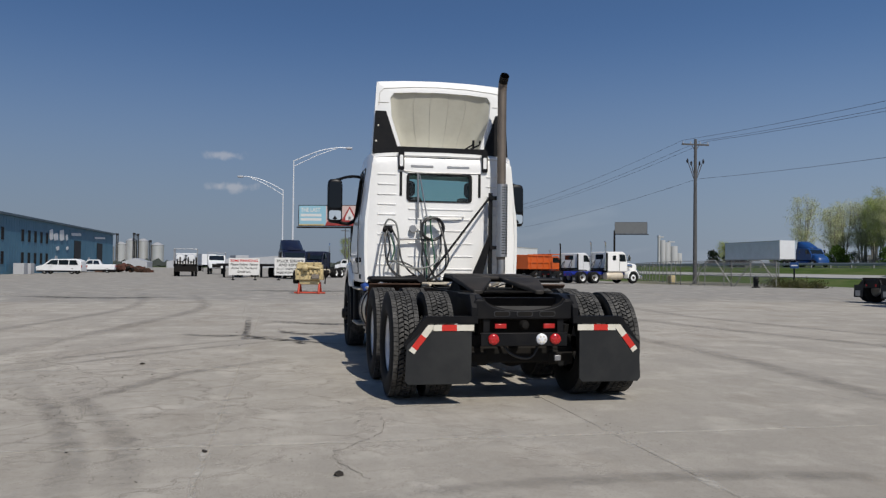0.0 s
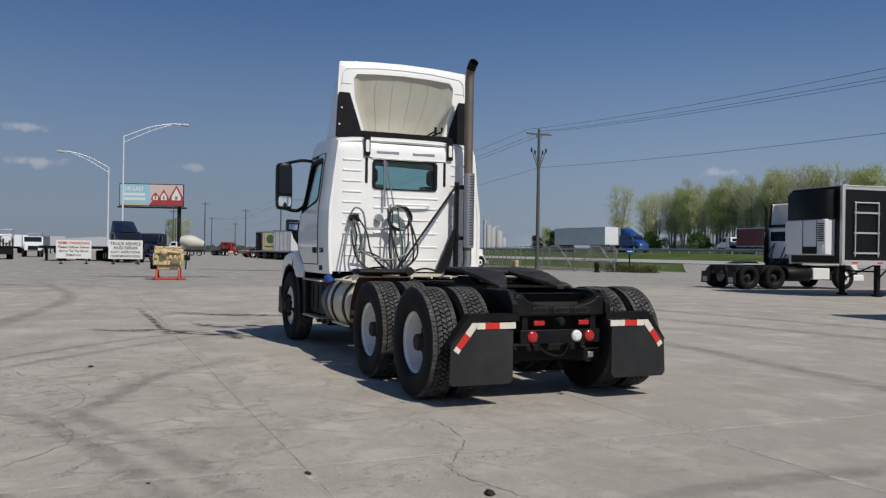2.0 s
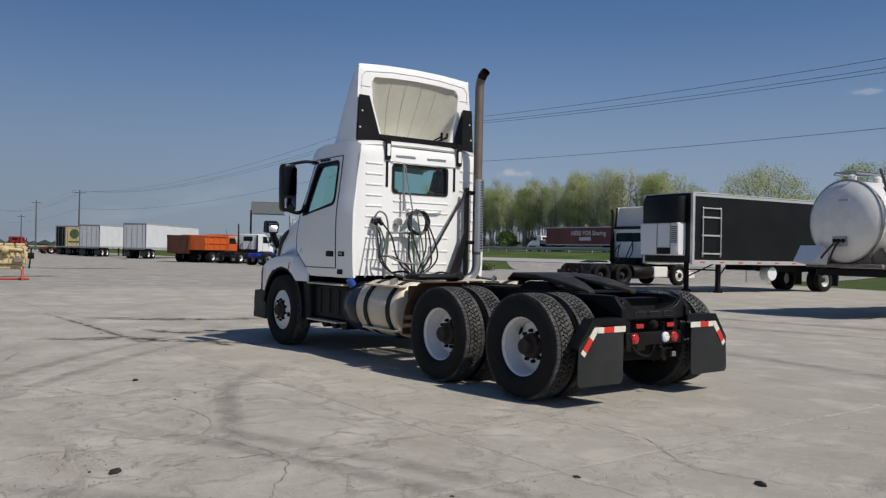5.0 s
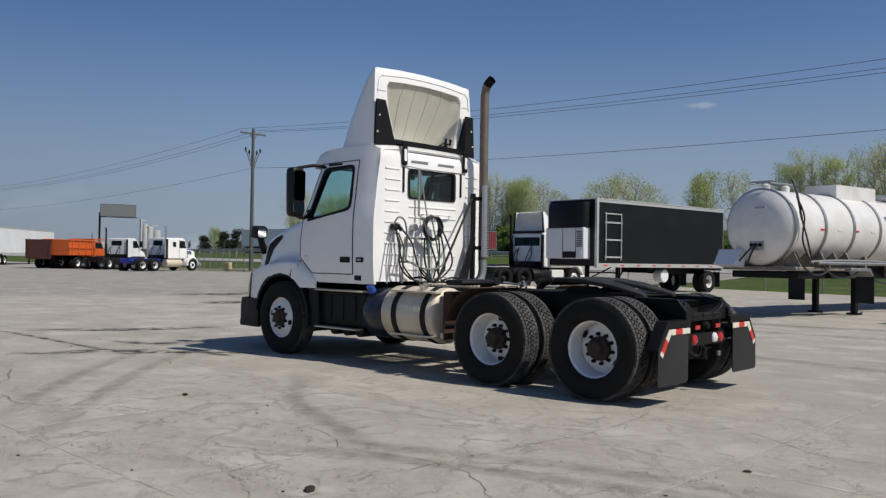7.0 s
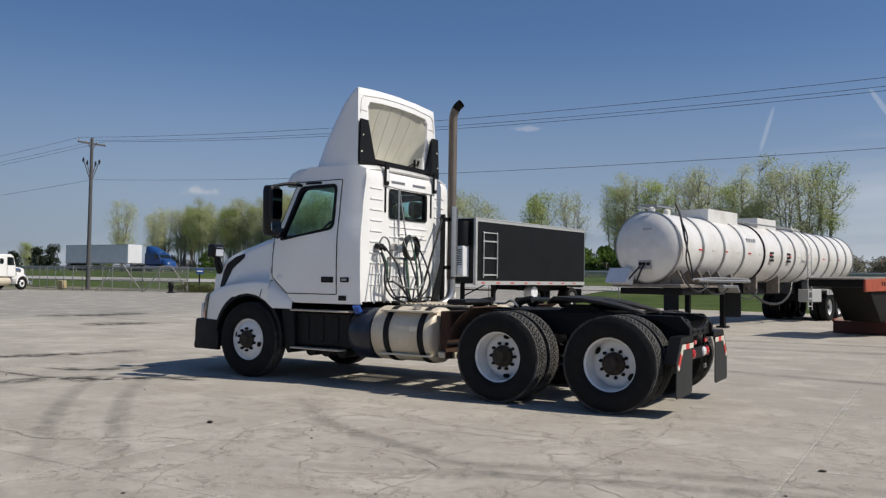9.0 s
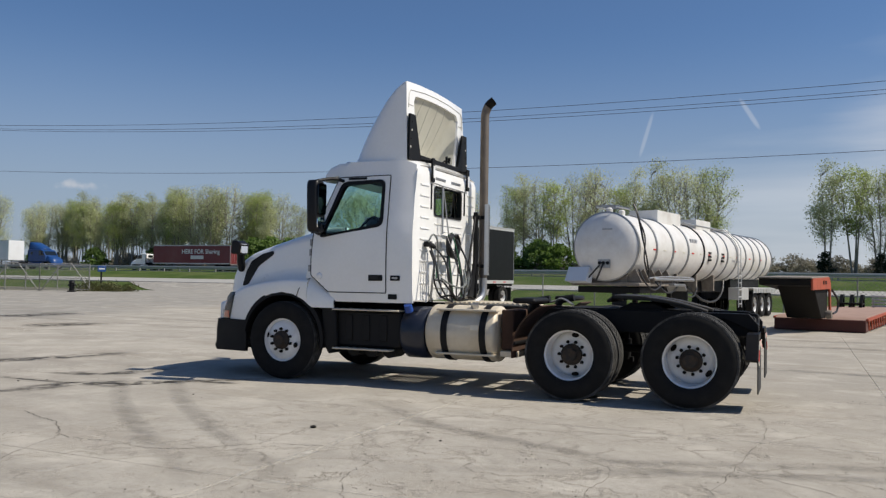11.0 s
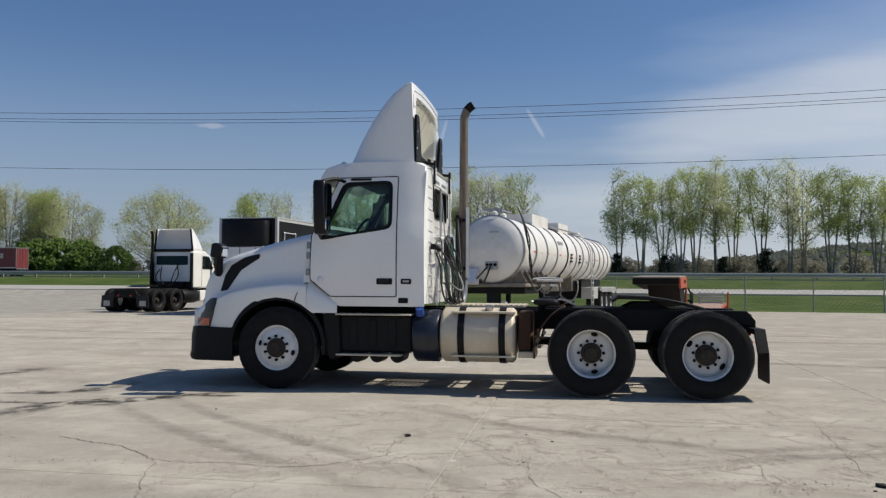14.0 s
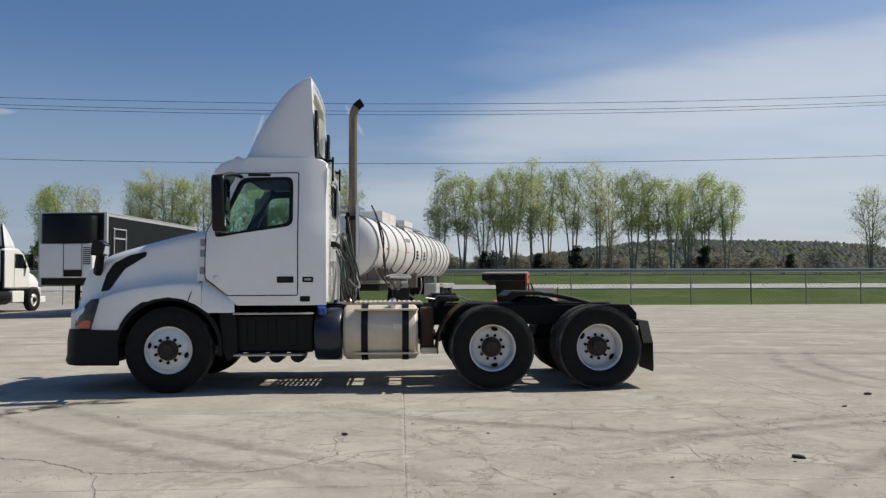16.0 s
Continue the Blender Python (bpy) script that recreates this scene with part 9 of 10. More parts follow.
# guardrails along the highway
rail_m = worn("weathered_guardrail", (0.46, 0.46, 0.45), (0.32, 0.31, 0.29), 0.55, metal=0.3, scale=0.5, amount=0.4)
for y in (69.2, 85.5):
    bm = B()
    z = land(0, y) + 0.42
    rows = [[(x, y, z + o) for o in (-0.05, 0.06, 0.11, 0.16, 0.27)] for x in range(-420, 421, 20)]
    rows = [[(p[0], p[1] - (0.04 if i in (1, 3) else 0.0), p[2]) for i, p in enumerate(r)] for r in rows]
    rings(bm, rows, closed=False)
    gr = solid("guardrail", bm, rail_m, "long galvanised highway guardrail", "guardrail", "guardrails", thick=0.01, smooth=None)
    bm = B()
    for x in range(-420, 421, 4):
        box(bm, x - 0.08, x + 0.08, y + 0.03, y + 0.2, z - 0.7, z + 0.2)
    part("guardrail_post", bm, fence_m, gr, kind="stuff")

# ------------------------------------------------------------ trucks on the highway
HZ = 1.79
tractor(pose(-102.5, 73.5, HZ, 0, 0, 180), "blue sleeper tractor driving on the highway", skyblue_p, black, fairing=True, sleeper=1.4, nose="aero", group="highway trucks")
box_trailer(pose(-103.5, 73.5, HZ, 0, 0, 180), "long grey-white trailer on the highway", 15.5, offwhite, "highway trailers")
tractor(pose(-92, 91, HZ, 0, 0, 0), "white day cab tractor on the far highway lanes", white, black, nose="aero", group="highway trucks")
red_tr = box_trailer(pose(-93, 91, HZ, 0, 0, 0), "maroon trailer with white lettering on the highway", 15.0, darkred_p, "highway trailers")
ob_ = words("HERE FOR Sharing", 0.95, sign_w, red_tr, (0, 0, 0))
ob_.matrix_basis = pose(9.4, -1.31, 2.75, 0, 0, -90)
bm = B()
box(bm, 7.5, 10.0, -1.312, -1.303, 1.9, 2.45)
part("logo_block", bm, sign_w, red_tr, "plain pale block in place of a mark")

# ------------------------------------------------------------ trees
def leaf_mat(name, a, b):
    m = principled(name, a, 0.7)
    geo = N(m, "ShaderNodeNewGeometry")
    ob_info = N(m, "ShaderNodeObjectInfo")
    r = maths(m, "FRACT", maths(m, "ADD", geo.outputs["Random Per Island"], maths(m, "MULTIPLY", ob_info.outputs["Random"], 0.35)))
    c = ramp(m, r, ((0.0, a), (0.6, b), (1.0, tuple(v * 1.2 for v in b))))
    base(m, c)
    p = m.node_tree.nodes["Principled BSDF"]
    tr = N(m, "ShaderNodeBsdfTranslucent")
    L(m, c, tr.inputs["Color"])
    mx = N(m, "ShaderNodeMixShader")
    mx.inputs[0].default_value = 0.55
    L(m, p.outputs[0], mx.inputs[1])
    L(m, tr.outputs[0], mx.inputs[2])
    L(m, mx.outputs[0], m.node_tree.nodes["Material Output"].inputs["Surface"])
    return m


leaf_a = leaf_mat("spring_leaf", (0.27, 0.34, 0.10), (0.43, 0.49, 0.17))
leaf_b = leaf_mat("young_leaf", (0.41, 0.44, 0.24), (0.56, 0.58, 0.34))
leaf_c = leaf_mat("bush_leaf", (0.085, 0.145, 0.03), (0.15, 0.235, 0.055))
leaf_w = leaf_mat("rank_weed", (0.07, 0.085, 0.025), (0.14, 0.14, 0.055))
leaf_d = leaf_mat("conifer_needles", (0.014, 0.026, 0.012), (0.026, 0.042, 0.018))
leaf_e = leaf_mat("bare_brush", (0.19, 0.18, 0.14), (0.25, 0.235, 0.185))
bark = worn("bark", (0.26, 0.235, 0.195), (0.38, 0.35, 0.30), 0.9, scale=3, amount=0.6)


def leaves(bm, centres, rng, n, spread, size):
    for c in centres:
        for _ in range(n):
            g = [max(-1.9, min(1.9, rng.gauss(0, 1))) * spread for _k in range(3)]
            p = c + Vector((g[0], g[1], g[2] * 0.8))
            u = Vector((rng.uniform(-1, 1), rng.uniform(-1, 1), rng.uniform(-1, 1))).normalized()
            w = u.orthogonal().normalized()
            s = size * rng.uniform(0.6, 1.3)
            bm.faces.new([bm.verts.new(q) for q in (p - u * s, p + w * s * 0.6, p + u * s, p - w * s * 0.6)])


def tree(seed, label, h, width, stems, mat, n_leaf, clumps=80, foot=0.30, size=0.10, spread=0.54):
    """A tree with upright forked stems and limbs that rise to clumps inside a loose egg-shaped crown."""
    rng = random.Random(seed)
    ob = thing("tree", label, "tree", group="trees")
    bm = B()
    paths = []
    a0 = rng.uniform(0, 6.28)
    for s_ in range(stems):
        a = a0 + s_ * 6.28 / stems + rng.uniform(-0.4, 0.4)
        lean = rng.uniform(0.14, 0.30) * (1 if stems > 1 else 0.25) * width
        end = Vector((lean * math.cos(a), lean * math.sin(a), h * rng.uniform(0.80, 0.93)))
        mid = Vector((end.x * 0.5 + rng.uniform(-0.3, 0.3), end.y * 0.5 + rng.uniform(-0.3, 0.3), h * 0.42))
        b0 = Vector((0.22 * math.cos(a), 0.22 * math.sin(a), -0.2)) if stems > 1 else Vector((0, 0, -0.2))
        path = smooth_path([b0, mid, end], 10)
        r0 = 0.14 if stems > 1 else 0.24
        tube(bm, path, [lerp(r0, 0.02, k / (len(path) - 1)) for k in range(len(path))], 6)
        paths.append(path)
    zc, rz, rx = h * (1 + foot) / 2, h * (1 - foot) / 2, width * 0.47
    tips = []
    lobes = [(rng.uniform(0, 6.28), rng.uniform(-0.6, 0.9)) for _ in range(6)]
    while len(tips) < clumps:
        az, e = rng.uniform(0, 6.28), rng.uniform(-1, 1)
        k = rng.random() ** 0.45
        lump = 0.86 + 0.2 * max(math.cos(az - la) * math.cos((e - le) * 1.5) for la, le in lobes)
        flat = math.sqrt(1 - e * e) * (1.0 + 0.12 * e)
        q = Vector((rx * flat * k * lump * math.cos(az), rx * flat * k * lump * math.sin(az), zc + rz * e * (0.55 + 0.45 * k) * lump))
        want = q.z - 0.5 - 0.55 * math.hypot(q.x, q.y)
        p = min((v for path in paths for v in path), key=lambda v: (v.x - q.x) ** 2 + (v.y - q.y) ** 2 + 1.6 * (v.z - want) ** 2)
        m_ = p.lerp(q, 0.5) + Vector((0, 0, -0.08 * (q - p).length))
        tube(bm, [p, m_, q], [0.045, 0.03, 0.010], 4)
        for _k in range(2):
            e_ = q + Vector((rng.uniform(-0.6, 0.6), rng.uniform(-0.6, 0.6), rng.uniform(0.0, 0.9)))
            tube(bm, [m_.lerp(q, 0.6), e_], [0.016, 0.005], 3)
        tips.append(q)
    part("trunk", bm, bark, ob, "grey-brown forked trunk and limbs")
    bm = B()
    for q in tips:
        leaves(bm, [q], rng, int(n_leaf * rng.uniform(0.25, 1.35)), spread, size)
    part("crown", bm, mat, ob, "loose crown of young leaves", smooth=None)
    return ob


def bush(seed, label, r, h, mat, n, name="bush", size=0.16):
    rng = random.Random(seed)
    ob = thing(name, label, "bush" if name == "bush" else "tree", group="bushes" if name == "bush" else "conifers")
    bm = B()
    pts = []
    for _ in range(40):
        a, t = rng.uniform(0, 6.28), rng.uniform(0, 1)
        rr = r * (math.sqrt(max(0.0, 1 - t * t)) if name == "bush" else (1 - t) * 0.9 + 0.05) * rng.uniform(0.5, 1)
        pts.append(Vector((rr * math.cos(a), rr * math.sin(a), 0.1 + t * h)))
        if rng.random() < 0.4:
            tube(bm, [Vector((0, 0, 0)), pts[-1] * 0.6, pts[-1]], [0.05, 0.03, 0.01], 4)
    if name != "bush":
        tube(bm, [(0, 0, -0.1), (0, 0, h)], [0.14, 0.02], 6)
    part("stem", bm, bark, ob)
    bm = B()
    leaves(bm, pts, rng, n, 0.34, size)
    part("foliage", bm, mat, ob, smooth=None)
    return ob


KINDS = [
    tree(1, "tall poplar with sparse yellow-green spring leaves", 13.8, 4.9, 3, leaf_a, 95, foot=0.27, clumps=80),
    tree(2, "slender poplar with thin pale young leaves", 13.9, 4.2, 2, leaf_b, 95, foot=0.25, clumps=75),
    tree(3, "many-stemmed poplar just coming into leaf", 13.2, 5.8, 5, leaf_b, 80, foot=0.22, clumps=90),
    tree(4, "nearly bare tree with grey twigs and few leaves", 13.2, 6.8, 4, leaf_b, 36, foot=0.18, clumps=120),
    tree(5, "broad round-headed tree in fresh yellow-green leaf", 12.5, 15.0, 8, leaf_b, 150, clumps=190, foot=0.12, spread=0.62),
    tree(6, "tall poplar with bare forked stems and green crown", 13.6, 6.0, 3, leaf_a, 95, foot=0.34, clumps=88),
]
BUSH = bush(11, "dense dark green bush by the highway", 2.5, 3.1, leaf_c, 75, size=0.19)
WEED = bush(14, "tuft of rank weeds by the gate", 0.75, 0.6, leaf_w, 26, size=0.075)
SHRUB = bush(12, "low brown leafless brush under the trees", 2.4, 2.6, leaf_e, 22)
FIR = bush(13, "small dark conifer under the trees", 1.6, 4.2, leaf_d, 34, "conifer")
used = set()


ROW_OUT = 1.22


def plant(k, x, y, s, rz, back=1.0):
    """Plants a copy of a kind; back carries it outwards from the yard, larger by as much."""
    src = k
    x, y, s = -0.5 + back * (x + 0.5), -10.8 + back * (y + 10.8), s * back
    z = land(x, y) - 0.05
    m = pose(x, y, z, 0, 0, rz) @ Matrix.Diagonal((s, s, s, 1))
    if src.name not in used:
        used.add(src.name)
        src.matrix_basis = m
        return src
    loc = pose(x, y, z, 0, 0, rz)
    c = copy_thing(src, loc)
    c.scale = (s, s, s)
    return c


rt = random.Random(21)
# single tree by the drive, then the long rows behind the highway
SKYLINE = [(-140, 0.90), (-128, 0.95), (-112, 0.98), (-88, 1.06), (-79, 0.86), (-52, 0.86), (-40, 1.0), (-30, 1.03), (-15, 1.08), (-8, 1.14), (3, 0.98), (14, 1.12), (26, 1.08), (36, 1.08), (44, 1.04)]
plant(KINDS[2], -205, 148, 1.55, 40)
for first, last_x, kinds, lo, hi in ((-137.0, -79.0, (0, 2, 0, 1, 3, 1, 2), 0.9, 1.7), (-51.0, -7.8, (0, 5, 1, 2, 3, 0), 1.8, 3.1), (3.6, 45.5, (5, 1, 5, 3, 5, 2), 2.3, 3.4)):
    x = first
    while x < last_x:
        if not -44.5 < x < -41.5:
            plant(KINDS[rt.choice(kinds)], x, 104 + rt.uniform(-2.5, 5), table(x, SKYLINE) * rt.uniform(0.90, 1.06), rt.uniform(0, 360), ROW_OUT)
        x += rt.uniform(lo, hi)
plant(KINDS[4], -64.5, 106, 1.04, 10, ROW_OUT)
for x in (68, 72, 77, 81, 86, 90):
    plant(KINDS[rt.choice((5, 1, 3))], x, 106 + rt.uniform(-2, 4), rt.uniform(0.85, 1.0), rt.uniform(0, 360), ROW_OUT)
for x in range(-85, -67, 3):
    plant(BUSH, x + rt.uniform(-0.6, 0.6), 101 + rt.uniform(-1, 1), rt.uniform(1.05, 1.4), rt.uniform(0, 360), ROW_OUT)
for x in range(-62, -24, 4):
    plant(BUSH, x + rt.uniform(-0.8, 0.8), 101.5 + rt.uniform(-1, 1), rt.uniform(0.7, 1.25), rt.uniform(0, 360), ROW_OUT)
for x in (-132, -118, -104, -150):
    plant(BUSH, x, 101, rt.uniform(0.8, 1.1), rt.uniform(0, 360), ROW_OUT)
for k in range(130):
    plant(SHRUB, rt.uniform(-142, 60), 108 + rt.uniform(-3, 9), rt.uniform(0.55, 1.0), rt.uniform(0, 360), ROW_OUT)
for x, y in ((-45.0, 35.2), (-45.8, 34.6), (-46.2, 35.4), (-44.8, 36.0), (-46.6, 33.8)):
    plant(WEED, x, y, rt.uniform(0.6, 1.0), rt.uniform(0, 360))
for x, k in ((3.4, 0.75), (9.6, 0.7), (17.1, 0.62), (22.5, 0.9), (40.7, 0.85), (52.7, 0.6)):
    plant(FIR, x, 101.5 + rt.uniform(-0.6, 0.6), k, rt.uniform(0, 360), ROW_OUT)
plant(KINDS[0], -350, 206.5, 1.2, 80)
plant(KINDS[0], -352, 209.5, 1.1, 10)
plant(FIR, -350, 201.5, 2.8, 0)
plant(FIR, -302, 182.5, 2.7, 40)
plant(FIR, -300, 187.5, 3.1, 130)
plant(KINDS[0], -240, 17.6, 0.75, 0)
plant(KINDS[2], -243, 21.5, 0.8, 90)

# wooded hills far behind, the haze of distance put into their grey-green colour
hazed_woods_m = leaf_mat("distant_woods", (0.082, 0.096, 0.082), (0.092, 0.106, 0.09))
bm = B()
rw = random.Random(31)
for _ in range(7500):
    x, y = rw.uniform(-110, 700), rw.uniform(300, 640)
    z = land(x, y)
    r = rw.uniform(1.5, 2.8)
    c = Vector((x, y, z + r * 0.5))
    ring = [bm.verts.new(c + Vector((r * math.cos(a) * rw.uniform(0.8, 1.2), r * math.sin(a), rw.uniform(-0.4, 0.1) * r))) for a in (0, 1.05, 2.1, 3.14, 4.2, 5.2)]
    top = bm.verts.new(c + Vector((0, 0, r * rw.uniform(0.6, 1.0))))
    for i in range(6):
        bm.faces.new((ring[i], ring[(i + 1) % 6], top))
solid("distant_woods", bm, hazed_woods_m, "hazy wooded hills far behind the highway", "woods", kind="stuff", smooth=80)
# low hedges and trees along the western skyline, in the same hazed colour
bm = B()
for _ in range(900):
    x, y = rw.uniform(-520, -330), rw.uniform(-200, 320)
    r = rw.uniform(1.2, 3.2)
    c = Vector((x, y, r * 0.4))
    ring = [bm.verts.new(c + Vector((r * math.cos(a), r * math.sin(a) * 1.3, rw.uniform(-0.4, 0.1) * r))) for a in (0, 1.05, 2.1, 3.14, 4.2, 5.2)]
    top = bm.verts.new(c + Vector((0, 0, r * rw.uniform(0.4, 0.9))))
    for i in range(6):
        bm.faces.new((ring[i], ring[(i + 1) % 6], top))
solid("distant_hedges", bm, hazed_woods_m, "low hedges and scrub along the skyline", "hedge", kind="stuff", smooth=None)

# ------------------------------------------------------------ yard slabs, cracks and tyre marks
SX, SY, OX, OY = 4.44, 3.0, 2.03, 0.25


def slab_faces(bm, x0, x1, y0, y1, d=0.05):
    g, b = 0.0025, 0.008
    lo = [bm.verts.new(p) for p in ((x0 + g, y0 + g, -d), (x1 - g, y0 + g, -d), (x1 - g, y1 - g, -d), (x0 + g, y1 - g, -d))]
    mi = [bm.verts.new((v.co.x, v.co.y, -0.003)) for v in lo]
    hi = [bm.verts.new(p) for p in ((x0 + g + b, y0 + g + b, 0), (x1 - g - b, y0 + g + b, 0), (x1 - g - b, y1 - g - b, 0), (x0 + g + b, y1 - g - b, 0))]
    for a, c in ((lo, mi), (mi, hi)):
        for i in range(4):
            bm.faces.new((a[i], a[(i + 1) % 4], c[(i + 1) % 4], c[i]))
    bm.faces.new(hi)


def inside(x, y):
    ok = False
    for (xa, ya), (xb, yb) in zip(LOT, LOT[1:] + LOT[:1]):
        if (ya > y) != (yb > y) and x < (xb - xa) * (y - ya) / (yb - ya) + xa:
            ok = not ok
    return ok


bm = B()
slab_faces(bm, 0, SX, 0, SY)
SLAB = finish(bm, "slab", concrete)
bm = B()
for i in range(-34, 13):
    for j in range(-26, 15):
        x0, y0 = OX + SX * i, OY + SY * j
        if not all(inside(x0 + a * SX, y0 + b * SY) for a in (0, 1) for b in (0, 1)):
            continue
        if -6 <= i <= 3 and -6 <= j <= 6:
            s_ = new("slab", SLAB)
            s_.parent = pavement
            s_.location = (x0, y0, 0)
        else:
            slab_faces(bm, x0, x0 + SX, y0, y0 + SY)
part("far_slabs", bm, concrete_far, pavement, "worn concrete slabs farther off", smooth=None, kind="stuff")

crack_m = worn("crack_dirt", (0.10, 0.085, 0.07), (0.36, 0.325, 0.27), 0.95, scale=4, amount=0.5)


def mark_mat(name, color, amount, stretch, lo, hi):
    """Rubber or oil rubbed into the concrete: it thins out into bare patches."""
    m = principled(name, color, 0.8)
    f = maths(m, "MULTIPLY", ramp(m, noise_of(m, 3.5, 6, 0.7, stretch=stretch, coords="Position"), ((lo, (0, 0, 0)), (hi, (1, 1, 1)))), amount)
    uv = N(m, "ShaderNodeUVMap")
    sp_ = N(m, "ShaderNodeSeparateXYZ")
    L(m, uv.outputs[0], sp_.inputs[0])
    edge_ = None
    for o in ("X", "Y"):
        e = maths(m, "SUBTRACT", 1.0, maths(m, "POWER", maths(m, "ABSOLUTE", maths(m, "SUBTRACT", maths(m, "MULTIPLY", sp_.outputs[o], 2.0), 1.0)), 2.0))
        edge_ = e if edge_ is None else maths(m, "MULTIPLY", edge_, e)
    f = maths(m, "MULTIPLY", f, edge_)
    t = N(m, "ShaderNodeBsdfTransparent")
    mx = N(m, "ShaderNodeMixShader")
    L(m, f, mx.inputs[0])
    L(m, t.outputs[0], mx.inputs[1])
    L(m, m.node_tree.nodes["Principled BSDF"].outputs[0], mx.inputs[2])
    L(m, mx.outputs[0], m.node_tree.nodes["Material Output"].inputs["Surface"])
    return m


rubber_mark = mark_mat("rubber_mark", (0.115, 0.105, 0.094), 0.36, (1, 1, 1), 0.28, 0.74)
oil_mark = mark_mat("oil_stain", (0.035, 0.03, 0.025), 0.85, (1, 1, 1), 0.42, 0.58)


def ribbon(name, pts, width, mat, z, jitter=0.0, seed=0, n=8, label=""):
    """A flat strip along a line, with its length and width laid out from 0 to 1."""
    rg = random.Random(seed)
    line = smooth_path([(x, y, 0) for x, y in pts], n)
    bm = B()
    uv = bm.loops.layers.uv.new("UVMap")
    rows = []
    for k, p in enumerate(line):
        d = (line[min(k + 1, len(line) - 1)] - line[max(k - 1, 0)]).normalized()
        q = Vector((-d.y, d.x, 0))
        c = p + q * rg.uniform(-jitter, jitter)
        w = width * (rg.uniform(0.35, 1.3) if jitter else 1.0) / 2
        rows.append((bm.verts.new((c.x - q.x * w, c.y - q.y * w, z)), bm.verts.new((c.x + q.x * w, c.y + q.y * w, z)), k / (len(line) - 1)))
    for (a, b, u), (c, d, v) in zip(rows, rows[1:]):
        f = bm.faces.new((a, c, d, b))
        for lp, t in zip(f.loops, ((u, 0), (v, 0), (v, 1), (u, 1))):
            lp[uv].uv = t
    return part(name, bm, mat, pavement, label, smooth=None)


for k, pts in enumerate((
        [(-5.9, -4.55), (-5.49, -4.73), (-5.2, -4.81), (-4.85, -5.07), (-4.6, -5.26), (-4.26, -5.28), (-3.96, -5.25), (-3.67, -5.32), (-3.4, -5.24), (-3.15, -5.04), (-2.92, -4.78), (-2.4, -4.6)],
        [(-2.4, -4.03), (-1.98, -4.71), (-1.84, -4.79), (-1.75, -5.45), (-1.4, -6.0)],
        [(-1.82, -4.25), (-0.96, -4.02), (-0.2, -4.3), (-0.17, -5.16), (0.08, -5.28), (0.5, -5.5)],
        [(1.09, -1.42), (1.74, -1.52), (2.2, -1.81), (2.47, -1.92), (3.1, -1.75)],
        [(0.55, -4.84), (0.69, -3.58), (0.8, -2.23), (0.7, -1.33)],
        [(-2.92, -4.78), (-3.0, -3.9), (-2.7, -3.3)], [(-0.2, -4.3), (0.8, -4.1), (1.7, -4.6), (2.6, -4.4)], [(-0.96, -4.02), (-0.7, -3.2), (-0.1, -2.75)],
        [(-4.6, -5.26), (-4.3, -6.0), (-4.0, -6.6)], [(-8.6, -4.2), (-7.8, -4.5), (-7.0, -4.35), (-6.2, -4.7)], [(1.2, -6.2), (1.6, -5.4), (2.6, -5.0), (3.3, -5.3)],
        [(-18.8, -3.3), (-13, -3.15), (-9.94, -2.95), (-7.4, -2.87)], [(3.4, -3.2), (4.0, -2.4), (4.2, -1.4), (5.0, -0.6)], [(-3.4, -6.9), (-2.4, -6.6), (-1.4, -7.0), (-0.2, -6.7), (0.8, -7.1)])):
    ribbon("crack", pts, 0.010 if k == 0 else 0.0055, crack_m, 0.0025, 0.02, k, 14, "jagged crack in the concrete")
for k, (pts, w) in enumerate((
        ([(-1.6, -5.0), (-0.55, -4.58), (0.33, -4.22), (1.14, -3.94), (1.87, -3.71), (2.64, -3.53), (3.6, -3.4)], 0.26),
        ([(-1.2, -4.55), (-0.16, -4.1), (0.66, -3.75), (1.51, -3.45), (2.18, -3.28), (2.83, -3.19), (3.8, -3.1)], 0.26),
        ([(0.4, -4.3), (-0.03, -4.08), (-1.03, -3.73), (-2.16, -3.26), (-2.9, -2.6), (-3.9, -1.94)], 0.26),
        ([(-2.0, -5.7), (-2.55, -5.25), (-3.53, -4.55), (-4.81, -3.49), (-5.91, -2.39), (-7.5, -0.6)], 0.26),
        ([(-2.6, -6.0), (-3.2, -5.5), (-4.3, -4.7), (-5.6, -3.6), (-6.8, -2.4), (-8.4, -0.6)], 0.26),
        ([(4.6, 4.0), (3.6, 1.6), (3.3, -0.4), (3.6, -2.4)], 0.26), ([(5.2, 4.0), (4.2, 1.6), (3.9, -0.4), (4.2, -2.4)], 0.26),
        ([(-30, -6.2), (-18, -4.5), (-9, -5.4), (-2, -6.6)], 0.5), ([(-30, -8.2), (-18, -6.5), (-9, -7.4), (-2, -8.2)], 0.5),
        ([(-25, 8), (-12, 6.5), (2, 9), (14, 8)], 0.6), ([(-25, 10.2), (-12, 8.7), (2, 11.2), (14, 10.2)], 0.6), ([(-14, 3.2), (-4, 4.2), (8, 3.0), (16, 5)], 0.5),
        ([(-0.4, -6.6), (0.9, -5.4), (2.2, -4.4), (4.0, -3.8)], 0.26), ([(0.4, -7.1), (1.6, -6.0), (2.8, -5.1), (4.6, -4.4)], 0.26))):
    ribbon("tyre_mark", pts, w, rubber_mark, 0.0015 + 0.0004 * (k % 4), 0, k, 8, "dark curved tyre mark on the concrete")
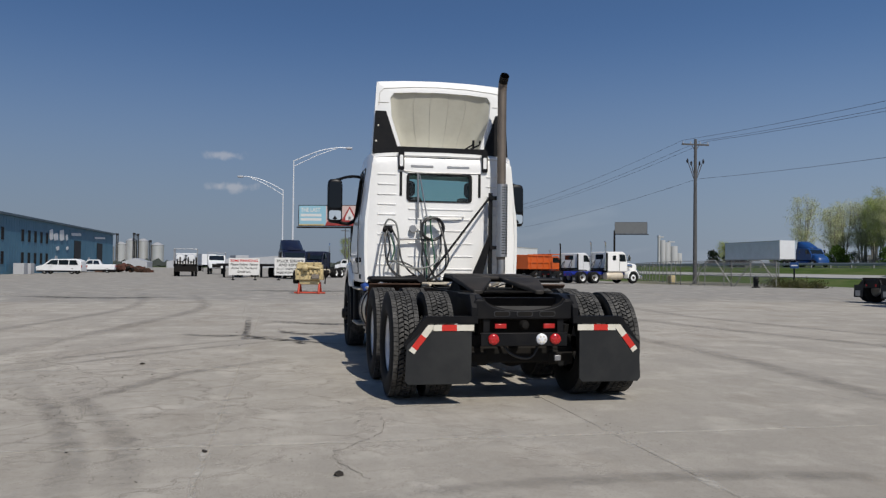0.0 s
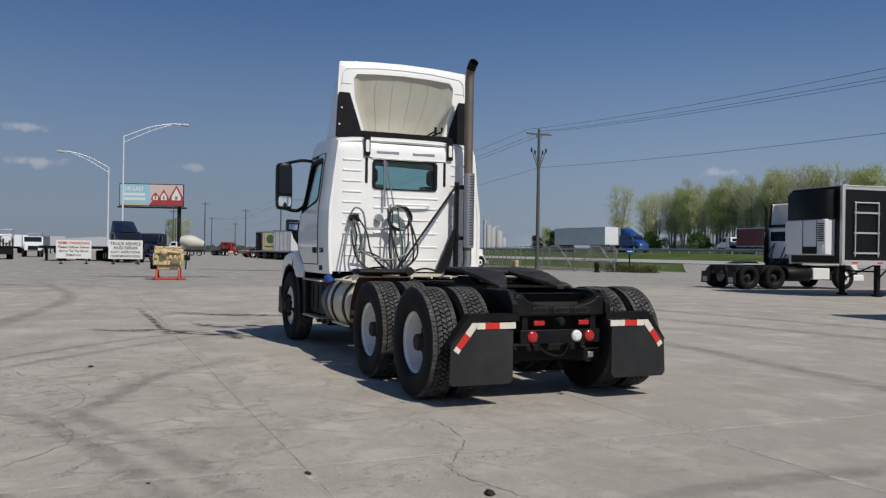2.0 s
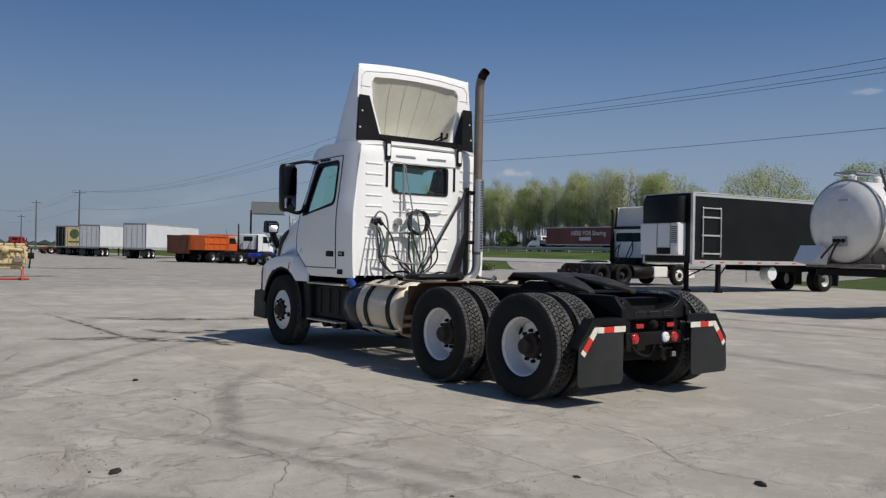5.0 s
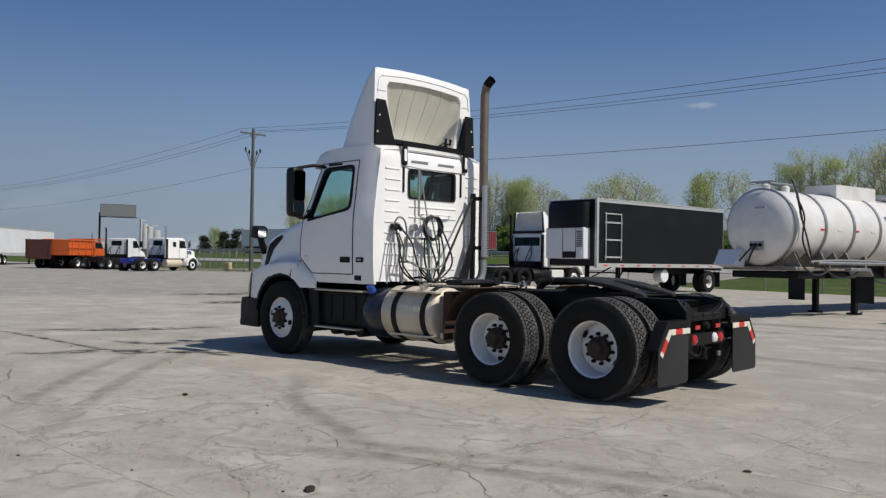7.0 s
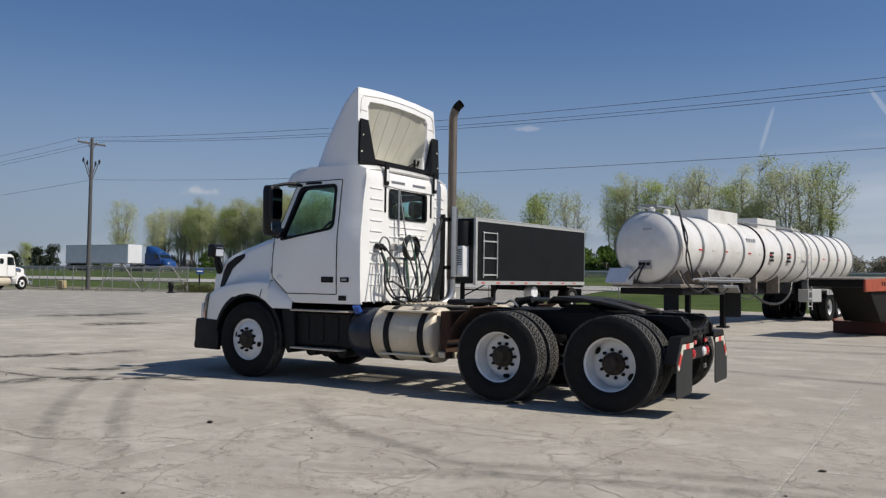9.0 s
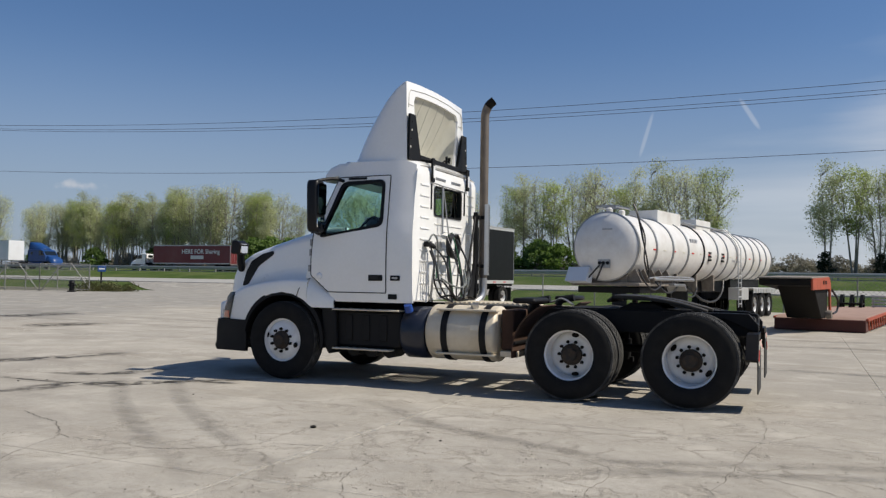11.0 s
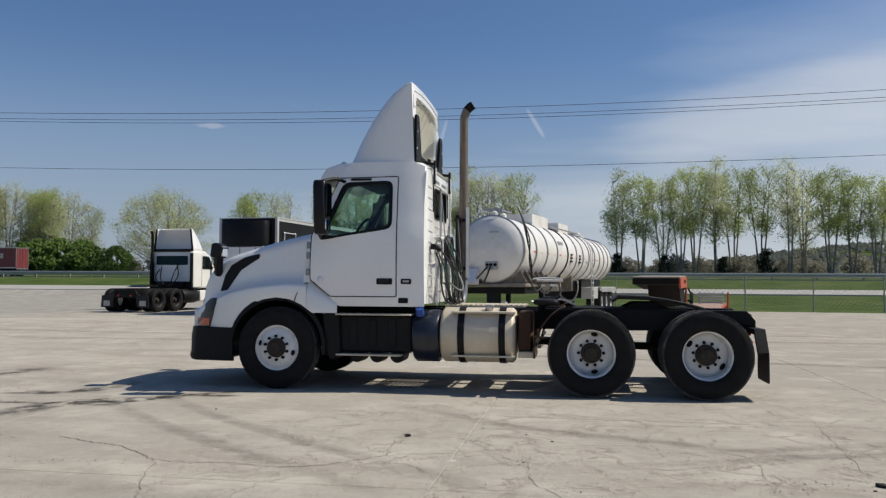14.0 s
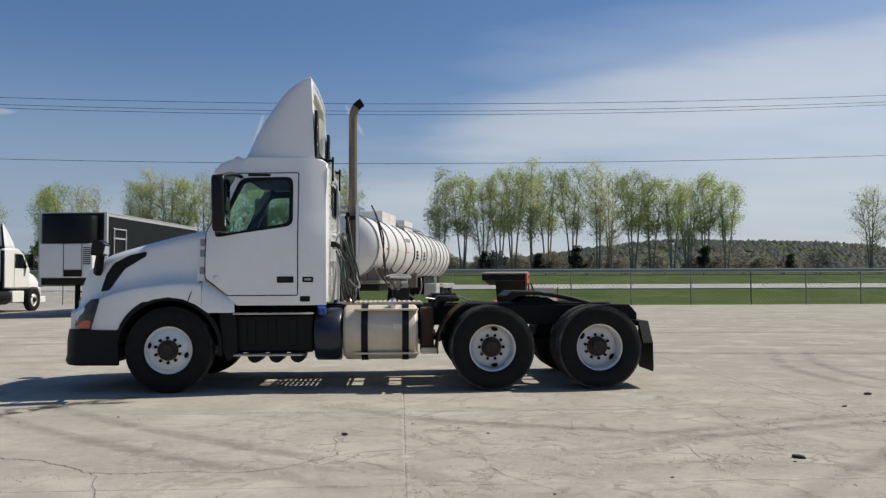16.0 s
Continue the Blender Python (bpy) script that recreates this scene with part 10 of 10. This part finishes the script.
for k, (pts, w) in enumerate((
        ([(-7.6, -4.1), (-7.2, -3.6), (-7.1, -3.0), (-6.71, -2.53), (-6.3, -2.35), (-6.0, -2.1)], 0.5),
        ([(-6.1, -2.1), (-5.75, -1.95), (-5.35, -1.85)], 0.22), ([(-12.5, -2.98), (-9.4, -2.90), (-6.2, -2.84)], 0.16), ([(-6.6, -2.95), (-6.45, -2.5), (-5.9, -1.84), (-5.3, -1.3)], 0.3),
        ([(-8.4, -2.15), (-7.7, -2.05), (-7.34, -1.6), (-7.3, -0.8)], 0.4),
        ([(-16.7, 4.2), (-16.5, 5.2), (-16.4, 6.4)], 1.6), ([(-11, -2.6), (-10.0, -1.2), (-9.5, 0.6)], 0.7),
        ([(-22, 6), (-21, 8), (-21.5, 10)], 1.8), ([(-34, -4), (-33, -1), (-34, 2)], 2.2), ([(-48, 2), (-46, 6), (-47, 9)], 2.4), ([(-26, -12), (-24, -9), (-25, -6)], 1.6))):
    ribbon("oil_stain", pts, w, oil_mark, 0.0031 + 0.0003 * (k % 3), 0, k, 8, "dark oily stain on the concrete")

filler_m = mark_mat("joint_filler", (0.60, 0.565, 0.49), 0.8, (1, 1, 1), 0.42, 0.66)
for k, pts in enumerate((
        [(OX, -8.0), (OX, -4.0), (OX, 0.0), (OX, 3.0)], [(OX - SX, -8.0), (OX - SX, -5.0), (OX - SX, -2.0)], [(OX + SX, -6.0), (OX + SX, -2.0), (OX + SX, 3.0)],
        [(-3.0, OY - 2 * SY), (1.0, OY - 2 * SY), (6.0, OY - 2 * SY)], [(-1.0, OY - SY), (3.0, OY - SY), (8.0, OY - SY)], [(1.4, OY), (4.0, OY), (9.0, OY)])):
    ribbon("joint_filler", pts, 0.13, filler_m, 0.0036 + 0.0003 * (k % 2), 0.02, 40 + k, 10, "pale crumbling filler along a slab joint")

# crumbled grit along the cracks and joints
rc = random.Random(55)
grit_bm = B()
pale_grit = worn("pale_grit", (0.42, 0.39, 0.33), (0.22, 0.2, 0.17), 0.95, scale=30, amount=0.5)
dark_grit = worn("dark_grit", (0.06, 0.052, 0.043), (0.14, 0.12, 0.1), 0.95, scale=30, amount=0.5)
NESTS = [(0.1, -5.25, 0.5), (-0.17, -5.1, 0.35), (1.7, -4.6, 0.5), (0.7, -3.6, 0.4), (-1.8, -4.75, 0.4), (-0.9, -4.05, 0.35), (2.3, -1.85, 0.35), (-2.95, -4.7, 0.25), (0.6, -5.7, 0.4),
         (-1.5, -5.6, 0.4), (2.5, -5.1, 0.45), (1.3, -6.0, 0.5), (-0.4, -6.8, 0.5), (2.0, -3.2, 0.35), (3.6, -3.0, 0.5), (-2.45, -6.0, 0.4), (-5.1, -5.4, 0.4), (4.1, -2.0, 0.4), (1.9, 0.3, 0.5)]
for x, y, spread in NESTS:
    arm = rc.uniform(0, 6.28)
    for _ in range(58):
        d, off_ = rc.gauss(0, spread), rc.gauss(0, spread * 0.16)
        px, py = x + d * math.cos(arm) - off_ * math.sin(arm), y + d * math.sin(arm) + off_ * math.cos(arm)
        r = rc.uniform(0.002, 0.0065)
        a = rc.uniform(0, 6.28)
        q = [grit_bm.verts.new((px + r * rc.uniform(0.7, 1.5) * math.cos(a + t), py + r * rc.uniform(0.7, 1.5) * math.sin(a + t), 0.0022)) for t in (0, 1.7, 3.3, 4.8)]
        q.append(grit_bm.verts.new((px + r * rc.uniform(-0.3, 0.3), py, 0.0022 + r * rc.uniform(0.5, 1.0))))
        mi_ = rc.choice((0, 1, 1))
        for i in range(4):
            grit_bm.faces.new((q[i], q[(i + 1) % 4], q[4])).material_index = mi_
part("crack_grit", grit_bm, [pale_grit, dark_grit], pavement, "crumbled grit along the cracks", smooth=None, kind="stuff")

# pebbles and scraps lying about
rb = random.Random(77)
scrap_m = worn("dark_scrap", (0.03, 0.026, 0.022), (0.08, 0.06, 0.05), 0.8, scale=20)
SCRAPS = [((0.55, -5.12), 0.036), ((-2.93, -3.97), 0.03), ((2.96, -1.92), 0.035), ((2.21, -2.77), 0.022)]
for k in range(46):
    SCRAPS.append(((rb.uniform(-9, 6), rb.uniform(-8.5, -2.0)), rb.uniform(0.005, 0.012)))
for k, ((x, y), r) in enumerate(SCRAPS):
    bm = B()
    bmesh.ops.create_icosphere(bm, subdivisions=1, radius=r)
    for v in bm.verts:
        v.co *= rb.uniform(0.7, 1.25)
        v.co.z *= 0.5
        v.co.x *= 1.4
    solid("pebble" if k > 3 else "rubber_scrap", bm, scrap_m, "small dark pebble on the concrete" if k > 3 else "dark scrap of tyre rubber on the concrete", "pebble" if k > 3 else "scrap", "pebbles" if k > 3 else "scraps", m=pose(x, y, r * 0.32, 0, 0, rb.uniform(0, 180)))
